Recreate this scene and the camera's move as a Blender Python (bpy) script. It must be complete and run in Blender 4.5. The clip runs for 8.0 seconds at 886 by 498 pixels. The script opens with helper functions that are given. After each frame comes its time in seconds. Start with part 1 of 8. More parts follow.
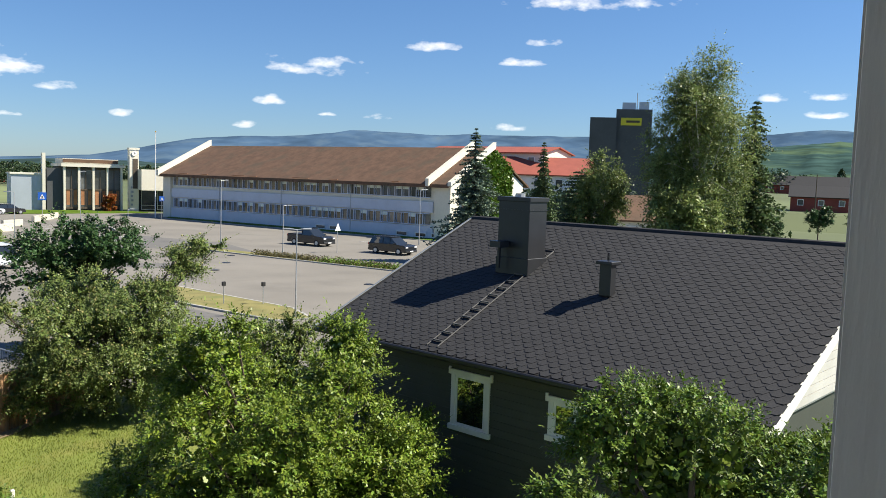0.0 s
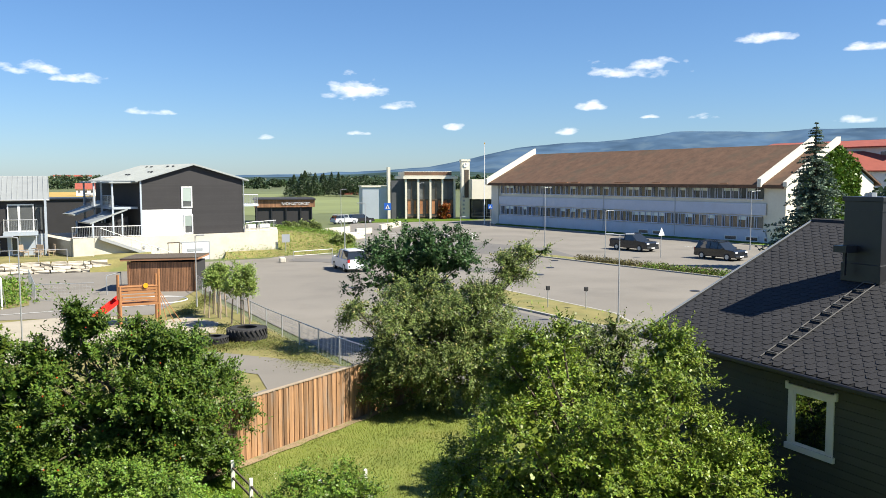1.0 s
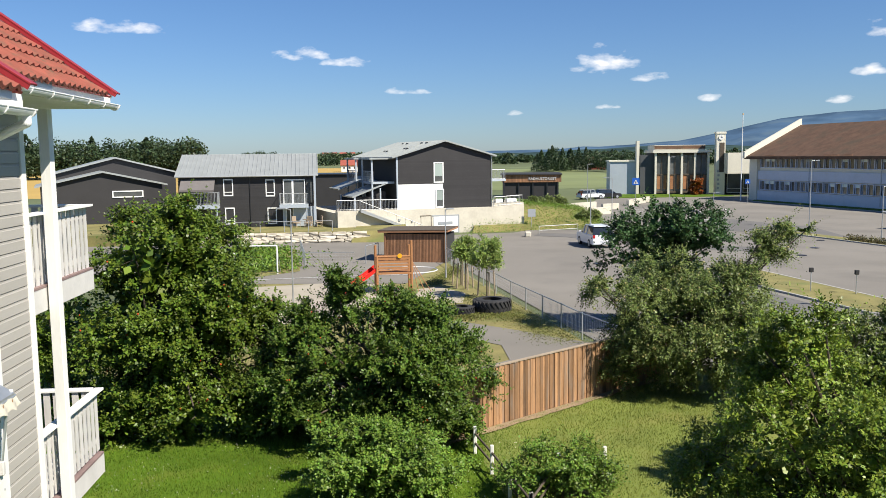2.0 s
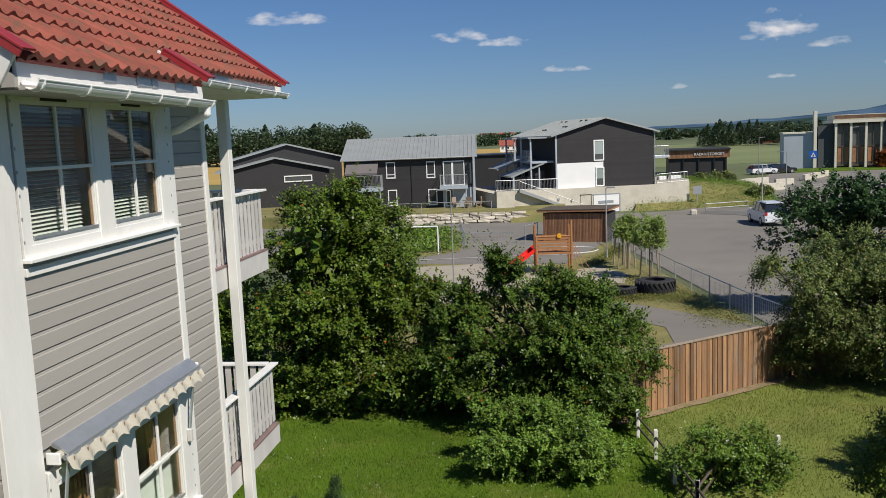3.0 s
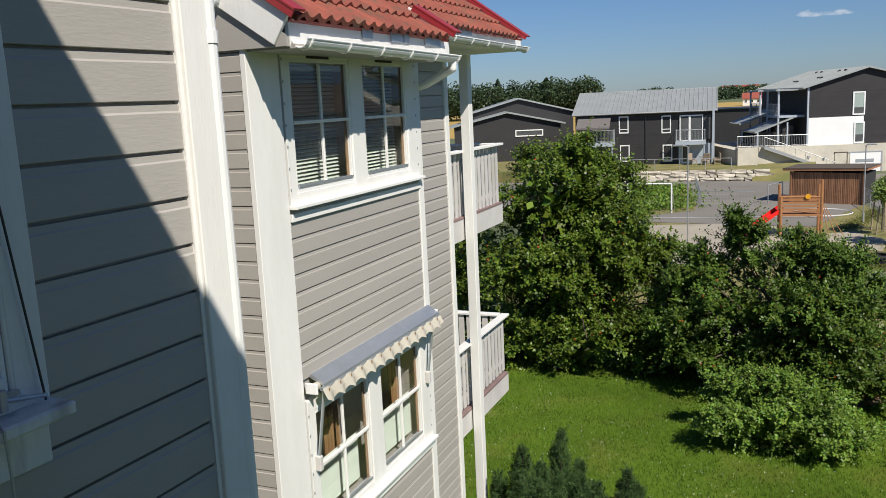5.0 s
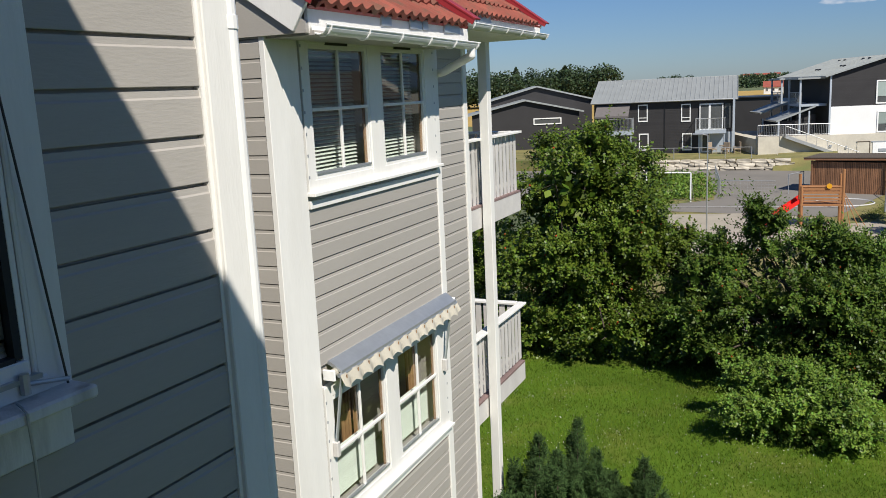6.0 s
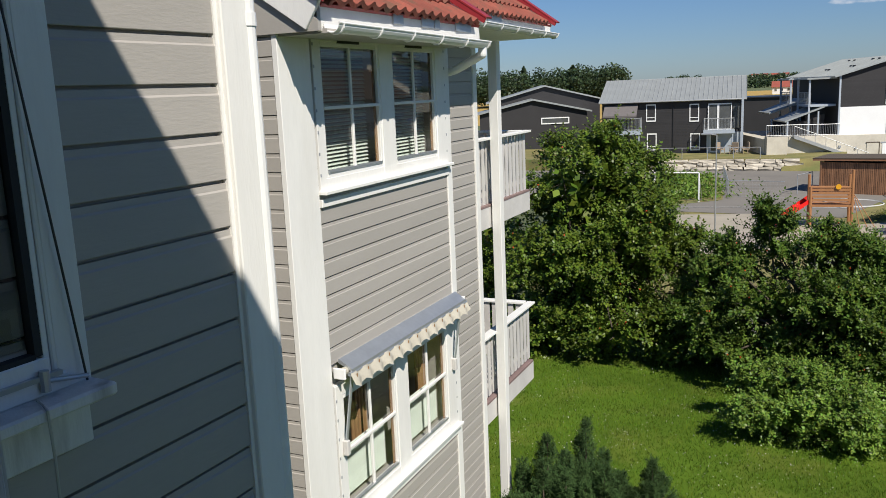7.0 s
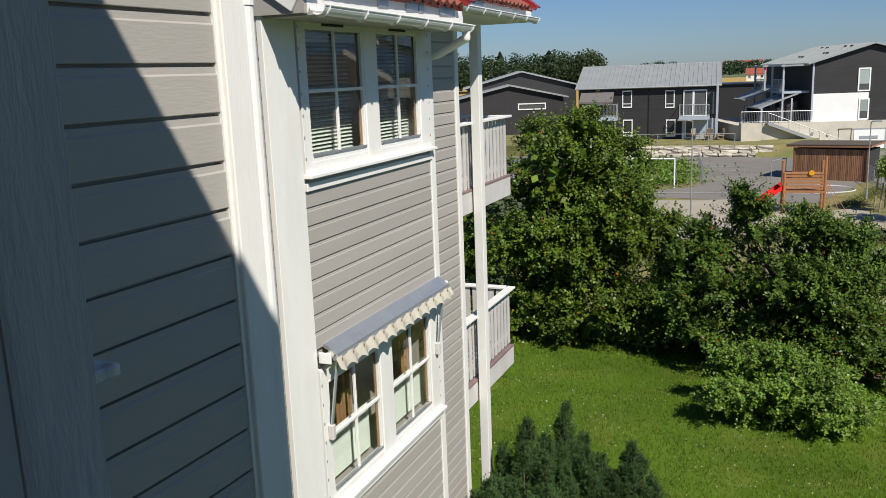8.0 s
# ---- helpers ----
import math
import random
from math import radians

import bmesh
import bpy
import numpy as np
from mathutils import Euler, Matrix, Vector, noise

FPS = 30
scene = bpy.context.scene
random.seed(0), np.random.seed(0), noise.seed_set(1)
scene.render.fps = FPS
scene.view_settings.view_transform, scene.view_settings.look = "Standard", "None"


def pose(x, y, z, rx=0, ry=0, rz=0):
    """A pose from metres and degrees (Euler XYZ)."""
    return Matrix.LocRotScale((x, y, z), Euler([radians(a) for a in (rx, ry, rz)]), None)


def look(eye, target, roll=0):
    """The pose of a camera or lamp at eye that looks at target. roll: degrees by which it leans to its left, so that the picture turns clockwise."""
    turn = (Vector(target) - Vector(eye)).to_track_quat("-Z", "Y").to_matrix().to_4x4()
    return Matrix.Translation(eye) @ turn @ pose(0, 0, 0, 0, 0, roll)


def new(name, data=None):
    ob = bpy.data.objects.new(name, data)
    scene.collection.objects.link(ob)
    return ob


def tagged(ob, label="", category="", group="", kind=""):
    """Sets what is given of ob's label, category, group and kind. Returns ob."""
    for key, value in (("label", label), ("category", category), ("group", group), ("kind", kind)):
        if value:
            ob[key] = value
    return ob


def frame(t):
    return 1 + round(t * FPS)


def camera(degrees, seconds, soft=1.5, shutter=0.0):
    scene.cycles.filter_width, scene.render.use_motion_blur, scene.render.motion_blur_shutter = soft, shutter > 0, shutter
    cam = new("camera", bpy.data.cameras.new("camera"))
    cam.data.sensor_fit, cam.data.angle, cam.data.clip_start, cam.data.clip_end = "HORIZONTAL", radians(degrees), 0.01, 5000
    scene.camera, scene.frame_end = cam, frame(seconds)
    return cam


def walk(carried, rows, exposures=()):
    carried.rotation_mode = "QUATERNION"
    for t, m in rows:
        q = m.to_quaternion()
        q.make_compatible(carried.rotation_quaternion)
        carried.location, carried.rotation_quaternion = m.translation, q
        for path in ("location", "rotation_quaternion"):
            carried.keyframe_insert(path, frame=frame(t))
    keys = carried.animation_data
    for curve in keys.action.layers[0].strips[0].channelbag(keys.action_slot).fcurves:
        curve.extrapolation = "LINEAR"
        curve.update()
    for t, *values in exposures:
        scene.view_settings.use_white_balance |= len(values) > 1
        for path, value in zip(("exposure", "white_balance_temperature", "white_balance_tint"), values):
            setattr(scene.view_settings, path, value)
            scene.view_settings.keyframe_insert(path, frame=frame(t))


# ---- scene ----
cam = camera(55.89, 8.0, soft=0.7)


def aim(x, y, z, yaw, pitch, roll):
    """A pose from a place and yaw (left from +y), pitch (up) and roll, in degrees."""
    a, p = radians(yaw), radians(pitch)
    way = Vector((-math.sin(a) * math.cos(p), math.cos(a) * math.cos(p), math.sin(p)))
    eye = Vector((x, y, z))
    return look(eye, eye + way, roll)


PATH = [
    (0.0, 0.088, 0.009, 7.628, -39.47, -4.86, 1.87),
    (0.5, 0.031, -0.043, 7.635, -29.84, -5.41, 0.57),
    (1.0, 0.024, -0.049, 7.642, -17.56, -4.85, -0.08),
    (1.5, 0.068, -0.009, 7.626, -7.16, -5.38, -0.42),
    (1.7, 0.081, -0.005, 7.620, -4.49, -5.92, -0.45),
    (2.8, 0.109, 0.027, 7.608, 8.47, -7.06, -1.87),
    (3.0, 0.089, 0.036, 7.615, 10.27, -7.54, -2.30),
    (3.5, 0.052, 0.022, 7.614, 13.80, -8.25, -2.58),
    (4.0, 0.007, 0.016, 7.613, 19.13, -8.52, -2.50),
    (4.5, -0.007, 0.016, 7.613, 23.72, -9.20, -2.85),
    (4.7, -0.011, 0.018, 7.613, 24.90, -9.50, -2.80),
    (5.8, -0.017, 0.026, 7.610, 27.05, -10.66, -2.62),
    (6.0, -0.022, 0.024, 7.608, 27.25, -10.68, -2.61),
    (6.5, -0.039, 0.030, 7.605, 27.75, -10.58, -2.59),
    (7.0, -0.057, 0.018, 7.606, 27.72, -10.72, -2.43),
    (7.5, -0.052, 0.008, 7.604, 27.43, -11.11, -2.15),
    (8.0, -0.119, -0.018, 7.596, 26.10, -11.75, -2.17),
]
EXPOSURE = [(0.0, 0.86, 6900, 7), (0.5, 1.02, 6900, 7), (1.0, 0.98, 6900, 7), (1.7, 0.82, 6850, 8), (2.8, 0.06, 6650, 10), (3.4, -0.18, 6650, 10), (4.0, -0.30, 6650, 10), (4.7, 0.12, 6650, 10), (5.8, 0.16, 6600, 10), (8.0, 0.12, 6600, 10)]
walk(cam, [(t, aim(*row)) for t, *row in PATH], EXPOSURE)

# ---- sky and sun ----
SUN_AZ, SUN_EL = radians(-36), radians(46.5)
to_sun = Vector((math.cos(SUN_AZ) * math.cos(SUN_EL), math.sin(SUN_AZ) * math.cos(SUN_EL), math.sin(SUN_EL)))
sun = new("sun", bpy.data.lights.new("sun", "SUN"))
sun.data.energy, sun.data.angle, sun.data.color = 5.0, radians(0.53), (1.0, 0.95, 0.87)
sun.matrix_world = Matrix.Translation((0, 0, 60)) @ to_sun.to_track_quat("Z", "Y").to_matrix().to_4x4()


def make_world():
    w = bpy.data.worlds.new("sky")
    scene.world = w
    w.use_nodes = True
    nt = w.node_tree
    n, l = nt.nodes, nt.links
    n.clear()
    out = n.new("ShaderNodeOutputWorld")
    bg = n.new("ShaderNodeBackground")
    sky = n.new("ShaderNodeTexSky")
    sky.sky_type, sky.sun_disc = "NISHITA", False
    sky.sun_elevation, sky.sun_rotation = SUN_EL, math.pi / 2 - SUN_AZ
    sky.altitude, sky.air_density, sky.dust_density, sky.ozone_density = 200, 1.0, 0.25, 3.0
    bg.inputs["Strength"].default_value = 0.056
    tc = n.new("ShaderNodeTexCoord")
    sep = n.new("ShaderNodeSeparateXYZ")
    l.new(tc.outputs["Generated"], sep.inputs[0])

    def m(op, a, b=None, c=None, clamp=False):
        k = n.new("ShaderNodeMath")
        k.operation, k.use_clamp = op, clamp
        for i, v in enumerate((a, b, c)):
            if v is None:
                continue
            if isinstance(v, (int, float)):
                k.inputs[i].default_value = v
            else:
                l.new(v, k.inputs[i])
        return k.outputs[0]

    az = m("ARCTAN2", sep.outputs["X"], sep.outputs["Y"])
    el = m("ARCSINE", sep.outputs["Z"])
    ns = n.new("ShaderNodeTexNoise")
    ns.inputs["Scale"].default_value, ns.inputs["Detail"].default_value = 42.0, 7.0
    st = n.new("ShaderNodeMapping")
    st.inputs["Scale"].default_value = (1, 1, 2.2)
    l.new(tc.outputs["Generated"], st.inputs[0])
    l.new(st.outputs[0], ns.inputs["Vector"])
    fluff = m("MULTIPLY_ADD", ns.outputs["Fac"], 5.0, -2.5)
    total = None
    for a, e, ha, he in CLOUDS:
        u = m("DIVIDE", m("SUBTRACT", az, radians(a)), radians(ha))
        dv = m("SUBTRACT", el, radians(e))
        # flat underside: the lower half falls off faster
        v = m("DIVIDE", m("MAXIMUM", m("MULTIPLY", dv, -1.9), dv), radians(he))
        r = m("ADD", m("MULTIPLY", u, u), m("MULTIPLY", v, v))
        k = m("MULTIPLY", m("ADD", m("SUBTRACT", 0.8, r), fluff), 0.55, clamp=True)
        total = k if total is None else m("MAXIMUM", total, k)
    # soft puffs away from the view
    mix = n.new("ShaderNodeMix")
    mix.data_type = "RGBA"
    l.new(m("MULTIPLY", total, 0.92), mix.inputs["Factor"])
    # deep clear-air blue, paler towards the horizon
    ramp = n.new("ShaderNodeValToRGB")
    ramp.color_ramp.elements[0].position, ramp.color_ramp.elements[0].color = 0.0, (0.68, 0.88, 1.27, 1)
    ramp.color_ramp.elements[1].position, ramp.color_ramp.elements[1].color = 0.35, (0.69, 1.01, 1.37, 1)
    top = ramp.color_ramp.elements.new(0.9)
    top.color = (0.50, 0.79, 1.25, 1)
    l.new(el, ramp.inputs[0])
    tint = n.new("ShaderNodeMix")
    tint.data_type, tint.blend_type = "RGBA", "MULTIPLY"
    tint.inputs["Factor"].default_value = 1.0
    l.new(sky.outputs[0], tint.inputs[6])
    l.new(ramp.outputs[0], tint.inputs[7])
    l.new(tint.outputs[2], mix.inputs[6])
    mix.inputs[7].default_value = (14.0, 14.0, 14.5, 1)
    l.new(mix.outputs[2], bg.inputs["Color"])
    l.new(bg.outputs[0], out.inputs["Surface"])


# clouds: azimuth to the right of +y, height, half width, half height, in degrees
CLOUDS = [
    (30.4, 7.0, 3.6, 0.85), (38.3, 8.7, 1.9, 0.5), (48.5, 11.6, 5.2, 0.8), (45.6, 9.1, 1.4, 0.35), (44.4, 7.8, 1.7, 0.4),
    (27.7, 4.7, 1.6, 0.45), (25.2, 9.2, 0.8, 0.4), (11.4, 5.8, 2.1, 1.1), (14.8, 4.8, 1.6, 0.4), (18.3, 3.4, 0.9, 0.3),
    (25.9, 3.1, 0.9, 0.35), (34.9, 3.9, 1.1, 0.3), (60.4, 5.6, 1.3, 0.4), (63.3, 5.7, 1.8, 0.4), (63.5, 4.6, 1.3, 0.35),
    (43.6, 3.5, 1.6, 0.35), (-8.4, 6.6, 2.2, 0.55), (-5.4, 6.1, 2.0, 0.45), (-1.8, 4.2, 1.6, 0.3), (5.7, 2.7, 0.6, 0.25),
    (11.8, 3.0, 0.9, 0.22), (31.5, 4.0, 0.7, 0.2), (-20.0, 8.0, 3.0, 0.6),
]
make_world()

# ---- materials ----
def mat(name, color, rough=0.7, var=0.18, scale=3.0, bump=0.15, bscale=60.0, metal=0.0, dirt=None, dirt_amt=0.0, dirt_scale=1.2,
        rand=0.0, island=0.0, stretch=(1, 1, 1), spec=0.5, local=False):
    """A surface: two scales of colour change, patches of dirt, fine relief, and a tone of its own for each piece."""
    k = bpy.data.materials.new(name)
    k.use_nodes = True
    nt = k.node_tree
    n, l = nt.nodes, nt.links
    p = n["Principled BSDF"]
    p.inputs["Roughness"].default_value, p.inputs["Metallic"].default_value = rough, metal
    p.inputs["Specular IOR Level"].default_value = spec
    if local:
        tc = n.new("ShaderNodeTexCoord").outputs["Object"]
    else:
        tc = n.new("ShaderNodeNewGeometry").outputs["Position"]
    mp = n.new("ShaderNodeMapping")
    mp.inputs["Scale"].default_value = stretch
    l.new(tc, mp.inputs[0])

    def nz(s, d):
        t = n.new("ShaderNodeTexNoise")
        t.inputs["Scale"].default_value, t.inputs["Detail"].default_value = s, d
        l.new(mp.outputs[0], t.inputs["Vector"])
        return t.outputs["Fac"]

    big, fine = nz(scale, 4.0), nz(bscale * 0.5, 3.0)
    mixn = n.new("ShaderNodeMath")
    mixn.operation = "MULTIPLY_ADD"
    mixn.inputs[1].default_value, mixn.inputs[2].default_value = 0.35, 0.0
    l.new(fine, mixn.inputs[0])
    add = n.new("ShaderNodeMath")
    add.operation = "MULTIPLY_ADD"
    add.inputs[1].default_value = 0.65
    l.new(big, add.inputs[0])
    l.new(mixn.outputs[0], add.inputs[2])
    ramp = n.new("ShaderNodeMapRange")
    ramp.inputs[1].default_value, ramp.inputs[2].default_value = 0.3, 0.7
    ramp.inputs[3].default_value, ramp.inputs[4].default_value = 1 - var, 1 + var
    l.new(add.outputs[0], ramp.inputs[0])
    value = ramp.outputs[0]
    for on, node, sock in ((rand, "ShaderNodeObjectInfo", "Random"), (island, "ShaderNodeNewGeometry", "Random Per Island")):
        if on:
            r = n.new("ShaderNodeMapRange")
            r.inputs[3].default_value, r.inputs[4].default_value = 1 - on, 1 + on
            l.new(n.new(node).outputs[sock], r.inputs[0])
            mu = n.new("ShaderNodeMath")
            mu.operation = "MULTIPLY"
            l.new(value, mu.inputs[0])
            l.new(r.outputs[0], mu.inputs[1])
            value = mu.outputs[0]
    vm = n.new("ShaderNodeVectorMath")
    vm.operation = "SCALE"
    vm.inputs[0].default_value = color
    l.new(value, vm.inputs["Scale"])
    col = vm.outputs[0]
    if dirt:
        dm = n.new("ShaderNodeMapRange")
        dm.inputs[1].default_value, dm.inputs[2].default_value = 0.5, 0.72
        dm.inputs[4].default_value = dirt_amt
        l.new(nz(dirt_scale, 6.0), dm.inputs[0])
        mx = n.new("ShaderNodeMix")
        mx.data_type = "RGBA"
        l.new(dm.outputs[0], mx.inputs["Factor"])
        l.new(col, mx.inputs[6])
        mx.inputs[7].default_value = (*dirt, 1)
        col = mx.outputs[2]
    l.new(col, p.inputs["Base Color"])
    if bump:
        b = n.new("ShaderNodeBump")
        b.inputs["Strength"].default_value, b.inputs["Distance"].default_value = bump, 0.01
        l.new(nz(bscale, 5.0), b.inputs["Height"])
        l.new(b.outputs[0], p.inputs["Normal"])
    return k


def leaf_mat(name, color, hue=0.03, val=0.35, glow=0.35, rough=0.42):
    k = bpy.data.materials.new(name)
    k.use_nodes = True
    nt = k.node_tree
    n, l = nt.nodes, nt.links
    p = n["Principled BSDF"]
    p.inputs["Roughness"].default_value = rough
    p.inputs["Specular IOR Level"].default_value = 0.28
    geo = n.new("ShaderNodeNewGeometry")
    ns = n.new("ShaderNodeTexNoise")
    ns.inputs["Scale"].default_value, ns.inputs["Detail"].default_value = 0.9, 2.0
    l.new(geo.outputs["Position"], ns.inputs["Vector"])
    hs = n.new("ShaderNodeHueSaturation")
    hs.inputs["Color"].default_value = (*color, 1)
    h = n.new("ShaderNodeMapRange")
    h.inputs[3].default_value, h.inputs[4].default_value = 0.5 - hue, 0.5 + hue * 0.6
    l.new(geo.outputs["Random Per Island"], h.inputs[0])
    l.new(h.outputs[0], hs.inputs["Hue"])
    wn = n.new("ShaderNodeTexWhiteNoise")
    wn.noise_dimensions = "1D"
    l.new(geo.outputs["Random Per Island"], wn.inputs["W"])
    v = n.new("ShaderNodeMapRange")
    v.inputs[3].default_value, v.inputs[4].default_value = 1 - val, 1 + val
    l.new(wn.outputs["Value"], v.inputs[0])
    v2 = n.new("ShaderNodeMapRange")
    v2.inputs[1].default_value, v2.inputs[2].default_value = 0.35, 0.65
    v2.inputs[3].default_value, v2.inputs[4].default_value = 0.8, 1.25
    l.new(ns.outputs["Fac"], v2.inputs[0])
    mu = n.new("ShaderNodeMath")
    mu.operation = "MULTIPLY"
    l.new(v.outputs[0], mu.inputs[0])
    l.new(v2.outputs[0], mu.inputs[1])
    l.new(mu.outputs[0], hs.inputs["Value"])
    l.new(hs.outputs[0], p.inputs["Base Color"])
    tr = n.new("ShaderNodeBsdfTranslucent")
    l.new(hs.outputs[0], tr.inputs["Color"])
    ms = n.new("ShaderNodeMixShader")
    ms.inputs[0].default_value = glow
    l.new(p.outputs[0], ms.inputs[1])
    l.new(tr.outputs[0], ms.inputs[2])
    l.new(ms.outputs[0], n["Material Output"].inputs["Surface"])
    return k


def glass_mat(name, tint=(0.9, 0.95, 0.95), clear=0.75):
    """A pane: clear at a right angle, a mirror at a flat one."""
    k = bpy.data.materials.new(name)
    k.use_nodes = True
    nt = k.node_tree
    n, l = nt.nodes, nt.links
    n.remove(n["Principled BSDF"])
    t, g, ms, fr = (n.new("ShaderNodeBsdf" + s) if i < 2 else n.new(s) for i, s in enumerate(
        ("Transparent", "Glossy", "ShaderNodeMixShader", "ShaderNodeFresnel")))
    t.inputs["Color"].default_value = (*[c * clear for c in tint], 1)
    g.inputs["Roughness"].default_value = 0.015
    fr.inputs["IOR"].default_value = 1.9
    l.new(fr.outputs[0], ms.inputs[0])
    l.new(t.outputs[0], ms.inputs[1])
    l.new(g.outputs[0], ms.inputs[2])
    l.new(ms.outputs[0], n["Material Output"].inputs["Surface"])
    return k


M_SIDING = mat("grey_beige_paint", (0.40, 0.375, 0.34), 0.6, 0.05, 2.0, 0.10, 70, rand=0.04, dirt=(0.35, 0.33, 0.295), dirt_amt=0.3, stretch=(1, 0.35, 2))
M_WHITE = mat("white_paint", (0.80, 0.79, 0.75), 0.5, 0.05, 3.0, 0.12, 50, dirt=(0.6, 0.57, 0.5), dirt_amt=0.25, stretch=(2, 2, 0.4))
M_JAMB = mat("pale_grey_paint_smooth", (0.80, 0.79, 0.75), 0.6, 0.06, 6.0, 0.15, 50, dirt=(0.5, 0.48, 0.44), dirt_amt=0.3, dirt_scale=5.0, stretch=(2, 2, 0.3))
M_WHITE_OLD = mat("weathered_white_paint", (0.70, 0.69, 0.66), 0.65, 0.08, 5.0, 0.2, 60, dirt=(0.16, 0.14, 0.12), dirt_amt=0.6, dirt_scale=5.0, stretch=(2.5, 2.5, 0.5))
M_RAILGREY = mat("pale_grey_paint", (0.58, 0.56, 0.53), 0.6, 0.08, 3.0, 0.2, 50, rand=0.05, dirt=(0.4, 0.38, 0.35), dirt_amt=0.4)
M_PVC = mat("white_plastic", (0.82, 0.82, 0.80), 0.35, 0.04, 4.0, 0.03, 40, dirt=(0.55, 0.53, 0.48), dirt_amt=0.3)
M_REDTILE = mat("red_concrete_tile", (0.25, 0.066, 0.042), 0.8, 0.22, 5.0, 0.4, 90, rand=0.16, dirt=(0.09, 0.075, 0.045), dirt_amt=0.7, dirt_scale=7.0)
M_REDMETAL = mat("red_painted_metal", (0.30, 0.030, 0.034), 0.4, 0.08, 4.0, 0.03, 30)
# near-black base for rubber and small parts, also painted as shade in gaps
M_BLACKGAP = mat("dark_recess", (0.03, 0.03, 0.03), 0.9, 0.1, 4.0, 0.0)
# near-black base colour, painted in place of the shade in unlit rooms
M_INSIDE = mat("painted_dim_interior", (0.05, 0.05, 0.052), 0.9, 0.2, 1.5, 0.0)
M_BLIND = mat("pale_blind", (0.74, 0.80, 0.72), 0.5, 0.04, 4.0, 0.0, rand=0.04)
M_CURTAIN = mat("brown_curtain", (0.32, 0.18, 0.08), 0.8, 0.2, 8.0, 0.2, 40, stretch=(1, 1, 0.1))
M_AWNING = mat("striped_awning_cloth", (0.47, 0.44, 0.36), 0.85, 0.12, 10.0, 0.3, 120, dirt=(0.4, 0.37, 0.3), dirt_amt=0.5)
M_ALU = mat("grey_aluminium", (0.50, 0.53, 0.55), 0.4, 0.08, 5.0, 0.05, 40, metal=0.7)
M_GALV = mat("galvanised_steel", (0.48, 0.49, 0.49), 0.45, 0.15, 6.0, 0.05, 40, metal=0.6)
M_SHINGLE = mat("black_shingle", (0.022, 0.022, 0.0245), 0.85, 0.14, 3.0, 0.4, 160, rand=0.09, island=0.09)
M_SHINGLE_BASE = mat("black_roof_felt", (0.007, 0.007, 0.008), 0.95, 0.1, 3.0, 0.3, 160)
M_DARKWALL = mat("dark_green_grey_boards", (0.060, 0.066, 0.055), 0.7, 0.12, 2.0, 0.2, 50, rand=0.06)
M_BLACKMETAL = mat("black_sheet_metal", (0.022, 0.023, 0.026), 0.38, 0.15, 4.0, 0.05, 30, spec=0.5)
M_CLOVER = mat("clover_white", (0.62, 0.62, 0.48), 0.8, 0.1, 2.0, 0.0)
M_LADDER = mat("worn_grey_steel", (0.085, 0.083, 0.08), 0.6, 0.2, 4.0, 0.05, 30)
M_GLASS = glass_mat("window_glass", clear=0.85)
M_GLASS_FAR = mat("dark_window_glass", (0.085, 0.09, 0.09), 0.12, 0.6, 0.35, 0.0, rand=0.6, spec=0.9)
M_CHARCOAL = mat("charcoal_cladding", (0.030, 0.0285, 0.030), 0.75, 0.12, 0.8, 0.3, 20, rand=0.10)
M_HOUSEWHITE = mat("white_cladding", (0.82, 0.82, 0.80), 0.6, 0.04, 1.0, 0.1, 20)
M_METALROOF = mat("grey_metal_roof", (0.36, 0.38, 0.37), 0.5, 0.10, 1.0, 0.05, 20, metal=0.3)
M_CONCRETE = mat("pale_concrete", (0.56, 0.52, 0.43), 0.85, 0.12, 0.7, 0.2, 12, dirt=(0.40, 0.36, 0.29), dirt_amt=0.4)
# white facade with the blue of its shaded side mixed into the base
M_SCHOOLWALL = mat("shade_tinted_white_panel", (0.60, 0.64, 0.72), 0.6, 0.06, 0.4, 0.05, 8, dirt=(0.5, 0.52, 0.56), dirt_amt=0.3)
M_SCHOOLEND = mat("cream_render", (0.74, 0.70, 0.58), 0.8, 0.08, 0.4, 0.1, 8)
M_SCHOOLROOF = mat("rusty_brown_roof", (0.125, 0.070, 0.042), 0.9, 0.28, 0.9, 0.6, 6, dirt=(0.085, 0.07, 0.045), dirt_amt=0.6, dirt_scale=0.4, island=0.12)
M_ORANGE = mat("worn_orange_trim", (0.32, 0.15, 0.07), 0.8, 0.3, 1.2, 0.2, 8)
M_ASPHALT = mat("sun_bleached_asphalt", (0.200, 0.184, 0.160), 0.95, 0.16, 0.12, 0.3, 40, dirt=(0.145, 0.134, 0.118), dirt_amt=0.6, dirt_scale=0.25)
M_ASPHALT_DARK = mat("newer_asphalt", (0.14, 0.134, 0.126), 0.95, 0.14, 0.2, 0.3, 40)
M_LINE = mat("white_road_paint", (0.5, 0.5, 0.48), 0.8, 0.15, 1.5, 0.0)
M_KERB = mat("kerb_stone", (0.36, 0.35, 0.32), 0.9, 0.15, 1.5, 0.2, 20)
M_BARESOIL = mat("bare_sandy_soil", (0.27, 0.20, 0.12), 0.98, 0.3, 2.0, 0.5, 30, dirt=(0.16, 0.18, 0.05), dirt_amt=0.7, dirt_scale=3.0)
M_SAND = mat("pale_sand", (0.36, 0.32, 0.25), 0.98, 0.15, 0.6, 0.3, 30)
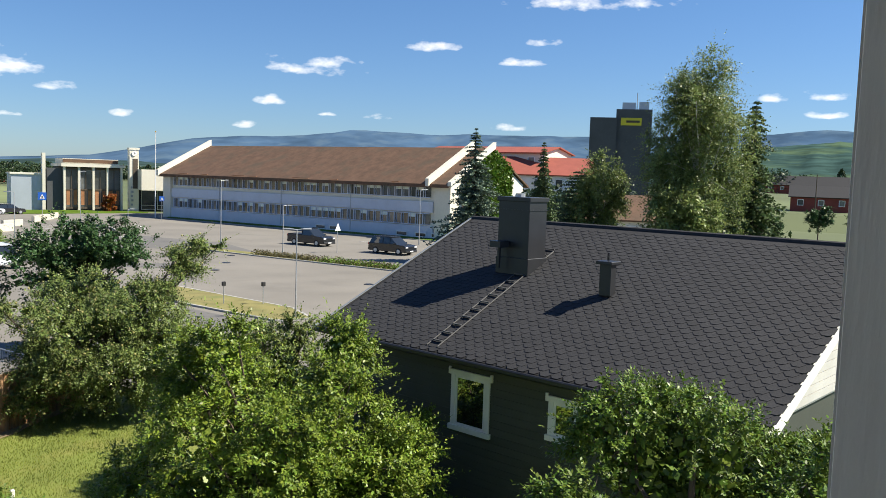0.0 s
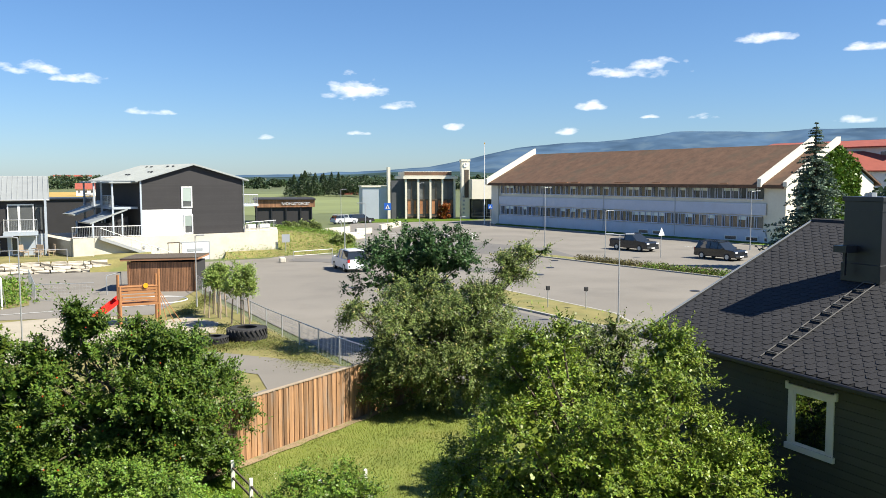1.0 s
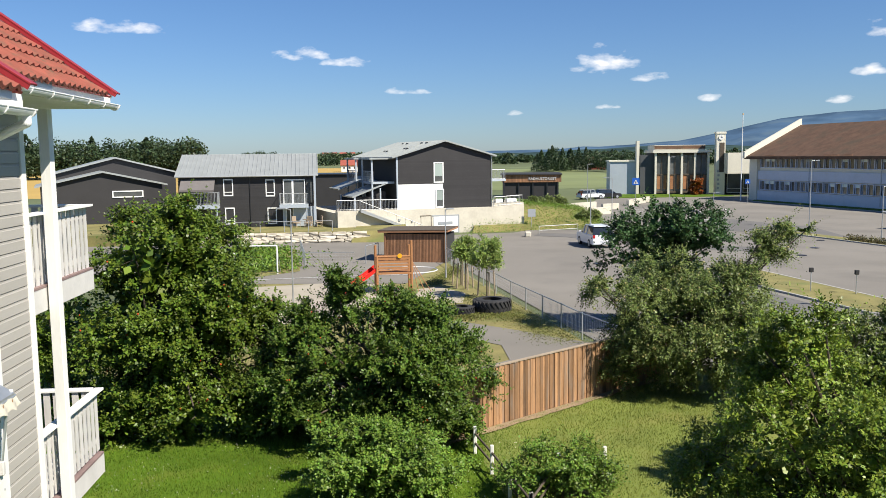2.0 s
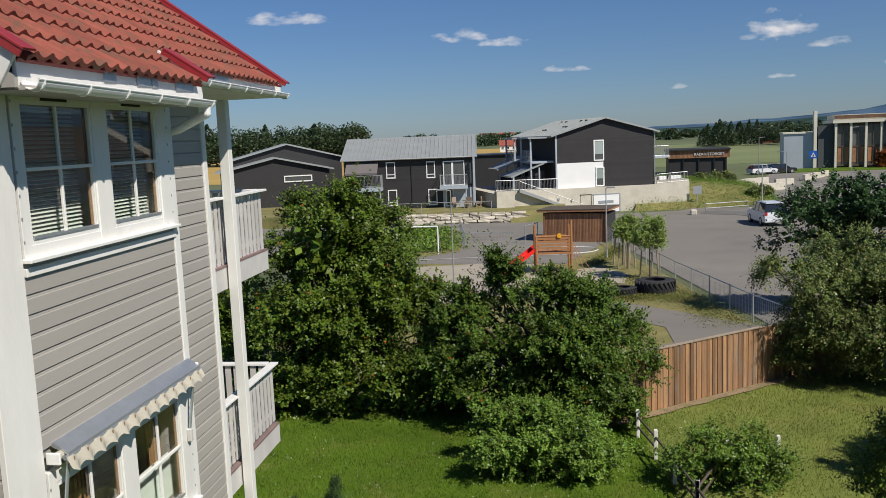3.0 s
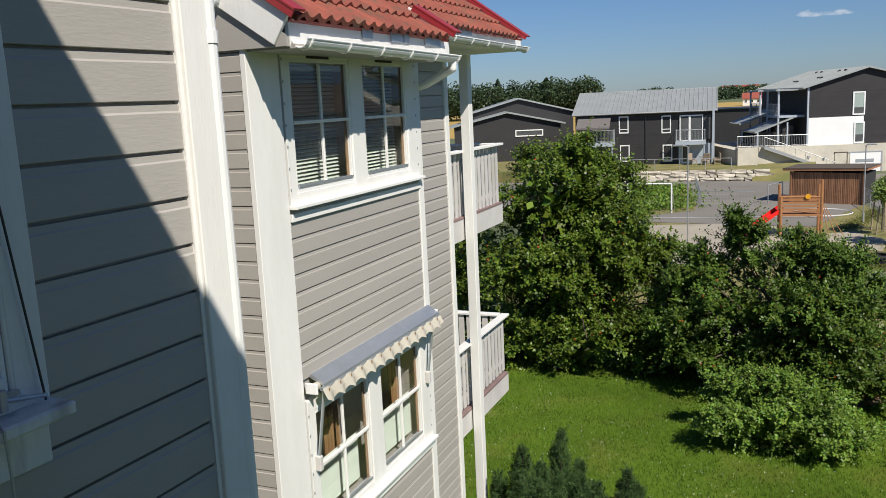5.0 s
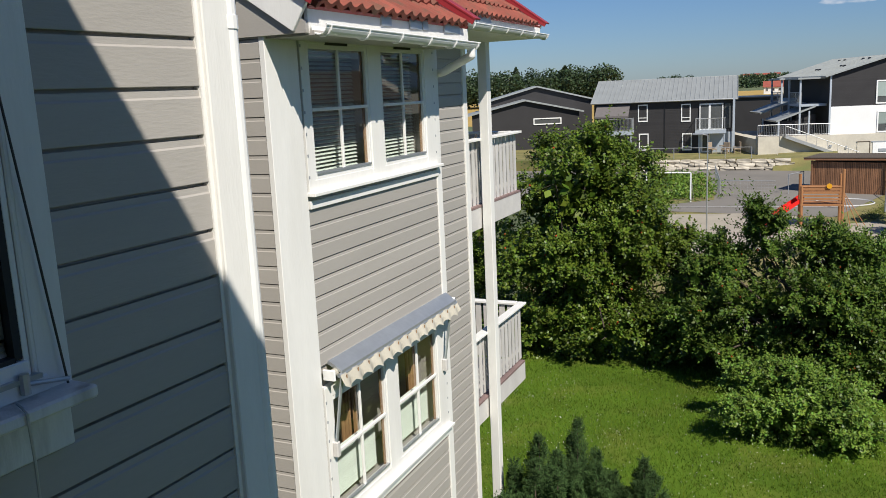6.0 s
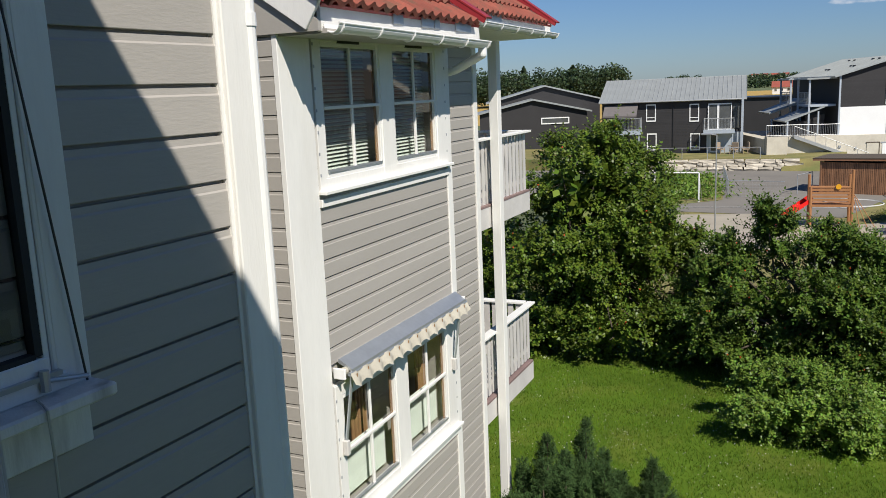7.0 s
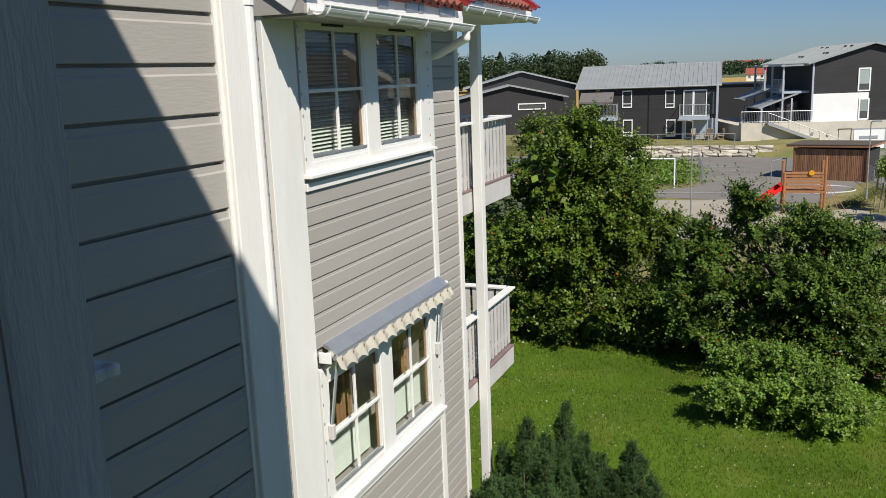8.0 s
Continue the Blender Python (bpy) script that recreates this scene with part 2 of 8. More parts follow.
M_GRASS = mat("mown_grass", (0.078, 0.138, 0.011), 0.9, 0.35, 0.35, 0.6, 60, spec=0.15, dirt=(0.165, 0.170, 0.035), dirt_amt=0.5, dirt_scale=0.8)
M_LAWNDRY = mat("sun_dried_lawn", (0.150, 0.185, 0.032), 0.9, 0.3, 0.5, 0.6, 60, dirt=(0.24, 0.22, 0.06), dirt_amt=0.5, dirt_scale=0.8)
M_DRYGRASS = mat("dry_verge_grass", (0.21, 0.185, 0.065), 0.95, 0.3, 0.8, 0.6, 30, dirt=(0.11, 0.15, 0.04), dirt_amt=0.7, dirt_scale=0.7)
M_FARLAND = mat("far_meadow", (0.105, 0.128, 0.052), 0.95, 0.35, 0.006, 0.0, 0.05)
M_CORN = mat("ripe_grain_field", (0.42, 0.28, 0.075), 0.95, 0.12, 0.02, 0.0, 0.2)
# far field green is dulled in its base colour for distance haze
M_GREENFIELD = mat("green_field", (0.165, 0.195, 0.075), 0.95, 0.2, 0.02, 0.0, 0.2)
# distance haze is painted in as blue, strongest on the farthest hills
M_HAZYHILL = mat("hazed_far_hills", (0.060, 0.108, 0.175), 1.0, 0.40, 0.004, 0.0, 0.02, dirt=(0.105, 0.155, 0.195), dirt_amt=0.7, dirt_scale=0.010, stretch=(1, 1, 2.5), spec=0)
M_NEARHILL = mat("wooded_ridge", (0.036, 0.062, 0.062), 1.0, 0.5, 0.03, 0.0, 0.05, dirt=(0.07, 0.10, 0.06), dirt_amt=0.5, dirt_scale=0.008, stretch=(0.5, 0.5, 5.0), spec=0)
M_PATCHHILL = mat("wooded_farm_slope", (0.040, 0.075, 0.068), 1.0, 0.5, 0.03, 0.0, 0.05, dirt=(0.17, 0.24, 0.10), dirt_amt=0.55, dirt_scale=0.0095, stretch=(0.6, 0.6, 6.5), spec=0)
M_FENCE = mat("weathered_red_brown_plank", (0.30, 0.165, 0.082), 0.8, 0.30, 2.5, 0.35, 40, rand=0.46, dirt=(0.21, 0.175, 0.145), dirt_amt=0.75, dirt_scale=2.2, stretch=(3, 3, 0.35))
M_SHED = mat("brown_slat_wood", (0.30, 0.150, 0.078), 0.8, 0.2, 2.0, 0.3, 30, rand=0.3)
M_ORANGEWOOD = mat("orange_play_timber", (0.36, 0.165, 0.065), 0.7, 0.15, 2.0, 0.2, 30)
M_STAKE = mat("bleached_stake", (0.33, 0.26, 0.19), 0.85, 0.2, 2.0, 0.2, 30)
M_REDPLASTIC = mat("red_plastic", (0.75, 0.02, 0.015), 0.3, 0.05, 2.0, 0.0)
M_YELLOW = mat("yellow_plastic", (0.75, 0.36, 0.02), 0.4, 0.05, 2.0, 0.0)
M_RUBBER = mat("black_rubber", (0.025, 0.025, 0.026), 0.85, 0.2, 3.0, 0.2, 30)
M_FARBLIND = mat("dull_green_blind", (0.30, 0.36, 0.33), 0.6, 0.08, 1.0, 0.0, rand=0.2)
M_TAUPE = mat("taupe_awning_cloth", (0.15, 0.135, 0.13), 0.85, 0.1, 4.0, 0.1, 40)
M_BOULDER = mat("dark_boulder", (0.12, 0.09, 0.07), 0.9, 0.4, 1.5, 0.6, 8)
M_STONE = mat("blasted_pale_stone", (0.52, 0.47, 0.38), 0.9, 0.18, 1.5, 0.5, 6, rand=0.22)
M_BARK = mat("grey_brown_bark", (0.095, 0.075, 0.055), 0.95, 0.3, 6.0, 0.8, 30, stretch=(2, 2, 0.5))
M_BIRCHBARK = mat("white_birch_bark", (0.55, 0.53, 0.48), 0.8, 0.25, 3.0, 0.3, 20, dirt=(0.04, 0.035, 0.03), dirt_amt=0.8, dirt_scale=3.0)
L_BRIGHT = leaf_mat("fresh_apple_leaf", (0.138, 0.205, 0.026), val=0.45, glow=0.16)
L_APPLE = leaf_mat("dull_apple_leaf", (0.125, 0.172, 0.045), val=0.45, glow=0.14)
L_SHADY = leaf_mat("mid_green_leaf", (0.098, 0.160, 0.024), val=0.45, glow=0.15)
L_DARK = leaf_mat("dark_maple_leaf", (0.040, 0.090, 0.026), val=0.4, glow=0.15)
L_CHERRY = leaf_mat("deep_green_leaf", (0.080, 0.140, 0.020), val=0.45, glow=0.18)
L_ROWAN = leaf_mat("rowan_leaf", (0.088, 0.142, 0.016), val=0.45, glow=0.18)
L_BUSH = leaf_mat("currant_leaf", (0.130, 0.225, 0.034), val=0.4, glow=0.2)
L_BIRCH = leaf_mat("birch_leaf", (0.165, 0.215, 0.068), val=0.45, glow=0.28)
L_SPRUCE = leaf_mat("spruce_needle", (0.085, 0.130, 0.050), hue=0.02, val=0.4, glow=0.1, rough=0.7)
L_BLUESPRUCE = leaf_mat("blue_spruce_needle", (0.115, 0.165, 0.115), hue=0.02, val=0.4, glow=0.1, rough=0.7)
L_PINE = leaf_mat("pine_needle", (0.060, 0.095, 0.038), hue=0.02, glow=0.1, rough=0.6)
L_MUGO = leaf_mat("mountain_pine_needle", (0.042, 0.085, 0.024), hue=0.02, val=0.4, glow=0.12, rough=0.85)
L_YOUNG = leaf_mat("young_pale_leaf", (0.24, 0.33, 0.085), glow=0.35)
L_TUFT = leaf_mat("dry_lawn_blade", (0.17, 0.19, 0.05), hue=0.05, val=0.3, glow=0.25)
L_IVY = leaf_mat("ivy_leaf", (0.075, 0.150, 0.018), glow=0.3)
L_FAR = leaf_mat("far_woodland", (0.042, 0.070, 0.030), val=0.3, glow=0.15)
L_GRASS = leaf_mat("grass_blade", (0.100, 0.180, 0.013), val=0.4, glow=0.3, rough=0.8)
L_GRASSDRY = leaf_mat("dry_grass_blade", (0.165, 0.205, 0.035), val=0.35, glow=0.3, rough=0.8)
L_WEED = leaf_mat("verge_weed", (0.15, 0.14, 0.06), hue=0.05, val=0.4, glow=0.3)
M_APPLEFRUIT = mat("pale_apple_skin", (0.40, 0.36, 0.14), 0.4, 0.2, 20.0, 0.0, rand=0.2)
M_BERRY = mat("orange_red_berry", (0.55, 0.07, 0.02), 0.4, 0.2, 20.0, 0.0)
M_CARWHITE = mat("silver_white_car_paint", (0.72, 0.74, 0.77), 0.2, 0.02, 1.0, 0.0, spec=0.7)
M_CARBLACK = mat("black_car_paint", (0.018, 0.020, 0.024), 0.15, 0.05, 1.0, 0.0, spec=0.8)
M_CARGLASS = mat("tinted_car_glass", (0.02, 0.025, 0.03), 0.05, 0.05, 1.0, 0.0, spec=0.9)
M_LIGHTRED = mat("red_lamp_lens", (0.45, 0.02, 0.02), 0.2, 0.05, 1.0, 0.0)
M_LIGHTCLEAR = mat("clear_lamp_lens", (0.7, 0.72, 0.75), 0.15, 0.05, 1.0, 0.0)
M_SIGNGREY = mat("grey_sign_back", (0.38, 0.40, 0.42), 0.5, 0.05, 1.0, 0.0, metal=0.4)
M_SIGNWHITE = mat("white_sign_face", (0.75, 0.75, 0.75), 0.5, 0.04, 1.0, 0.0)
M_SIGNBLUE = mat("blue_sign_face", (0.02, 0.12, 0.50), 0.4, 0.04, 1.0, 0.0)
M_SIGNYELLOW = mat("yellow_sign_face", (0.65, 0.55, 0.03), 0.5, 0.04, 1.0, 0.0)
M_SIGNGREEN = mat("green_sign_face", (0.03, 0.35, 0.12), 0.5, 0.04, 1.0, 0.0)
M_TOWERGREY = mat("dark_grey_silo_concrete", (0.075, 0.08, 0.085), 0.8, 0.15, 0.3, 0.1, 4)
M_REDROOF = mat("far_red_roof", (0.30, 0.075, 0.05), 0.8, 0.15, 0.8, 0.2, 8)
M_BARNRED = mat("far_red_boards", (0.24, 0.05, 0.035), 0.8, 0.15, 0.8, 0.1, 8)
M_SLATGREY = mat("pale_blue_grey_sheet", (0.45, 0.50, 0.55), 0.5, 0.06, 0.5, 0.05, 6, metal=0.2)
M_ROOM = mat("room_wall_paint", (0.6, 0.58, 0.54), 0.8, 0.05, 1.0, 0.05)


# ---- building tools ----
def bx(bm, c, s, rz=0.0, m=None):
    """A box of size s round c."""
    mm = Matrix.Translation(c) @ Matrix.Rotation(rz, 4, "Z") @ Matrix.Diagonal((*s, 1))
    return bmesh.ops.create_cube(bm, size=1, matrix=(m @ mm) if m else mm)["verts"]


def rod(bm, a, b, r, r2=None, seg=8):
    a, b = Vector(a), Vector(b)
    d = b - a
    mm = Matrix.Translation((a + b) / 2) @ d.to_track_quat("Z", "Y").to_matrix().to_4x4()
    return bmesh.ops.create_cone(bm, cap_ends=True, segments=seg, radius1=r, radius2=r if r2 is None else r2, depth=d.length, matrix=mm)["verts"]


def prism(bm, poly, axis, lo, hi):
    """A polygon swept along an axis. poly: pairs in the two other axes, in the order x, y, z."""
    def at(p, v):
        q = list(p)
        q.insert("xyz".index(axis), v)
        return q
    a = [bm.verts.new(at(p, lo)) for p in poly]
    b = [bm.verts.new(at(p, hi)) for p in poly]
    k = len(poly)
    bm.faces.new(a)
    bm.faces.new(b[::-1])
    for i in range(k):
        bm.faces.new((a[i], b[i], b[(i + 1) % k], a[(i + 1) % k]))


def mesh_of(name, bm, material, bevel=0.0):
    if bevel:
        bmesh.ops.bevel(bm, geom=bm.edges[:], offset=bevel, segments=1, affect="EDGES", profile=0.7)
    bmesh.ops.recalc_face_normals(bm, faces=bm.faces[:])
    me = bpy.data.meshes.new(name)
    bm.to_mesh(me)
    bm.free()
    me.materials.append(material)
    return me


def part(name, bm, material, parent=None, label="", m=None, bevel=0.0, kind="", group=""):
    me = bm if isinstance(bm, bpy.types.Mesh) else mesh_of(name, bm, material, bevel)
    ob = new(name, me)
    ob.parent = parent
    if m is not None:
        ob.matrix_basis = m
    return tagged(ob, label, "", group, kind)


def thing(name, label, category, m=None, group="", kind=""):
    ob = new(name)
    ob.empty_display_size = 0.1
    if m is not None:
        ob.matrix_basis = m
    return tagged(ob, label, category, group, kind)


def boxes(*items):
    bm = bmesh.new()
    for it in items:
        bx(bm, *it)
    return bm


def rods(*items):
    bm = bmesh.new()
    for it in items:
        rod(bm, *it)
    return bm


def tube(way, r, seg=6):
    """One bent tube along a line of points."""
    bm = bmesh.new()
    rings = []
    for i, p in enumerate(way):
        d = (way[min(i + 1, len(way) - 1)] - way[max(i - 1, 0)]).normalized()
        side = d.cross(Vector((0, 1, 0) if abs(d.y) < 0.9 else (1, 0, 0))).normalized()
        over = d.cross(side)
        rings.append([bm.verts.new(p + r * (math.cos(a) * side + math.sin(a) * over)) for a in (2 * math.pi * k / seg for k in range(seg))])
    for p, q in zip(rings, rings[1:]):
        for k in range(seg):
            bm.faces.new((p[k], p[(k + 1) % seg], q[(k + 1) % seg], q[k]))
    bm.faces.new(rings[0][::-1])
    bm.faces.new(rings[-1])
    return bm


def sheet(name, poly, z, material, label, category, thick=0.0, kind="structure"):
    """A flat piece of ground."""
    bm = bmesh.new()
    if thick:
        prism(bm, poly, "z", z - thick, z)
    else:
        bm.faces.new([bm.verts.new((x, y, z)) for x, y in poly])
    bmesh.ops.triangulate(bm, faces=[f for f in bm.faces if len(f.verts) > 4])
    ob = new(name, mesh_of(name, bm, material))
    return tagged(ob, label, category, "", kind)


def quads_mesh(name, v, material):
    """A mesh of loose flat pieces, v of shape (n, corners, 3)."""
    n, k = v.shape[:2]
    me = bpy.data.meshes.new(name)
    me.vertices.add(n * k)
    me.vertices.foreach_set("co", np.ascontiguousarray(v, dtype=np.float32).ravel())
    me.loops.add(n * k)
    me.loops.foreach_set("vertex_index", np.arange(n * k, dtype=np.int32))
    me.polygons.add(n)
    me.polygons.foreach_set("loop_start", np.arange(0, n * k, k, dtype=np.int32))
    me.update(calc_edges=True)
    me.materials.append(material)
    return me


def unit(v):
    return v / (np.linalg.norm(v, axis=-1, keepdims=True) + 1e-9)


def leaf_quads(rng, c, size, lift=0.5, long=1.5, bend=0.25, guide=None):
    """Folded leaves at the points c: four corners each, the tips bent down; guide: which way they tend to face."""
    n = len(c)
    nrm = rng.normal(size=(n, 3)) * (0.75 if guide is not None else 1.0) + np.array([0, 0, lift]) * 1.6
    if guide is not None:
        nrm = nrm + guide * 1.1
    nrm = unit(nrm)
    d = unit(np.cross(nrm, rng.normal(size=(n, 3))))
    s = np.cross(nrm, d)
    ln = size * rng.uniform(0.65, 1.25, (n, 1))
    a = c - d * ln * long * 0.5
    b = c + d * ln * long * 0.5 - nrm * ln * bend
    return np.stack([a, c + s * ln * 0.5 - nrm * ln * 0.12, b, c - s * ln * 0.5 - nrm * ln * 0.12], 1)


def shoot_leaves(rng, base, way, length, leaves, size, long, oval):
    """Leaves set all round twigs that start at base and run along way: a fresh green spray each."""
    n = len(base)
    t = (np.arange(leaves) + 0.5) / leaves
    t = t[None, :, None] + rng.uniform(-0.03, 0.03, (n, leaves, 1))
    ln = (length * rng.uniform(0.45, 1.25, (n, 1)))[:, None]
    sag = np.array([0, 0, -0.22])
    c = base[:, None] + way[:, None] * t * ln + sag * (t ** 2) * ln
    side = unit(np.cross(way, rng.normal(size=(n, 3))))[:, None]
    side2 = np.cross(way[:, None], side)
    ang = (np.arange(leaves) * 2.4)[None, :, None] + rng.uniform(0, 6.28, (n, 1, 1)) + rng.normal(size=(n, leaves, 1)) * 0.3
    out = side * np.cos(ang) + side2 * np.sin(ang)
    d = unit(out * (1.15 - 0.75 * t) + way[:, None] * (0.35 + 0.5 * t) + rng.normal(size=(n, leaves, 3)) * 0.22)
    up = unit(way[:, None] * 0.8 + np.array([0.35, -0.3, 1.1]) + rng.normal(size=(n, leaves, 3)) * 0.45)
    s = unit(np.cross(d, up))
    nrm = np.cross(s, d)
    k = size * rng.uniform(0.6, 1.25, (n, leaves, 1)) * (1.1 - 0.45 * t)
    a = c + out * k * 0.15
    b = a + d * k * long - nrm * k * 0.22
    if not oval:
        m = a + d * k * long * 0.45
        q = np.stack([a, m + s * k * 0.5, b, m - s * k * 0.5], 2)
    else:
        m, w = a + d * k * long * 0.28 - nrm * k * 0.03, a + d * k * long * 0.66 - nrm * k * 0.11
        q = np.stack([a, m + s * k * 0.42 + nrm * k * 0.08, w + s * k * 0.36 + nrm * k * 0.06, b, w - s * k * 0.36 + nrm * k * 0.06, m - s * k * 0.42 + nrm * k * 0.08], 2)
    return q.reshape(-1, q.shape[2], 3), c.reshape(-1, 3)


def tree(name, label, x, y, height, centre_z, radii, leaf, size, seed, tufts=500, shoots=7, leaves=13, shoot_len=0.34,
         trunk_r=0.13, bark=None, shift=(0, 0), lean=(0, 0), hollow=0.5, fruit=None, category="tree", group="", stems=1, extra=(), boughs=26,
         core=2600, long=1.6, oval=False, rise=0.45, sprays=0.1, floor=0.05):
    """A tapered trunk with limbs and boughs; each bough carries tufts of leafy shoots, with dark gaps between."""
    rng = np.random.default_rng(seed)
    t = thing(name, label, category, pose(x, y, 0), group)
    c = (shift[0], shift[1], centre_z)
    blobs = [(c, radii, tufts, boughs)] + [((ex, ey, ez), er, en, max(3, en // 12)) for ex, ey, ez, er, en in extra]
    bases, ways, cores, limbs, lens = [], [], [], [], []
    for bc0, br0, tn, bn in blobs:
        br0 = np.array(br0)
        d = unit(rng.normal(size=(bn, 3)))
        bc = np.array(bc0) + d * br0 * (hollow + (0.79 - hollow) * rng.uniform(0, 1, (bn, 1)) ** 0.5)
        br = br0 * rng.uniform(0.24, 0.42, (bn, 1)) * np.array([1, 1, 0.85])
        k = rng.integers(0, bn, tn)
        d = unit(rng.normal(size=(tn, 3)) + np.array([0, 0, 0.45]) + unit(bc[k] - np.array(bc0)) * 0.6)
        root = bc[k] + d * br[k] * rng.uniform(0.45, 0.95, (tn, 1))
        w = unit(np.repeat(d, shoots, 0) + rng.normal(size=(tn * shoots, 3)) * 0.55 + np.array([0, 0, rise]))
        bases.append(np.repeat(root, shoots, 0) + rng.normal(size=(tn * shoots, 3)) * shoot_len * 0.12)
        ways.append(w)
        lens.append(np.where(rng.uniform(size=(tn * shoots, 1)) < sprays, 1.9, 1.0))
        m = max(40, int(core * tn / tufts))
        k = rng.integers(0, bn, m)
        cores.append(np.array(bc0) + (bc[k] - np.array(bc0)) * rng.uniform(0.35, 1.0, (m, 1)) + unit(rng.normal(size=(m, 3))) * br[k] * rng.uniform(0, 0.6, (m, 1)))
        limbs += [(Vector(p), Vector(p + dd * r)) for p, dd, r in zip(bc, unit(bc - np.array(bc0)), br * 0.6)]
    bases, ways, lens, inner = np.concatenate(bases), np.concatenate(ways), np.concatenate(lens), np.concatenate(cores)
    keep = bases[:, 2] > floor
    bases, ways, lens = bases[keep], ways[keep], lens[keep]
    inner = inner[inner[:, 2] > floor]
    quads, pts = shoot_leaves(rng, bases, ways, lens * shoot_len, leaves, size, long, oval)
    bm = bmesh.new()
    fork = Vector((lean[0], lean[1], max(0.4, centre_z - radii[2] * 0.75)))
    for i in range(stems):
        a = 2.4 * i
        foot = Vector((0.25 * math.cos(a), 0.25 * math.sin(a), -0.05)) if stems > 1 else Vector((0, 0, -0.05))
        rod(bm, foot, fork, trunk_r, trunk_r * 0.7, 10)
    top = Vector(c) + Vector((0, 0, radii[2] * 0.5))
    rod(bm, fork, top, trunk_r * 0.68, trunk_r * 0.2, 8)
    for p, q in limbs:
        root = fork.lerp(top, rng.uniform(0.0, 0.75))
        mid = root.lerp(p, 0.5) + Vector(rng.normal(size=3) * 0.12)
        rod(bm, root, mid, trunk_r * 0.3, trunk_r * 0.2, 5)
        rod(bm, mid, p, trunk_r * 0.2, trunk_r * 0.13, 5)
        rod(bm, p, q, trunk_r * 0.13, trunk_r * 0.05, 5)
    for i in range(0, len(bases), max(1, len(bases) // (40 if size > 0.06 else 160))):
        rod(bm, bases[i] - ways[i] * shoot_len * 0.8, bases[i] + ways[i] * lens[i] * shoot_len * 0.6, trunk_r * 0.06, trunk_r * 0.02, 4)
    part("trunk", bm, bark or M_BARK, t)
    core_q = leaf_quads(rng, inner, size * 2.2, 0.5)
    if oval:
        core_q = np.concatenate([core_q[:, :1], (core_q[:, :1] + core_q[:, 1:2]) * 0.5, core_q[:, 1:], ], 1)
        core_q = np.concatenate([core_q, (core_q[:, 4:5] + core_q[:, :1]) * 0.5], 1)
    part("crown", quads_mesh("crown", np.concatenate([quads, core_q]), leaf), None, t, kind="stuff")
    if fruit:
        fm, fr, fn = fruit
        k = rng.integers(0, len(pts), fn)
        fb = bmesh.new()
        for q in pts[k]:
            bmesh.ops.create_icosphere(fb, subdivisions=1, radius=fr, matrix=Matrix.Translation(q))
        part("fruit", fb, fm, t, kind="stuff")
    return t


def conifer(name, label, x, y, height, width, leaf, seed, levels=26, arms=11, droop=0.35, size=0.16, base=0.06, per=26, group="", category="tree", power=1.0):
    """A straight tapered stem with whorls of drooping boughs set with needle sprays."""
    rng = np.random.default_rng(seed)
    t = thing(name, label, category, pose(x, y, 0), group)
    bm = bmesh.new()
    rod(bm, (0, 0, -0.1), (0, 0, height * 0.99), width * 0.05 + 0.03, 0.015, 8)
    pts, sizes = [], []
    for i in range(levels):
        f = (i + rng.uniform(-0.3, 0.3)) / levels
        z = height * (base + (1 - base) * max(0, f))
        reach = width * 0.5 * max(0.015, 1 - f) ** power * rng.uniform(0.6, 1.15)
        sz = size * (0.35 + 0.65 * min(1, 1.6 * (1 - f)))
        for j in range(arms):
            a = rng.uniform(0, 2 * math.pi)
            r = reach * rng.uniform(0.6, 1.2)
            s = np.linspace(0.12, 1, per)[:, None]
            way = np.array([math.cos(a), math.sin(a), 0])
            q = np.array([0, 0, z]) + way * s * r + np.array([0, 0, 1]) * (s * 0.15 - droop * s ** 2) * r
            pts.append(q + rng.normal(size=q.shape) * sz * np.array([0.5, 0.5, 0.3]))
            sizes.append(np.full((per, 1), sz))
            if j % 2 == 0:
                rod(bm, (0, 0, z), tuple(q[-1]), 0.018 + 0.01 * r, 0.006, 4)
    part("trunk", bm, M_BARK, t)
    pts = np.concatenate(pts)
    part("crown", quads_mesh("crown", leaf_quads(rng, pts, np.concatenate(sizes), 0.9, 1.7), leaf), None, t, kind="stuff")
    return t


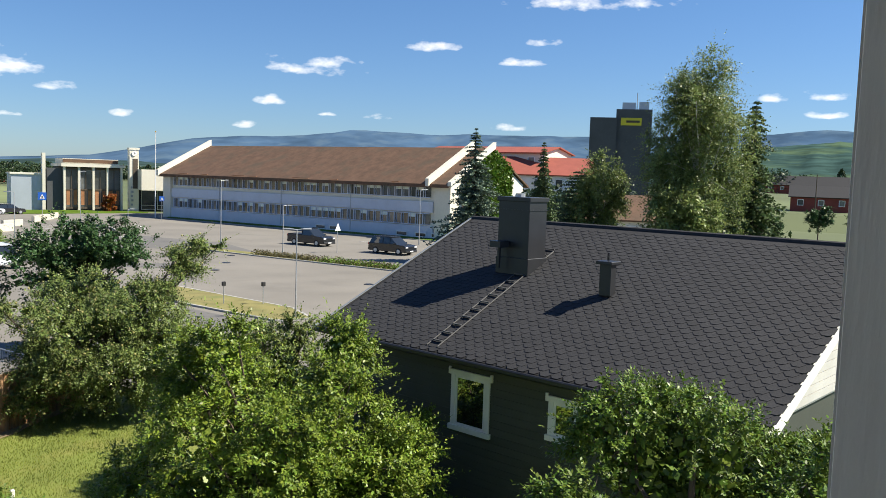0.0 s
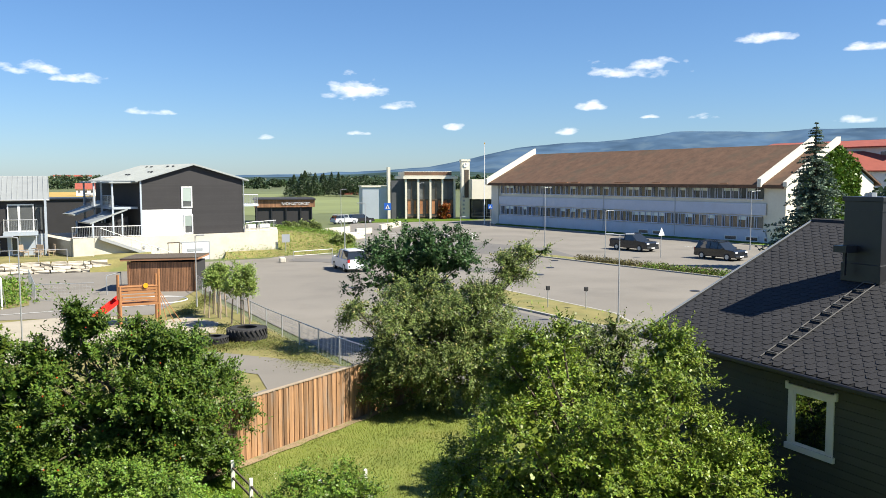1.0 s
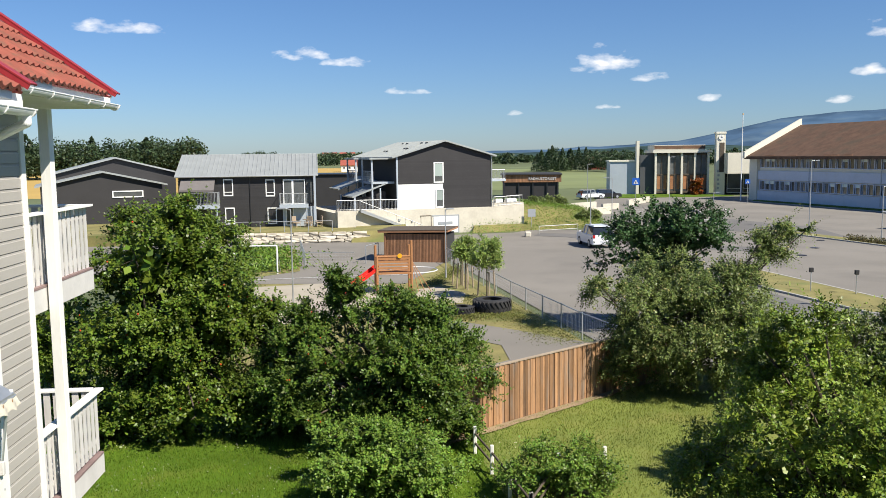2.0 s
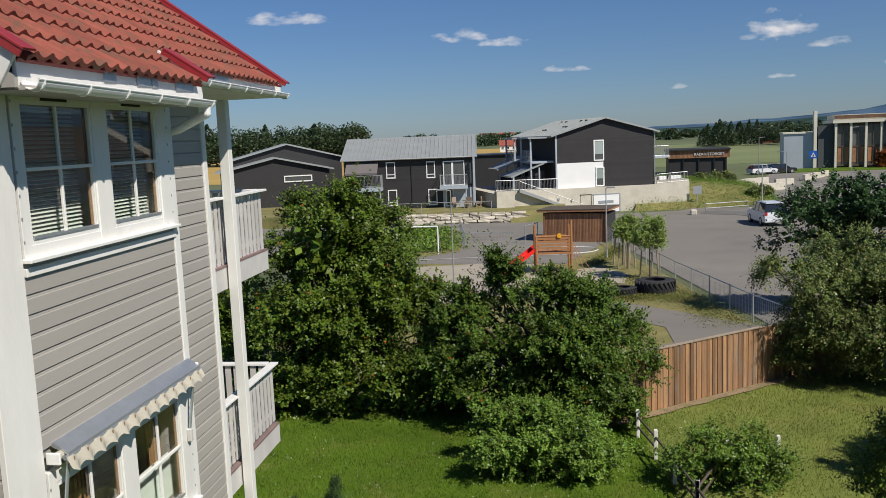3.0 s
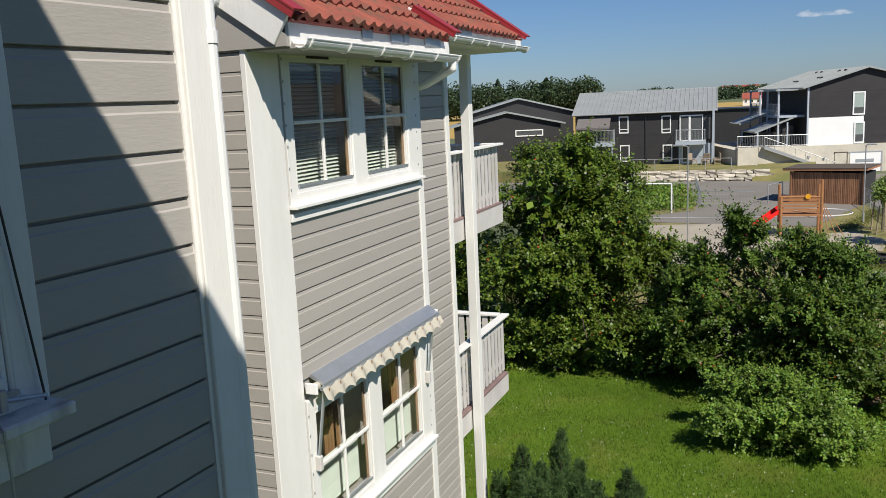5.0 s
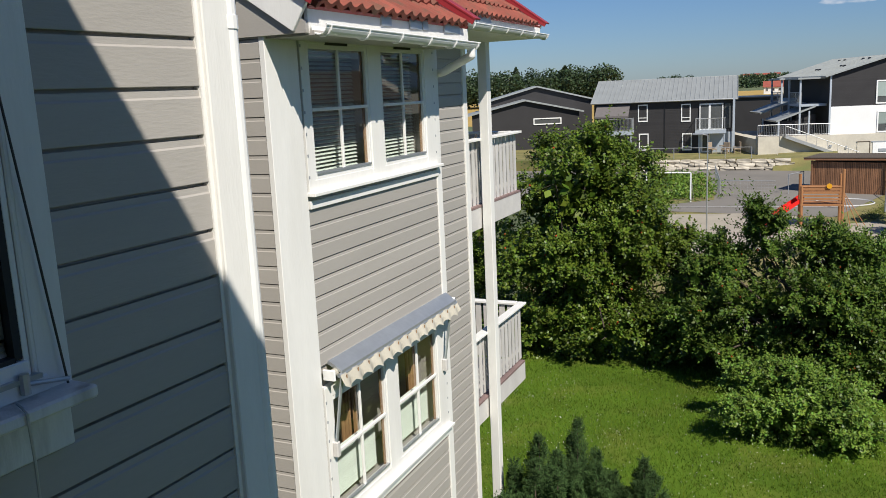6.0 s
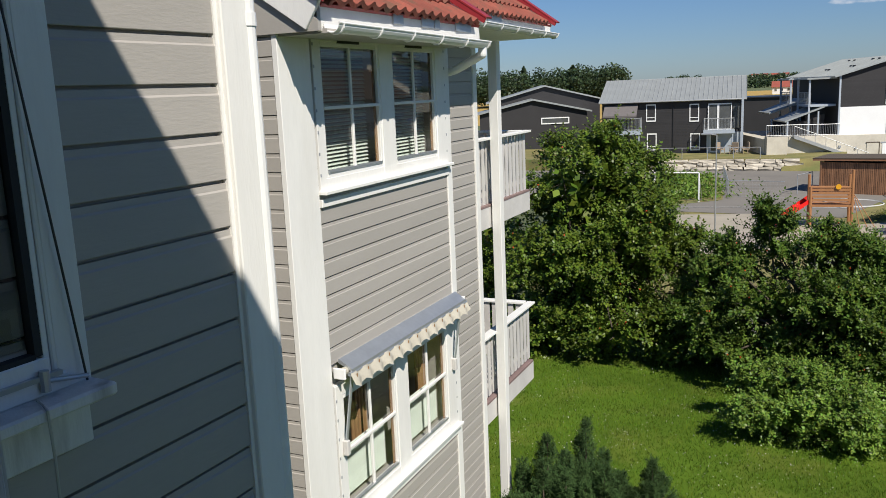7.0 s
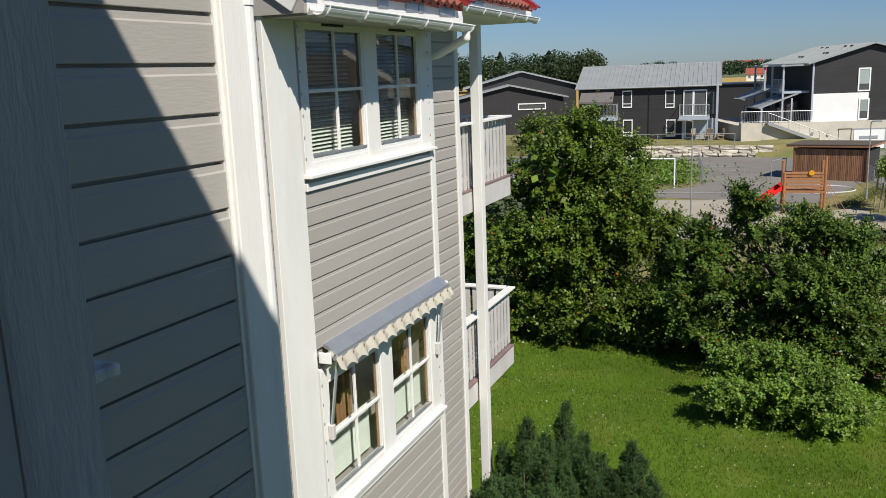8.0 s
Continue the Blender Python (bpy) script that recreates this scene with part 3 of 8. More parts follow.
# ---- ground, far land ----
def far_ridge(name, material, label, radius, profile, depth, seed, wobble):
    """A long ridge of hills on the horizon: heights in degrees by azimuth."""
    bm = bmesh.new()
    az = [p[0] for p in profile]
    el = [p[1] for p in profile]
    rows = []
    steps = 180
    for i in range(steps + 1):
        a = az[0] + (az[-1] - az[0]) * i / steps
        e = float(np.interp(a, az, el)) + wobble * noise.noise((a * 0.55, seed, 0)) + wobble * 0.4 * noise.noise((a * 2.1, seed, 3))
        h = 7.6 + radius * math.tan(radians(max(0.02, e)))
        s, c = math.sin(radians(a)), math.cos(radians(a))
        col = []
        for j in range(9):
            f = j / 8
            r = radius - depth * (1 - f) + 0.06 * depth * noise.noise((a * 0.8, f * 4, seed))
            z = -2 + (h + 2) * f ** 1.35 * (1 + 0.10 * (1 - f) * noise.noise((a * 0.9, f * 3, seed + 5)))
            col.append(bm.verts.new((r * s, r * c, z)))
        r = radius + depth
        col.append(bm.verts.new((r * s, r * c, -2)))
        rows.append(col)
    for p, q in zip(rows, rows[1:]):
        for j in range(9):
            bm.faces.new((p[j], q[j], q[j + 1], p[j + 1]))
    ob = new(name, mesh_of(name, bm, material))
    for f in ob.data.polygons:
        f.use_smooth = True
    return tagged(ob, label, "hills", "", "structure")


# hills coloured with painted haze, the wooded ridges with less of it
far_ridge("backdrop_hills", M_HAZYHILL, "distant forested hills, haze painted in as blue", 3800,
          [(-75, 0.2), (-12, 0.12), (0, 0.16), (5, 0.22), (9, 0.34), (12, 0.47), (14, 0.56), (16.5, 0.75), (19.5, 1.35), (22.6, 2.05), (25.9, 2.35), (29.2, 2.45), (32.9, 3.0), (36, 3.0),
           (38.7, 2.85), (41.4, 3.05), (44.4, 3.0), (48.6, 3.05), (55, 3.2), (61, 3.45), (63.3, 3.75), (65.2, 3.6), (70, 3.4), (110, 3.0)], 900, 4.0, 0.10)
far_ridge("backdrop_woods", M_NEARHILL, "distant dark wooded ridge below the blue hills", 2100,
          [(-75, 0.08), (-12, 0.08), (4, 0.05), (7, 0.10), (9, 0.17), (12, 0.31), (14, 0.42), (17, 0.48), (22, 0.35), (30, 0.30), (48, 0.3)], 700, 9.0, 0.05)
far_ridge("backdrop_slope", M_PATCHHILL, "far slope with a patchwork of woods and green fields", 2000,
          [(40, 0.1), (48, 0.7), (56, 1.8), (60, 2.5), (63, 2.9), (66, 3.0), (110, 2.6)], 800, 9.0, 0.12)

sheet("ground", [(-4800, -4800), (4800, -4800), (4800, 4800), (-4800, 4800)], 0.0, M_FARLAND, "flat green meadow land out to the horizon", "ground")
sheet("lawn", [(-14, -4), (22, -4), (22, 29.2), (10, 29.2), (1.3, 22.4), (-14, 26)], 0.02, M_GRASS, "sunlit mown garden lawn with clover and dry spots", "lawn")
sheet("lawn_dry", [(2.4, 14.5), (5.0, 13.6), (22, 13.0), (22, 29.2), (10, 29.2), (1.5, 22.5), (1.3, 20.0), (1.8, 17.0)], 0.028, M_LAWNDRY, "sun-dried yellow-green lawn inside the plank fence", "lawn")
sheet("grain_field", [(-190, 190), (-30, 150), (-14, 152), (2, 180), (6, 480), (-60, 520), (-380, 500)], 0.03, M_CORN, "ripe yellow grain field behind the houses", "field")
sheet("green_field_far", [(8, 175), (60, 190), (70, 420), (20, 420)], 0.03, M_GREENFIELD, "green field behind the dark timber building", "field")
sheet("hillside_field", [(420, 240), (560, 300), (640, 330), (470, 215)], 0.03, M_GREENFIELD, "bright green field on the far slope", "field")
sheet("playground_grass", [(-16, 44), (-14, 30), (1.4, 22.6), (8.2, 28), (6.4, 32), (1.1, 58.6), (-3.4, 57), (-9, 56), (-16, 62)], 0.03, M_DRYGRASS, "patchy dry grass round the playground", "grass")
sheet("parking_asphalt", [(9, 28.4), (6.7, 33.2), (1.5, 59), (1.2, 61), (-34, 62), (-34, 71.8), (-6.8, 73.4), (1, 78.6), (8, 80.5), (10.5, 84), (16.2, 82), (18, 96), (22, 118),
                          (28, 140), (62, 142), (54, 131), (65.5, 80), (80, 50), (30, 26), (16, 28)], 0.04, M_ASPHALT, "sun-bleached grey asphalt of the parking area and road", "asphalt")
sheet("court_asphalt", [(-16, 50), (-1.5, 49), (1, 58.8), (0.8, 61), (-34, 62), (-34, 54)], 0.045, M_ASPHALT, "grey asphalt play court with white lines", "asphalt")
sheet("path", [(7.4, 29.5), (6.6, 32.6), (3.6, 35.5), (1.2, 37.6), (-1.5, 38.4), (-2.5, 36), (1.0, 34.4), (2.8, 32.6), (2.9, 30.2), (0.5, 28), (-5, 28), (-5, 26.2), (1.4, 23.2)], 0.05, M_ASPHALT, "grey asphalt path curving behind the plank fence", "path")
sheet("sand_pit", [(-14, 47.0), (-10.3, 48.3), (-5.8, 49.6), (-2.4, 48.5), (-1.0, 45), (-1.8, 41.5), (-3.5, 38.6), (-7.9, 36.9), (-12.5, 37.6), (-14.5, 42)], 0.055, M_SAND, "pale trampled sand under the play tower", "sand")
sheet("sand_patch", [(-0.9, 42.6), (1.6, 42.2), (1.9, 45.2), (0.4, 47.6), (-0.8, 46.8)], 0.055, M_SAND, "bare sandy patch in the dry grass", "sand")


# ---- the apartment house: own wing, side wall, bay, balcony ----
BOARD, WIDE, NARROW, FACE = 0.146, 0.146, 0.1325, 0.1395


def board_mesh(length, seed, bottom=0.0):
    """A cladding board, face towards +x, along y from 0 to length, with a bevelled upper edge and a recessed joint."""
    bm = bmesh.new()
    prof = [(0.0, 0.011), (0.0215, 0.011), (0.0225, 0.013), (0.0225, 0.121), (0.0185, 0.127), (0.0180, BOARD), (0.0, BOARD)]
    prism(bm, [(x, z) for x, z in prof], "y", 0, length)
    return mesh_of("board", bm, M_SIDING)


def clad(wall, x, y0, y1, z0, z1, step=BOARD):
    """Boards on a wall that faces +x, from z0 up to z1."""
    me = board_mesh(y1 - y0, 0)
    k = int((z1 - z0) / step + 0.999)
    for i in range(k):
        part("board", me, None, wall, m=pose(x, y0, z0 + i * step) @ Matrix.Diagonal((1, 1, step / BOARD, 1)))
    return k


def wall_box(name, label, lo, hi, material=M_SIDING):
    c = [(a + b) / 2 for a, b in zip(lo, hi)]
    s = [b - a for a, b in zip(lo, hi)]
    ob = new(name, mesh_of(name, boxes((c, s)), material))
    return tagged(ob, label, "wall", "", "structure")


# wall beside the camera, facing +x
LX = -1.8125
wall_west = wall_box("wall_west", "grey-beige board wall of the apartment house, half in shadow", (-4.6, 0.30, 0), (LX, 2.10, 9.0))
clad(wall_west, LX, 0.31, 1.945, 7.786 - 24 * 0.1415, 9.0, 0.1415)
part("corner_board", boxes(((LX + 0.022, 2.015, 4.5), (0.044, 0.12, 9.0))), M_WHITE, wall_west, "white painted corner board", bevel=0.004)
part("corner_strip", boxes(((LX + 0.012, 1.949, 4.5), (0.03, 0.018, 9.0))), M_WHITE, wall_west)


def downpipe(name, label, pts, r):
    t = thing(name, label, "drain pipe")
    bm = bmesh.new()
    for a, b in zip(pts, pts[1:]):
        rod(bm, a, b, r, None, 14)
        bmesh.ops.create_uvsphere(bm, u_segments=14, v_segments=8, radius=r * 1.01, matrix=Matrix.Translation(b))
    part("pipe", bm, M_PVC, t)
    for a, b in zip(pts, pts[1:]):
        a, b = Vector(a), Vector(b)
        if (b - a).length > 1:
            for f in (0.12, 0.5, 0.88):
                p = a.lerp(b, f)
                bm = bmesh.new()
                rod(bm, p - (b - a).normalized() * 0.02, p + (b - a).normalized() * 0.02, r * 1.12, None, 14)
                part("collar", bm, M_PVC, t)
    return t


downpipe("downpipe", "white plastic downpipe on the corner of the board wall", [(LX + 0.022, 2.085, 0.1), (LX + 0.022, 2.085, 8.9)], 0.030)

# window in the wall beside the camera
def pane(x, y, z, w, h):
    """A sheet of glass facing +x."""
    me = bpy.data.meshes.new("pane")
    me.from_pydata([(x, y - w / 2, z - h / 2), (x, y + w / 2, z - h / 2), (x, y + w / 2, z + h / 2), (x, y - w / 2, z + h / 2)], [], [(0, 1, 2, 3)])
    me.materials.append(M_GLASS)
    return me


w = thing("window_1", "white wooden casement window with grey sill and apron", "window", kind="structure")
part("casing", boxes(((LX + 0.022, 1.318, 7.75), (0.056, 0.092, 1.66)), ((LX + 0.022, 0.42, 7.75), (0.056, 0.085, 1.66)), ((LX + 0.022, 0.872, 8.62), (0.056, 0.99, 0.09))), M_WHITE, w, bevel=0.003)
part("frame", boxes(((LX + 0.018, 1.270, 7.74), (0.060, 0.016, 1.56)), ((LX + 0.018, 0.52, 7.73), (0.075, 0.1, 1.58)), ((LX + 0.022, 0.90, 6.966), (0.075, 0.79, 0.040)), ((LX + 0.018, 0.87, 8.55), (0.075, 0.80, 0.07))), M_WHITE, w, bevel=0.004)
part("sash", boxes(((LX + 0.030, 1.247, 7.73), (0.04, 0.020, 1.5)), ((LX + 0.045, 0.60, 7.73), (0.05, 0.06, 1.5)), ((LX + 0.030, 0.92, 7.012), (0.05, 0.66, 0.045))), M_WHITE, w, bevel=0.004)
part("gasket", boxes(((LX + 0.036, 1.228, 7.77), (0.03, 0.020, 1.46)), ((LX + 0.036, 0.92, 7.040), (0.03, 0.60, 0.014))), M_BLACKGAP, w, "black rubber gasket")
part("weather_bar", boxes(((LX + 0.062, 0.92, 6.992), (0.016, 0.70, 0.012))), M_ALU, w, "grey metal weather bar")
part("pane", pane(LX + 0.03, 0.935, 7.77, 0.62, 1.42), None, w).visible_shadow = False
# near-black sheet on the wall, painted as the unlit room behind the pane
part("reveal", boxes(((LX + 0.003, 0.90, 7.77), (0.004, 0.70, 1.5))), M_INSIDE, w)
part("sill", boxes(((LX + 0.067, 0.857, 6.93), (0.144, 1.016, 0.033))), M_WHITE_OLD, w, "grey weathered sill", bevel=0.006)
part("apron", boxes(((LX + 0.035, 0.87, 6.849), (0.03, 0.96, 0.128))), M_WHITE_OLD, w, bevel=0.004)
part("stay", rods(((LX + 0.07, 1.22, 6.985), (LX + 0.08, 1.33, 6.965), 0.006), ((LX + 0.07, 1.22, 6.96), (LX + 0.07, 1.22, 7.01), 0.012)), M_GALV, w)
part("stay_wire", rods(((LX + 0.07, 1.334, 6.95), (LX + 0.07, 1.168, 8.45), 0.003)), M_BLACKMETAL, w)

cable = thing("cable", "thin grey cable hanging below the window sill", "cable")
way = [Vector((LX + 0.09, 1.18, 6.955)), Vector((LX + 0.13, 1.165, 6.955))]
way += [Vector((LX + 0.145 - 0.02 * f, 1.163 + 0.006 * math.sin(f * 14) - 0.012 * f, 6.945 - f * 1.5)) for f in np.linspace(0, 1, 14)]
bm = tube(way, 0.0035)
part("wire", bm, M_GALV, cable)

# the wall that the camera looks out of, and the room behind it
OX0, OX1, OZ0, OZ1, OY = -0.498, 0.719, 6.75, 8.6, 0.30
for nm, lo, hi in (("wall_window_left", (LX, 0.06, 0), (OX0, OY, 9.15)), ("wall_window_right", (OX1, 0.06, 0), (2.6, OY, 9.15)),
                   ("wall_window_below", (OX0, 0.06, 0), (OX1, OY, OZ0)), ("wall_window_above", (OX0, 0.06, OZ1), (OX1, OY, 9.15)),
                   ("wall_room_left", (LX - 0.2, -4.2, 0), (LX, 0.30, 9.15)), ("wall_room_right", (2.6, -4.2, 0), (2.8, OY, 9.15)), ("wall_room_back", (LX, -4.4, 0), (2.6, -4.2, 9.15))):
    wall_box(nm, "pale wall of the room behind the window", lo, hi, M_ROOM)
tagged(new("floor", mesh_of("floor", boxes(((0.4, -2.1, 5.86), (4.4, 4.4, 0.2))), M_ROOM)), "plain floor of the room", "floor", "", "structure")
tagged(new("ceiling", mesh_of("ceiling", boxes(((0.4, -2.1, 8.75), (4.4, 4.4, 0.2))), M_ROOM)), "white ceiling of the room", "ceiling", "", "structure")
tagged(new("roof_wing", mesh_of("roof_wing", boxes(((0.5, -1.8, 9.24), (4.9, 5.0, 0.18))), M_REDTILE)), "red roof edge over the window wing", "roof", "", "structure")
w = thing("window_2", "weathered white wooden frame of the open window", "window", kind="structure")
part("jamb", boxes(((OX0 - 0.03, OY - 0.028, 7.65), (0.062, 0.06, 1.9))), M_WHITE_OLD, w, "flaking white jamb with bare grey wood", bevel=0.005)
part("jamb_strip", boxes(((OX0 - 0.035, OY - 0.085, 7.65), (0.05, 0.08, 1.9))), M_BARK, w, "bare dark wood")
part("jamb", boxes(((OX1 + 0.03, OY - 0.048, 7.65), (0.062, 0.10, 1.9))), M_JAMB, w, "pale grey painted jamb", bevel=0.005)
part("sill", boxes((((OX0 + OX1) / 2, OY + 0.02, OZ0 + 0.02), (OX1 - OX0, 0.34, 0.04))), M_WHITE_OLD, w, bevel=0.005)

# main facade behind the bay, facing +x; this wing stands three degrees askew and is turned as a whole at its end
built_before = set(scene.objects)
FX, BXF = -4.6225, -3.8425
wall_main = wall_box("wall_main", "grey-beige board facade beside the balconies", (-9.5, 2.10, 0), (FX, 9.862, 8.35))
clad(wall_main, FX, 7.445, 9.755, 6.971 - 45 * WIDE, 8.25, WIDE)
part("corner_board", boxes(((FX + 0.02, 9.806, 4.2), (0.045, 0.11, 8.3))), M_WHITE, wall_main, "white painted corner board", bevel=0.004)

# the bay
bay = wall_box("wall_bay", "grey-beige board bay with white trim and two window pairs", (FX, 4.855, 0), (BXF, 7.445, 8.35))


def side_board():
    bm = bmesh.new()
    prof = [(0.0, 0.007), (-0.0215, 0.007), (-0.0225, 0.009), (-0.0225, 0.121), (-0.0185, 0.127), (-0.0180, BOARD), (0.0, BOARD)]
    prism(bm, prof, "x", FX + 0.01, BXF - 0.012)
    return mesh_of("board", bm, M_SIDING)


sb = side_board()
for i in range(60):
    part("board", sb, None, bay, m=pose(0, 4.855, 7.615 - 56 * NARROW + i * NARROW) @ Matrix.Diagonal((1, 1, NARROW / BOARD, 1)))
part("corner_board", boxes(((BXF + 0.012, 5.014, 4.17), (0.045, 0.368, 8.34))), M_WHITE, bay, "white painted corner board", bevel=0.004)
part("corner_board", boxes(((BXF + 0.012, 7.395, 4.17), (0.045, 0.105, 8.34))), M_WHITE, bay, "white painted corner board", bevel=0.004)
clad(bay, BXF, 5.195, 7.345, 6.647 - 8 * FACE, 6.66, FACE)
clad(bay, BXF, 5.195, 7.345, 6.647 - 46 * FACE, 6.647 - 19 * FACE, FACE)


def bay_window(name, z, label):
    """A pair of two-by-two windows in the bay; z is the top of the sill."""
    t = thing(name, label, "window", kind="structure")
    x = BXF
    part("casing", boxes(((x + 0.012, 5.262, z + 0.60), (0.05, 0.085, 1.20)), ((x + 0.012, 6.245, z + 0.60), (0.05, 0.200, 1.20)), ((x + 0.012, 7.255, z + 0.60), (0.05, 0.190, 1.20)),
                         ((x + 0.010, 6.285, z + 1.155), (0.046, 2.13, 0.11)), ((x + 0.010, 6.285, z + 0.045), (0.046, 2.13, 0.09))), M_WHITE, t, bevel=0.003)
    # near-black strips painted for the shade in the gaps beside the casings
    part("seal", boxes(((x + 0.002, 5.208, z + 0.58), (0.03, 0.022, 1.2)), ((x + 0.002, 7.358, z + 0.58), (0.03, 0.016, 1.2))), M_BLACKGAP, t, "near-black strip painted as a shaded gap")
    part("sill", boxes(((x + 0.042, 6.285, z - 0.010), (0.11, 2.17, 0.028))), M_WHITE, t, "white sloping sill board", bevel=0.004)
    part("apron", boxes(((x + 0.020, 6.285, z - 0.090), (0.05, 2.15, 0.060))), M_WHITE, t, "white strip under the sill", bevel=0.003)
    part("sill_groove", boxes(((x + 0.008, 6.285, z - 0.042), (0.02, 2.14, 0.038))), M_SIDING, t)
    for y0, y1 in ((5.295, 6.155), (6.335, 7.165)):
        c, wd = (y0 + y1) / 2, y1 - y0
        s = part("sash", boxes(((x + 0.004, y0 + 0.02, z + 0.59), (0.05, 0.04, 1.02)), ((x + 0.004, y1 - 0.02, z + 0.59), (0.05, 0.04, 1.02)),
                               ((x + 0.004, c, z + 1.082), (0.05, wd - 0.08, 0.036)), ((x + 0.004, c, z + 0.105), (0.05, wd - 0.08, 0.05)),
                               ((x + 0.020, c, z + 0.615), (0.026, wd - 0.08, 0.026)), ((x + 0.016, c, z + 0.59), (0.022, 0.024, 0.95))), M_WHITE, t, bevel=0.003)
        part("bottom_rail", boxes(((x + 0.024, c, z + 0.137), (0.03, wd - 0.08, 0.018))), M_ALU, s, "grey metal weather bar")
        part("gasket", boxes(((x - 0.010, y0 + 0.046, z + 0.6), (0.02, 0.012, 0.94)), ((x - 0.010, y1 - 0.046, z + 0.6), (0.02, 0.012, 0.94))), M_CURTAIN, s, "brown inner frame")
        part("pane", pane(x + 0.004, c, z + 0.6, wd - 0.07, 0.97), None, s).visible_shadow = False
    for y in (5.228, 7.338):
        for k in range(7):
            part("screw_cap", boxes(((x + 0.038, y, z + 0.12 + k * 0.16), (0.004, 0.012, 0.022))), M_SIGNGREY, t)
    return t


for nm, z in (("window_3", 6.90), ("window_4", 4.16)):
    bay_window(nm, z, "white double window with glazing bars and half-drawn blinds" if z > 6 else "white double window with glazing bars under a small awning")
# the hollow behind the panes, lined near-black in place of room shade
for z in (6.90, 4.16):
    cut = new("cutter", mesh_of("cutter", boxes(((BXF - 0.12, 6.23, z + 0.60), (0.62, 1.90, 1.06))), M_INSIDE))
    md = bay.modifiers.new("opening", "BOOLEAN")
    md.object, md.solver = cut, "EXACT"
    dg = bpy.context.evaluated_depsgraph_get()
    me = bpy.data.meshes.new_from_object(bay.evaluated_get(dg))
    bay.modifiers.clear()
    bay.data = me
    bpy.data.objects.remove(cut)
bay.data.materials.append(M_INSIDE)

slat = mesh_of("slat", boxes(((0, 0, 0), (0.026, 0.76, 0.003))), M_BLIND)
for z, lo, hi in ((6.90, 0.10, 0.50), (4.16, 0.06, 0.48)):
    for y0, y1, top in ((5.295, 6.155, hi), (6.335, 7.165, hi)):
        b = thing("blind", "pale slatted blind half drawn behind the window", "blind", pose(BXF - 0.10, (y0 + y1) / 2, z), "window blinds")
        k = 15 if z > 6 else 24
        for i in range(k):
            part("slat", slat, None, b, m=pose(0, 0, 0.14 + (0.46 if z > 6 else 0.42) * i / k, 0, 38, 0))
        if z > 6:
            for i in range(13):
                part("slat", slat, None, b, m=pose(0, 0, 0.64 + 0.42 * i / 13, 0, 42, 0))
        part("head_rail", boxes(((0, 0, 1.07), (0.03, 0.76, 0.03))), M_BLIND, b)
for y, c in ((5.86, M_CURTAIN), (7.02, M_CURTAIN)):
    cu = thing("curtain", "brown curtain gathered at the side of the lower window", "curtain", pose(BXF - 0.19, y, 4.26), "curtains")
    bm = bmesh.new()
    for i in range(9):
        rod(bm, (0.02 * (i % 2), -0.10 + i * 0.024, 0), (0.02 * (i % 2), -0.10 + i * 0.024, 0.98), 0.02, None, 8)
    part("cloth", bm, c, cu)

# awning over the lower window
aw = thing("awning", "small folded awning with a scalloped striped valance", "awning")
bm = bmesh.new()
prism(bm, [(BXF + 0.022, 5.56), (BXF + 0.035, 5.565), (BXF + 0.150, 5.492), (BXF + 0.152, 5.468), (BXF + 0.022, 5.535)], "y", 5.30, 7.40)
part("cassette", bm, M_ALU, aw, "blue-grey metal cover")
part("roller", rods(((BXF + 0.085, 5.22, 5.475), (BXF + 0.085, 7.38, 5.475), 0.032, None, 12)), M_AWNING, aw, "rolled cloth")
part("front_bar", rods(((BXF + 0.140, 5.27, 5.46), (BXF + 0.140, 7.42, 5.46), 0.016)), M_ALU, aw)
bm = bmesh.new()
ys = np.linspace(5.27, 7.42, 121)
top_x, top_z = BXF + 0.15, 5.468
prev = None
for y in ys:
    f = (y - 5.27) / 2.15 * 13
    sc = abs(math.sin(f * math.pi))
    a = bm.verts.new((top_x + 0.012 * math.sin(f * 6.28), y, top_z))
    m1 = bm.verts.new((top_x + 0.03 + 0.014 * math.sin(f * 6.28), y, top_z - 0.06))
    b = bm.verts.new((top_x + 0.045 + 0.02 * math.sin(f * 6.28), y, top_z - 0.085 - 0.035 * sc))
    if prev:
        bm.faces.new((prev[0], a, m1, prev[1]))
        bm.faces.new((prev[1], m1, b, prev[2]))
    prev = (a, m1, b)
part("valance", bm, M_AWNING, aw, "cream striped scalloped cloth")
for y in (5.29, 7.27):
    part("arm", rods(((BXF + 0.06, y, 4.86), (BXF + 0.14, y + 0.02, 5.45), 0.013)), M_ALU, aw)
    part("bracket", boxes(((BXF + 0.06, y, 4.83), (0.05, 0.045, 0.13))), M_RAILGREY, aw, bevel=0.008)
for y in (5.225, 7.40):
    part("end_cap", boxes(((BXF + 0.085, y, 5.475), (0.11, 0.02, 0.09))), M_PVC, aw, "white end cap", bevel=0.006)
for i in range(13):
    part("stripe", boxes(((top_x + 0.030, 5.32 + i * 0.165, top_z - 0.045), (0.004, 0.010, 0.07))), M_CURTAIN, aw)


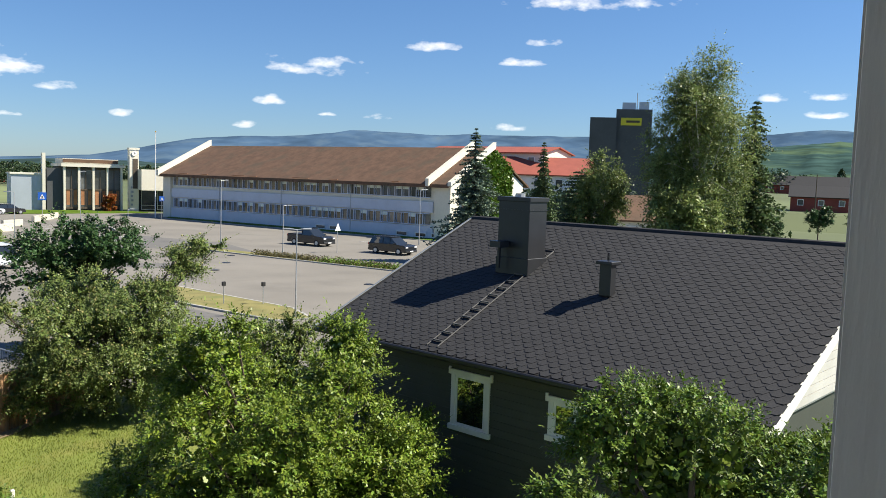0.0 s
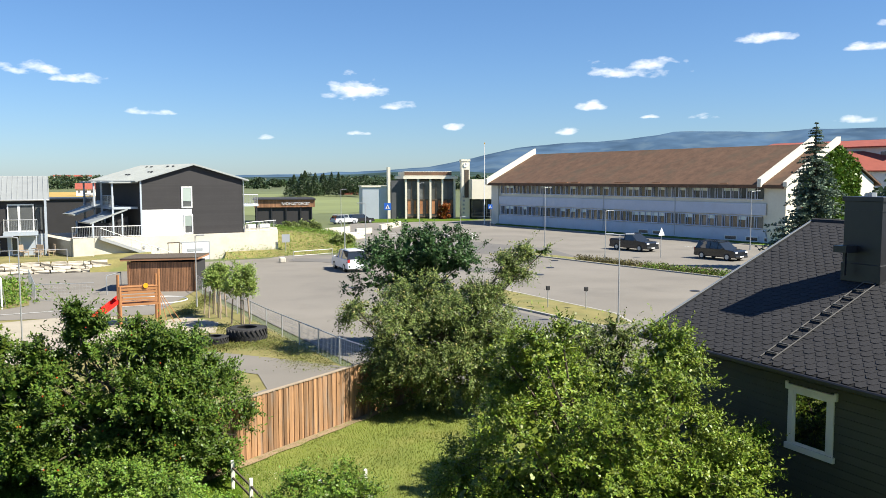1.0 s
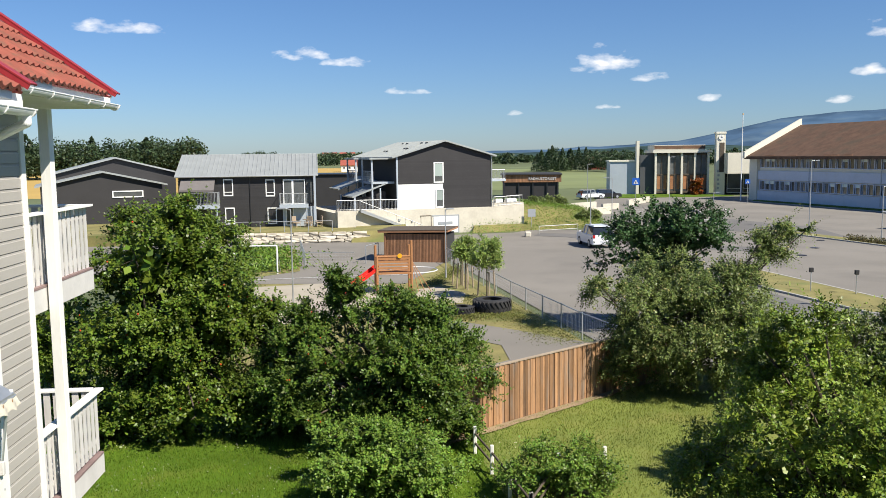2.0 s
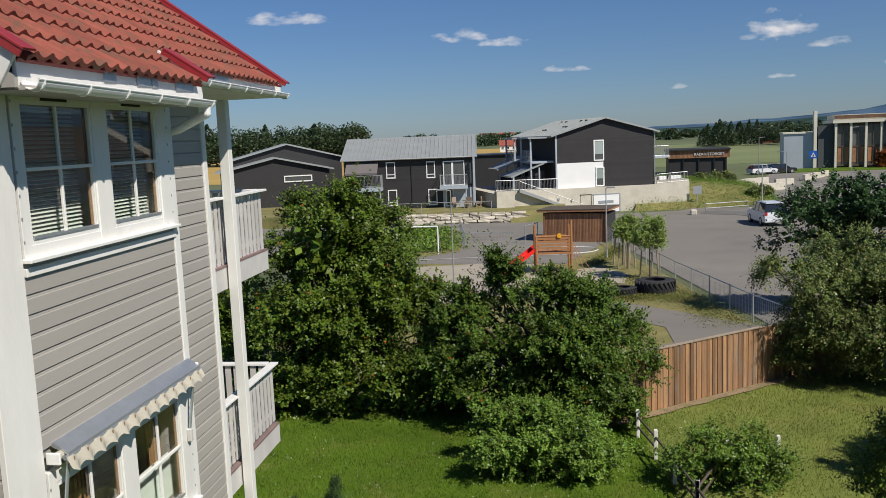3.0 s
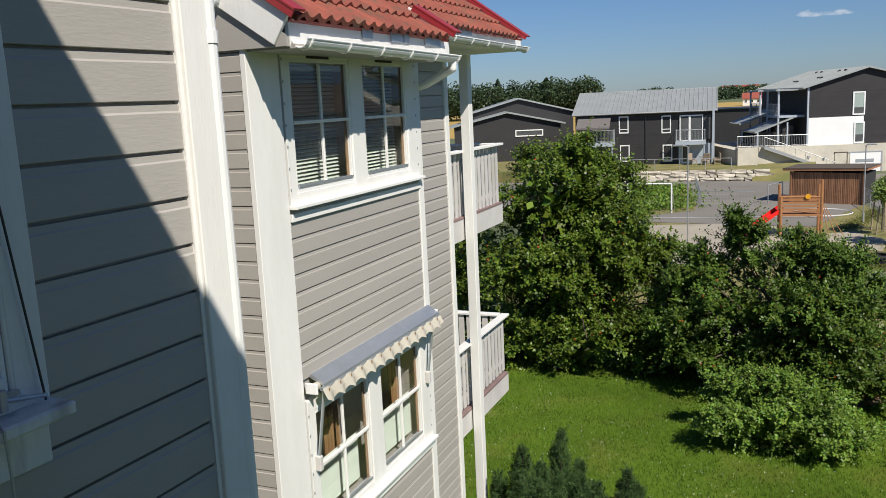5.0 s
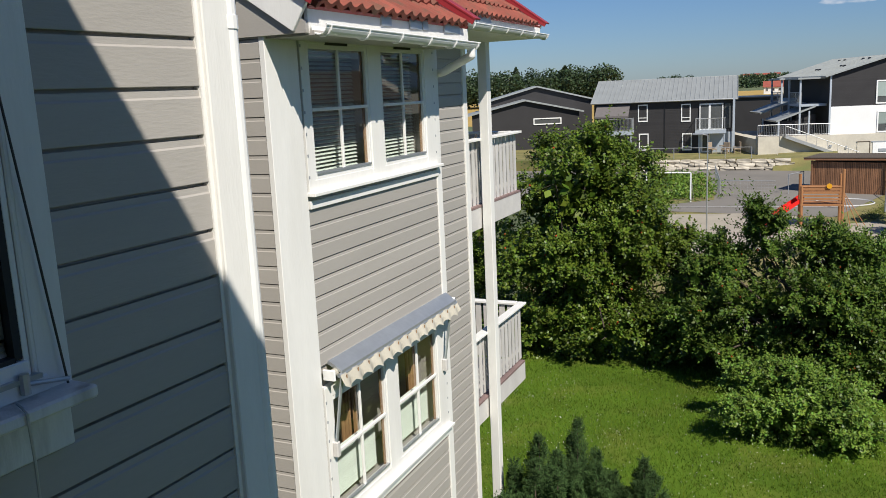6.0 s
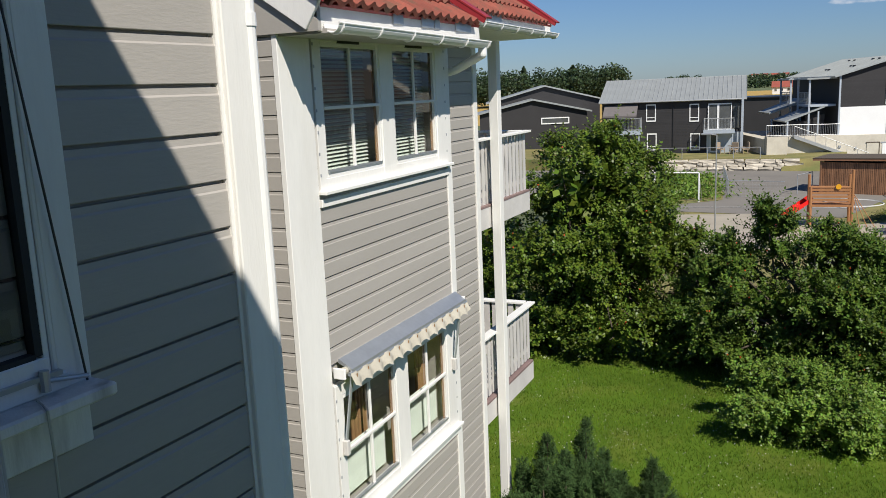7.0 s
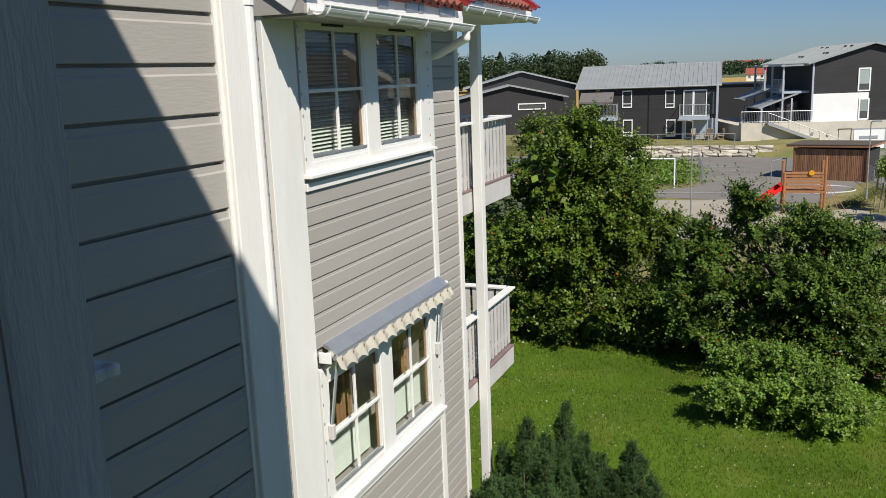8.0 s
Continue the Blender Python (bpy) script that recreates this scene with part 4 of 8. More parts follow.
# ---- tiled roofs ----
def tile_mesh():
    bm = bmesh.new()
    k = 16
    top, low, under = [], [], []
    for i in range(k + 1):
        f = i / k
        h = 0.022 * (1 - math.cos(f * 4 * math.pi)) * 0.5 + 0.018 * max(0, math.sin(f * 4 * math.pi - 0.9))
        y = f * 0.30
        top.append(bm.verts.new((-0.37, y, h)))
        low.append(bm.verts.new((0, y, h + 0.036)))
        under.append(bm.verts.new((0.0, y, h - 0.006)))
    for i in range(k):
        bm.faces.new((top[i], low[i], low[i + 1], top[i + 1]))
        bm.faces.new((low[i], under[i], under[i + 1], low[i + 1]))
    bm.faces.new((low[0], top[0], under[0]))
    bm.faces.new((low[-1], under[-1], top[-1]))
    me = mesh_of("tile", bm, M_REDTILE)
    return me


TILE = tile_mesh()


def tiled_roof(name, label, x0, z0, slope, y0, y1, rows, deck_to):
    a = math.atan(slope)
    up = Vector((-math.cos(a), 0, math.sin(a)))
    t = new(name, mesh_of(name, boxes(((0, 0, 0), (deck_to, y1 - y0, 0.05))), M_REDMETAL))
    tagged(t, label, "roof", "", "structure")
    mid = Vector((x0, (y0 + y1) / 2, z0)) + up * (deck_to / 2)
    t.matrix_basis = Matrix.Translation(mid) @ Matrix.Rotation(a, 4, "Y")
    cols = int((y1 - y0) / 0.30)
    inv = t.matrix_basis.inverted()
    for r in range(rows):
        for c in range(cols):
            p = Vector((x0, y0 + c * 0.30 + 0.02, z0)) + up * (r * 0.335 - 0.04) + Vector((math.sin(a), 0, math.cos(a))) * 0.035
            mm = Matrix.Translation(p) @ Matrix.Rotation(a, 4, "Y") @ pose(0, 0, 0, 0, random.uniform(-0.6, 0.6), random.uniform(-0.5, 0.5))
            part("tile", TILE, None, t, m=inv @ mm)
    return t


EX, EZ = -3.455, 8.185
roof_bay = tiled_roof("roof_bay", "red concrete tile roof over the bay, mossy at the edge", EX, EZ, 0.66, 4.85, 7.41, 13, 4.4)
roof_main = tiled_roof("roof_main", "red concrete tile roof over the balconies", -4.06, 8.445, 0.72, 7.44, 11.34, 11, 3.7)
tagged(new("roof_recess", mesh_of("roof_recess", boxes(((0, 0, 0), (5.0, 2.4, 0.05))), M_REDTILE)), "red roof behind the side wall", "roof", "", "structure").matrix_basis = \
    Matrix.Translation((-4.06 - 2.07, 3.3, 8.545 + 1.40)) @ Matrix.Rotation(math.atan(0.68), 4, "Y")


def verge(name, y, x0, z0, slope, length, label):
    """Red flashing over a white bargeboard along the sloping edge of a roof."""
    a = math.atan(slope)
    t = thing(name, label, "roof trim", Matrix.Translation((x0, y, z0)) @ Matrix.Rotation(a, 4, "Y"), kind="structure")
    part("flashing", boxes(((-length / 2 + 0.05, 0, 0.075), (length, 0.13, 0.02)), ((-length / 2 + 0.05, -0.055, 0.045), (length, 0.012, 0.06))), M_REDMETAL, t, bevel=0.003)
    part("bargeboard", boxes(((-length / 2, -0.02, -0.09), (length, 0.03, 0.24))), M_WHITE, t, "white bargeboard", bevel=0.004)
    return t


verge("trim_verge_near", 4.825, EX + 0.03, EZ + 0.03, 0.66, 4.2, "red flashing on a white bargeboard at the bay roof")
verge("trim_verge_middle", 7.43, EX + 0.02, EZ + 0.05, 0.66, 0.52, "red sloping flashing where the bay roof ends")
verge("trim_verge_far", 11.38, -4.04, 8.47, 0.72, 4.4, "red flashing at the far roof edge")
# fascia, soffit and gutter
tr = thing("trim_eaves", "white fascia and beige soffit under the bay roof", "roof trim", kind="structure")
part("fascia", boxes(((EX - 0.015, 6.135, EZ - 0.065), (0.03, 2.58, 0.19))), M_WHITE, tr, bevel=0.003)
part("soffit", boxes(((-3.63, 6.135, 8.03), (0.42, 2.56, 0.03))), M_SIDING, tr)
bm = bmesh.new()
prism(bm, [(EX, 8.03), (-4.7, 8.03), (-4.7, 8.90), (EX, 8.10)], "y", 4.815, 4.850)
part("soffit", bm, M_SIDING, tr)
part("fascia", boxes(((-4.075, 9.46, 8.395), (0.03, 3.76, 0.17)), ((-4.075, 3.45, 8.50), (0.03, 2.6, 0.16))), M_WHITE, tr, bevel=0.003)
part("soffit", boxes(((-4.9, 9.46, 8.31), (1.65, 3.72, 0.03))), M_WHITE, tr)
# peeling metal flashing pieces under the tiles
part("flashing", boxes(*[((EX + 0.006, y, EZ - 0.015), (0.012, wd, 0.085), 0.03) for y, wd in ((5.86, 0.16), (6.35, 0.22), (6.52, 0.10), (7.05, 0.34))]), M_ALU, tr, "loose grey flashing")
part("flashing", boxes(((-4.050, 9.25, 8.43), (0.012, 0.42, 0.13))), M_ALU, tr, "loose grey flashing")


def gutter(name, x, z, y0, y1, label, fall=0.0):
    t = thing(name, label, "gutter")
    bm = bmesh.new()
    seg = 10
    rings = []
    for y, dz in ((y0, 0), (y1, -fall)):
        out = [bm.verts.new((x + 0.062 * math.cos(a), y, z + dz + 0.062 * math.sin(a))) for a in np.linspace(-math.pi, 0, seg)]
        inn = [bm.verts.new((x + 0.057 * math.cos(a), y, z + dz + 0.057 * math.sin(a))) for a in np.linspace(0, -math.pi, seg)]
        rings.append(out + inn)
    n = len(rings[0])
    for i in range(n):
        bm.faces.new((rings[0][i], rings[1][i], rings[1][(i + 1) % n], rings[0][(i + 1) % n]))
    for r in rings:
        bm.faces.new(r)
    part("trough", bm, M_PVC, t)
    part("lip", rods(((x + 0.062, y0, z), (x + 0.062, y1, z - fall), 0.008)), M_PVC, t)
    k = max(2, int((y1 - y0) / 0.5))
    for i in range(k + 1):
        y = y0 + 0.05 + (y1 - y0 - 0.1) * i / k
        zz = z - fall * i / k
        bm = tube([Vector((x + 0.068 * math.cos(a), y, zz + 0.068 * math.sin(a))) for a in np.linspace(-math.pi, 0, 8)], 0.008)
        part("bracket", bm, M_PVC, t)
    return t


gutter("gutter", EX + 0.070, 8.075, 4.86, 7.40, "white plastic rain gutter along the bay roof", 0.03)
gutter("gutter", -3.985, 8.36, 7.60, 11.32, "white plastic rain gutter along the balcony roof", 0.02)
gutter("gutter", -3.985, 8.40, 2.2, 4.78, "white plastic rain gutter in the recess", 0.02)
downpipe("downpipe", "white plastic downpipe bending back under the bay roof", [(EX + 0.07, 7.32, 8.03), (EX + 0.07, 7.32, 7.93), (-3.76, 7.50, 7.80), (-4.50, 7.56, 7.66), (-4.54, 7.56, 7.5), (-4.54, 7.56, 0.1)], 0.04)
part("vent", boxes(((BXF + 0.03, 5.7, 8.005), (0.02, 0.3, 0.02)), ((BXF + 0.03, 6.75, 8.005), (0.02, 0.3, 0.02))), M_BLACKGAP, tr)

# balconies at the gable end
PX = -4.60
rail_slat = mesh_of("slat", boxes(((0, 0, 0.46), (0.014, 0.094, 0.92))), M_RAILGREY)


def balcony(z, label, drop):
    t = thing("balcony", label, "balcony", pose(0, 0, z), "balconies")
    part("deck", boxes(((-5.7, 10.875, drop + 0.06), (1.9, 1.99, 0.10))), M_RAILGREY, t)
    part("fascia", boxes(((PX - 0.05, 10.875, drop), (0.04, 2.03, 0.30))), M_RAILGREY, t, bevel=0.004)
    part("fascia", boxes(((-5.7, 11.88, drop), (1.9, 0.04, 0.30))), M_RAILGREY, t, bevel=0.004)
    part("ledge", boxes(((PX - 0.08, 10.875, drop + 0.165), (0.11, 1.99, 0.03))), M_LEDGE, t, "worn reddish ledge board")
    part("handrail", boxes(((PX - 0.06, 10.885, 1.03), (0.13, 2.07, 0.035))), M_WHITE, t, "white handrail", bevel=0.004)
    part("handrail", boxes(((-5.7, 11.87, 1.03), (1.9, 0.13, 0.035))), M_WHITE, t, "white handrail", bevel=0.004)
    for i in range(14):
        part("slat", rail_slat, None, t, m=pose(PX - 0.09, 9.93 + i * 0.1455, 0.10))
    for i in range(13):
        part("slat", rail_slat, None, t, m=pose(-4.85 - i * 0.139, 11.84, 0.10, 0, 0, 90))
    part("rail", boxes(((PX - 0.115, 10.875, 0.26), (0.03, 1.99, 0.07)), ((PX - 0.115, 10.875, 0.88), (0.03, 1.99, 0.07))), M_RAILGREY, t)
    return t


M_LEDGE = mat("reddish_paint", (0.22, 0.15, 0.14), 0.7)
balcony(5.90, "upper white-railed balcony with pale slats", -0.065)
balcony(3.12, "lower white-railed balcony with pale slats", -0.11)
for px_, py_ in ((PX + 0.06, 10.36), (-6.55, 11.8)):
    po = thing("post", "tall white square timber post carrying the balconies", "post", group="balcony posts")
    part("shaft", boxes(((px_, py_, 4.12), (0.13, 0.13, 8.24))), M_WHITE, po, bevel=0.006)
um = thing("parasol", "folded dark parasol on the upper balcony", "parasol", pose(-5.5, 10.9, 5.93))
part("pole", rods(((0, 0, 0), (0, 0, 2.1), 0.02)), M_ALU, um)
part("canopy", rods(((0, 0, 1.0), (0, 0, 1.95), 0.09, 0.03, 10)), M_BLACKGAP, um)


TURN = Matrix.Translation((-3.83, 6.32, 0)) @ Matrix.Rotation(radians(3.0), 4, "Z") @ Matrix.Diagonal((1, 1.096, 1, 1)) @ Matrix.Translation((3.83, -6.32, 0))
for ob in list(scene.objects):
    if ob not in built_before and ob.parent is None:
        ob.matrix_basis = TURN @ ob.matrix_basis


# ---- neighbour house with the black shingle roof ----
NH = thing("house", "dark grey wooden house with a black shingle roof", "house", pose(0, 0, 0, 0, 0, 8.4))
NE, NR, NU0, NU1, NZE, NZR = 11.20, 16.15, 4.03, 13.55, 4.46, 6.66   # eave and ridge lines, ends, heights
NSL = (NZR - NZE) / (NR - NE)
NA = math.atan(NSL)
NLEN = math.hypot(NZR - NZE, NR - NE)
bm = bmesh.new()
prism(bm, [(NE + 0.55, 0), (NE + 0.55, NZE + 0.16), (NR, NZR - 0.1), (2 * NR - NE - 0.55, NZE + 0.16), (2 * NR - NE - 0.55, 0)], "y", NU0 + 0.35, NU1 - 0.35)
part("wall", bm, M_DARKWALL, NH, "dark grey-green boarded wall")
bm = bmesh.new()
prism(bm, [(NE + 0.56, NZE - 0.2), (NE + 0.56, NZE + 0.15), (NR, NZR - 0.12), (2 * NR - NE - 0.56, NZE + 0.15), (2 * NR - NE - 0.56, NZE - 0.2)], "y", NU0 + 0.30, NU0 + 0.35)
part("gable", bm, M_RAILGREY, NH, "pale boarded gable")
gbd = mesh_of("board", boxes(((NR, NU0 + 0.29, 0), (2 * (NR - NE) - 1.3, 0.02, 0.13))), M_RAILGREY)
for i in range(14):
    part("board", gbd, None, NH, m=Matrix.Translation((NR * (1 - max(0.02, 1 - max(0, i - 2) * 0.07)), 0, NZE - 0.1 + i * 0.14)) @ Matrix.Diagonal((max(0.02, 1 - max(0, i - 2) * 0.07), 1, 1, 1)))
nb = mesh_of("board", boxes(((0, 0, 0.075), (0.02, NU1 - NU0 - 0.72, 0.14))), M_DARKWALL)
for i in range(30):
    part("board", nb, None, NH, m=pose(NE + 0.545, (NU0 + NU1) / 2, 0.1 + i * 0.145, 0, -0.6, 0))
deck = mesh_of("deck", boxes(((0, 0, 0), (NLEN, NU1 - NU0, 0.12))), M_SHINGLE_BASE)
roof = part("roof", deck, None, NH, "black shingle roof", m=Matrix.Translation(((NE + NR) / 2, (NU0 + NU1) / 2, (NZE + NZR) / 2 - 0.065)) @ Matrix.Rotation(-NA, 4, "Y"))
part("roof", deck, None, NH, m=Matrix.Translation((NR + (NR - NE) / 2, (NU0 + NU1) / 2, (NZE + NZR) / 2 - 0.065)) @ Matrix.Rotation(NA, 4, "Y"))
part("ridge", rods(((NR, NU0, NZR - 0.02), (NR, NU1, NZR - 0.02), 0.07)), M_SHINGLE, NH, "shingle ridge cap")
part("gutter", boxes(((NE - 0.05, (NU0 + NU1) / 2, NZE - 0.06), (0.10, NU1 - NU0, 0.09))), M_BLACKMETAL, NH, "black gutter", bevel=0.02)
part("bargeboard", boxes(((0, 0, 0), (NLEN, 0.03, 0.22))), M_WHITE, NH, "white bargeboard", m=Matrix.Translation(((NE + NR) / 2, NU0 - 0.0, (NZE + NZR) / 2 - 0.18)) @ Matrix.Rotation(-NA, 4, "Y"))
part("bargeboard", boxes(((0, 0, 0), (NLEN, 0.03, 0.16))), M_ALU, NH, "grey edge flashing", m=Matrix.Translation(((NE + NR) / 2, NU1 + 0.0, (NZE + NZR) / 2 - 0.06)) @ Matrix.Rotation(-NA, 4, "Y"))


def small_window(u0, u1, z0, z1):
    w = part("window", boxes(((NE + 0.53, u0 + 0.05, (z0 + z1) / 2), (0.05, 0.10, z1 - z0)), ((NE + 0.53, u1 - 0.05, (z0 + z1) / 2), (0.05, 0.10, z1 - z0)),
                             ((NE + 0.525, (u0 + u1) / 2, z1 - 0.05), (0.06, u1 - u0 + 0.08, 0.10)), ((NE + 0.522, u0 - 0.035, z1 - 0.03), (0.06, 0.05, 0.14)), ((NE + 0.522, u1 + 0.035, z1 - 0.03), (0.06, 0.05, 0.14)), ((NE + 0.52, (u0 + u1) / 2, z0 + 0.05), (0.08, u1 - u0 + 0.08, 0.10))), M_WHITE, NH, "white painted window casing", bevel=0.004)
    part("sash", boxes(((NE + 0.54, u0 + 0.125, (z0 + z1) / 2), (0.04, 0.05, z1 - z0 - 0.2)), ((NE + 0.54, u1 - 0.125, (z0 + z1) / 2), (0.04, 0.05, z1 - z0 - 0.2)),
                       ((NE + 0.54, (u0 + u1) / 2, z1 - 0.125), (0.04, u1 - u0 - 0.3, 0.05)), ((NE + 0.54, (u0 + u1) / 2, z0 + 0.125), (0.04, u1 - u0 - 0.3, 0.05))), M_WHITE, w)
    part("pane", boxes(((NE + 0.535, (u0 + u1) / 2, (z0 + z1) / 2), (0.01, u1 - u0 - 0.29, z1 - z0 - 0.29))), M_PANE_WARM, w)


M_PANE_WARM = mat("mirroring_window_pane", (0.012, 0.012, 0.010), 0.02, 0.1, 2.5, 0.0, spec=1.0)
M_PANE_WARM.node_tree.nodes["Principled BSDF"].inputs["IOR"].default_value = 2.3
small_window(9.26, 10.19, 2.92, 4.07)
small_window(7.32, 7.97, 3.22, 4.00)


def on_roof(n, u, up=0.0):
    return Vector((n, u, NZE + (n - NE) * NSL + up))


# chimney clad in sheet metal
CN, CU = 14.22, 10.55
part("chimney", boxes(((CN, CU, 6.33), (0.62, 0.80, 1.78))), M_BLACKMETAL, NH, "black sheet-metal chimney", bevel=0.01)
part("chimney_cap", boxes(((CN, CU, 7.24), (0.68, 0.86, 0.09))), M_BLACKMETAL, NH, bevel=0.008)
part("chimney_band", boxes(((CN, CU, 7.02), (0.645, 0.825, 0.02))), M_BLACKMETAL, NH)
part("chimney_flashing", boxes(((CN, CU, 5.85), (0.66, 0.84, 0.35))), M_BLACKMETAL, NH, bevel=0.008)
part("flue", rods(((CN - 0.1, CU, 7.2), (CN - 0.1, CU, 7.36), 0.10), ((CN + 0.12, CU + 0.2, 7.2), (CN + 0.12, CU + 0.2, 7.33), 0.09)), M_GALV, NH)
part("hatch", boxes(((CN - 0.50, CU + 0.20, 6.30), (0.30, 0.28, 0.13)), ((CN - 0.50, CU + 0.2, 6.05), (0.05, 0.05, 0.5))), M_BLACKMETAL, NH)
part("vent_pipe", boxes(((13.62, 8.08, 5.85), (0.20, 0.24, 0.62)), ((13.62, 8.08, 6.16), (0.34, 0.34, 0.06))), M_BLACKMETAL, NH, "black roof vent", bevel=0.01)
part("vent_rod", rods(((13.62, 8.08, 6.2), (13.62, 8.08, 6.34), 0.025)), M_BLACKMETAL, NH)
# ladder lying on the roof
bm = bmesh.new()
for du in (-0.0, 0.26):
    a, b = on_roof(NE + 0.1, 10.20 + du, 0.03), on_roof(14.9, 10.20 + du, 0.03)
    rod(bm, a, b, 0.012)
ladder = part("roof_ladder", bm, M_LADDER, NH, "grey roof ladder with dark treads")
for i in range(14):
    p = on_roof(NE + 0.25 + i * 0.27, 10.20, 0.035)
    part("tread", boxes(((p[0], p[1] + 0.13, p[2] + 0.01), (0.04, 0.22, 0.02))), M_LADDER, ladder)


# ---- two dark apartment houses, the concrete plinth ----
def far_window(parent, x0, x1, z0, z1, y=-0.02, label="white-framed window", bar=False):
    w, h, cx, cz = x1 - x0, z1 - z0, (x0 + x1) / 2, (z0 + z1) / 2
    f = 0.11
    k = [((x0 + f / 2, y, cz), (f, 0.10, h)), ((x1 - f / 2, y, cz), (f, 0.10, h)), ((cx, y, z1 - f / 2), (w - 2 * f, 0.10, f)), ((cx, y, z0 + f / 2), (w - 2 * f, 0.10, f))]
    if bar:
        k.append(((cx, y, cz - h * 0.27), (w - 2 * f, 0.08, 0.07)))
    o = part("window", boxes(*k), M_HOUSEWHITE, parent, label)
    part("pane", boxes(((cx, y + 0.02, cz), (w - 2 * f, 0.03, h - 2 * f))), M_GLASS_FAR, o)
    return o


def rail(parent, a, b, h, label="", pitch=0.12, material=None, name="railing"):
    """A metal railing with upright bars between two points."""
    a, b = Vector(a), Vector(b)
    material = material or M_GALV
    up = Vector((0, 0, h))
    bm = rods((a + up, b + up, 0.03), (a + up * 0.12, b + up * 0.12, 0.02))
    k = max(2, int((b - a).length / pitch))
    for i in range(k + 1):
        p = a.lerp(b, i / k)
        rod(bm, p, p + up, 0.011 if i % 10 else 0.028, None, 5)
    return part(name, bm, material, parent, label, kind="stuff")


HA = thing("apartment_house", "two-storey charcoal apartment house with a grey metal roof", "house", pose(-23.5, 78.5, 0, 0, 0, 8) @ Matrix.Diagonal((0.812, 1, 1, 1)))
bm = bmesh.new()
prism(bm, [(0.0, 0.4), (0.0, 5.85), (5.0, 7.75), (10.0, 5.85), (10.0, 0.4)], "x", 0.0, 15.4)
part("wall", bm, M_CHARCOAL, HA, "charcoal boarded wall")
al = mesh_of("board", boxes(((5.35, -0.012, 0.07), (10.9, 0.02, 0.135))), M_CHARCOAL)
for i in range(33):
    part("board", al, None, HA, m=pose(0.0, 0, 1.0 + i * 0.145))
sl = math.atan(1.9 / 5.0)
for k in (0, 1):
    bm = bmesh.new()
    L = 5.45 / math.cos(sl)
    bx(bm, (0, 0, 0), (16.3, L, 0.10))
    seam = mesh_of("seam", boxes(((0, 0, 0), (0.04, L, 0.05))), M_METALROOF)
    rf = part("roof", bm, M_METALROOF, HA, "grey standing-seam metal roof", m=Matrix.Translation((7.7, 2.32 if k == 0 else 7.68, 6.80)) @ Matrix.Rotation(sl if k == 0 else -sl, 4, "X"))
    for i in range(33):
        part("seam", seam, None, rf, m=pose(-8.1 + i * 0.506, 0, 0.065))
part("gutter", rods(((-0.4, -0.42, 5.80), (15.8, -0.42, 5.80), 0.07)), M_GALV, HA)
for x0, x1, z0, z1 in ((4.95, 6.05, 3.95, 5.55), (5.05, 6.15, 1.28, 2.86), (9.75, 10.80, 3.85, 5.48), (9.88, 10.95, 1.22, 2.80)):
    w = far_window(HA, x0, x1, z0, z1, bar=True)
    part("blind", boxes((((x0 + x1) / 2, 0.0, z1 - 0.42), (x1 - x0 - 0.26, 0.02, 0.55))), M_FARBLIND, w, "pale blind")
part("downpipe", rods(((7.95, -0.06, 1.0), (7.95, -0.06, 5.7), 0.05)), M_BLACKMETAL, HA)
part("downpipe", rods(((15.45, -0.30, 1.0), (15.45, -0.30, 5.75), 0.06)), M_GALV, HA)
# glazed balcony corner: white-framed doors above, pale wall below
part("balcony_wall", boxes(((13.6, -0.02, 4.5), (3.9, 0.05, 2.5))), M_CHARCOAL, HA)
part("balcony_wall", boxes(((13.6, -0.03, 1.9), (3.9, 0.06, 1.9))), M_SLATGREY, HA, "pale grey wall under the balcony")
for x0, x1, z0, z1 in ((11.75, 12.85, 3.05, 5.45), (12.85, 14.30, 3.05, 5.45)):
    far_window(HA, x0, x1, z0, z1, -0.08, "white-framed balcony door")
# dark glass sheet stands in for the shaded balcony recess, no pane there
part("pane", boxes(((14.80, -0.07, 4.3), (0.75, 0.04, 2.2))), M_GLASS_FAR, HA, "tall dark sheet painted as the shaded recess")
far_window(HA, 12.0, 12.9, 1.05, 2.85, -0.08, "white-framed door under the balcony")
part("balcony_slab", boxes(((13.0, -0.75, 2.95), (3.3, 1.5, 0.30))), M_SLATGREY, HA)
rail(HA, (11.4, -1.45, 3.1), (14.6, -1.45, 3.1), 1.05, pitch=0.15)
rail(HA, (11.4, -0.1, 3.1), (11.4, -1.45, 3.1), 1.05, pitch=0.15)
part("corner_post", boxes(((15.42, -0.7, 3.4), (0.24, 0.24, 5.0))), M_SLATGREY, HA)
part("corner_post", boxes(((14.45, -1.4, 1.9), (0.12, 0.12, 1.9))), M_SLATGREY, HA)
bm = bmesh.new()
prism(bm, [(-0.05, 5.50), (-0.05, 5.58), (-1.55, 4.62), (-1.55, 4.45)], "x", 0.25, 4.05)
part("awning", bm, M_TAUPE, HA, "taupe awning over the balcony")
part("balcony_slab", boxes(((2.7, -0.8, 3.02), (3.6, 1.7, 0.34))), M_SLATGREY, HA)
rail(HA, (1.0, -1.6, 3.2), (4.45, -1.6, 3.2), 1.15, pitch=0.15)
rail(HA, (4.45, -1.6, 3.2), (4.45, -0.05, 3.2), 1.15, pitch=0.15)
part("post", boxes(((4.35, -1.5, 1.9), (0.12, 0.12, 1.9))), M_SLATGREY, HA)
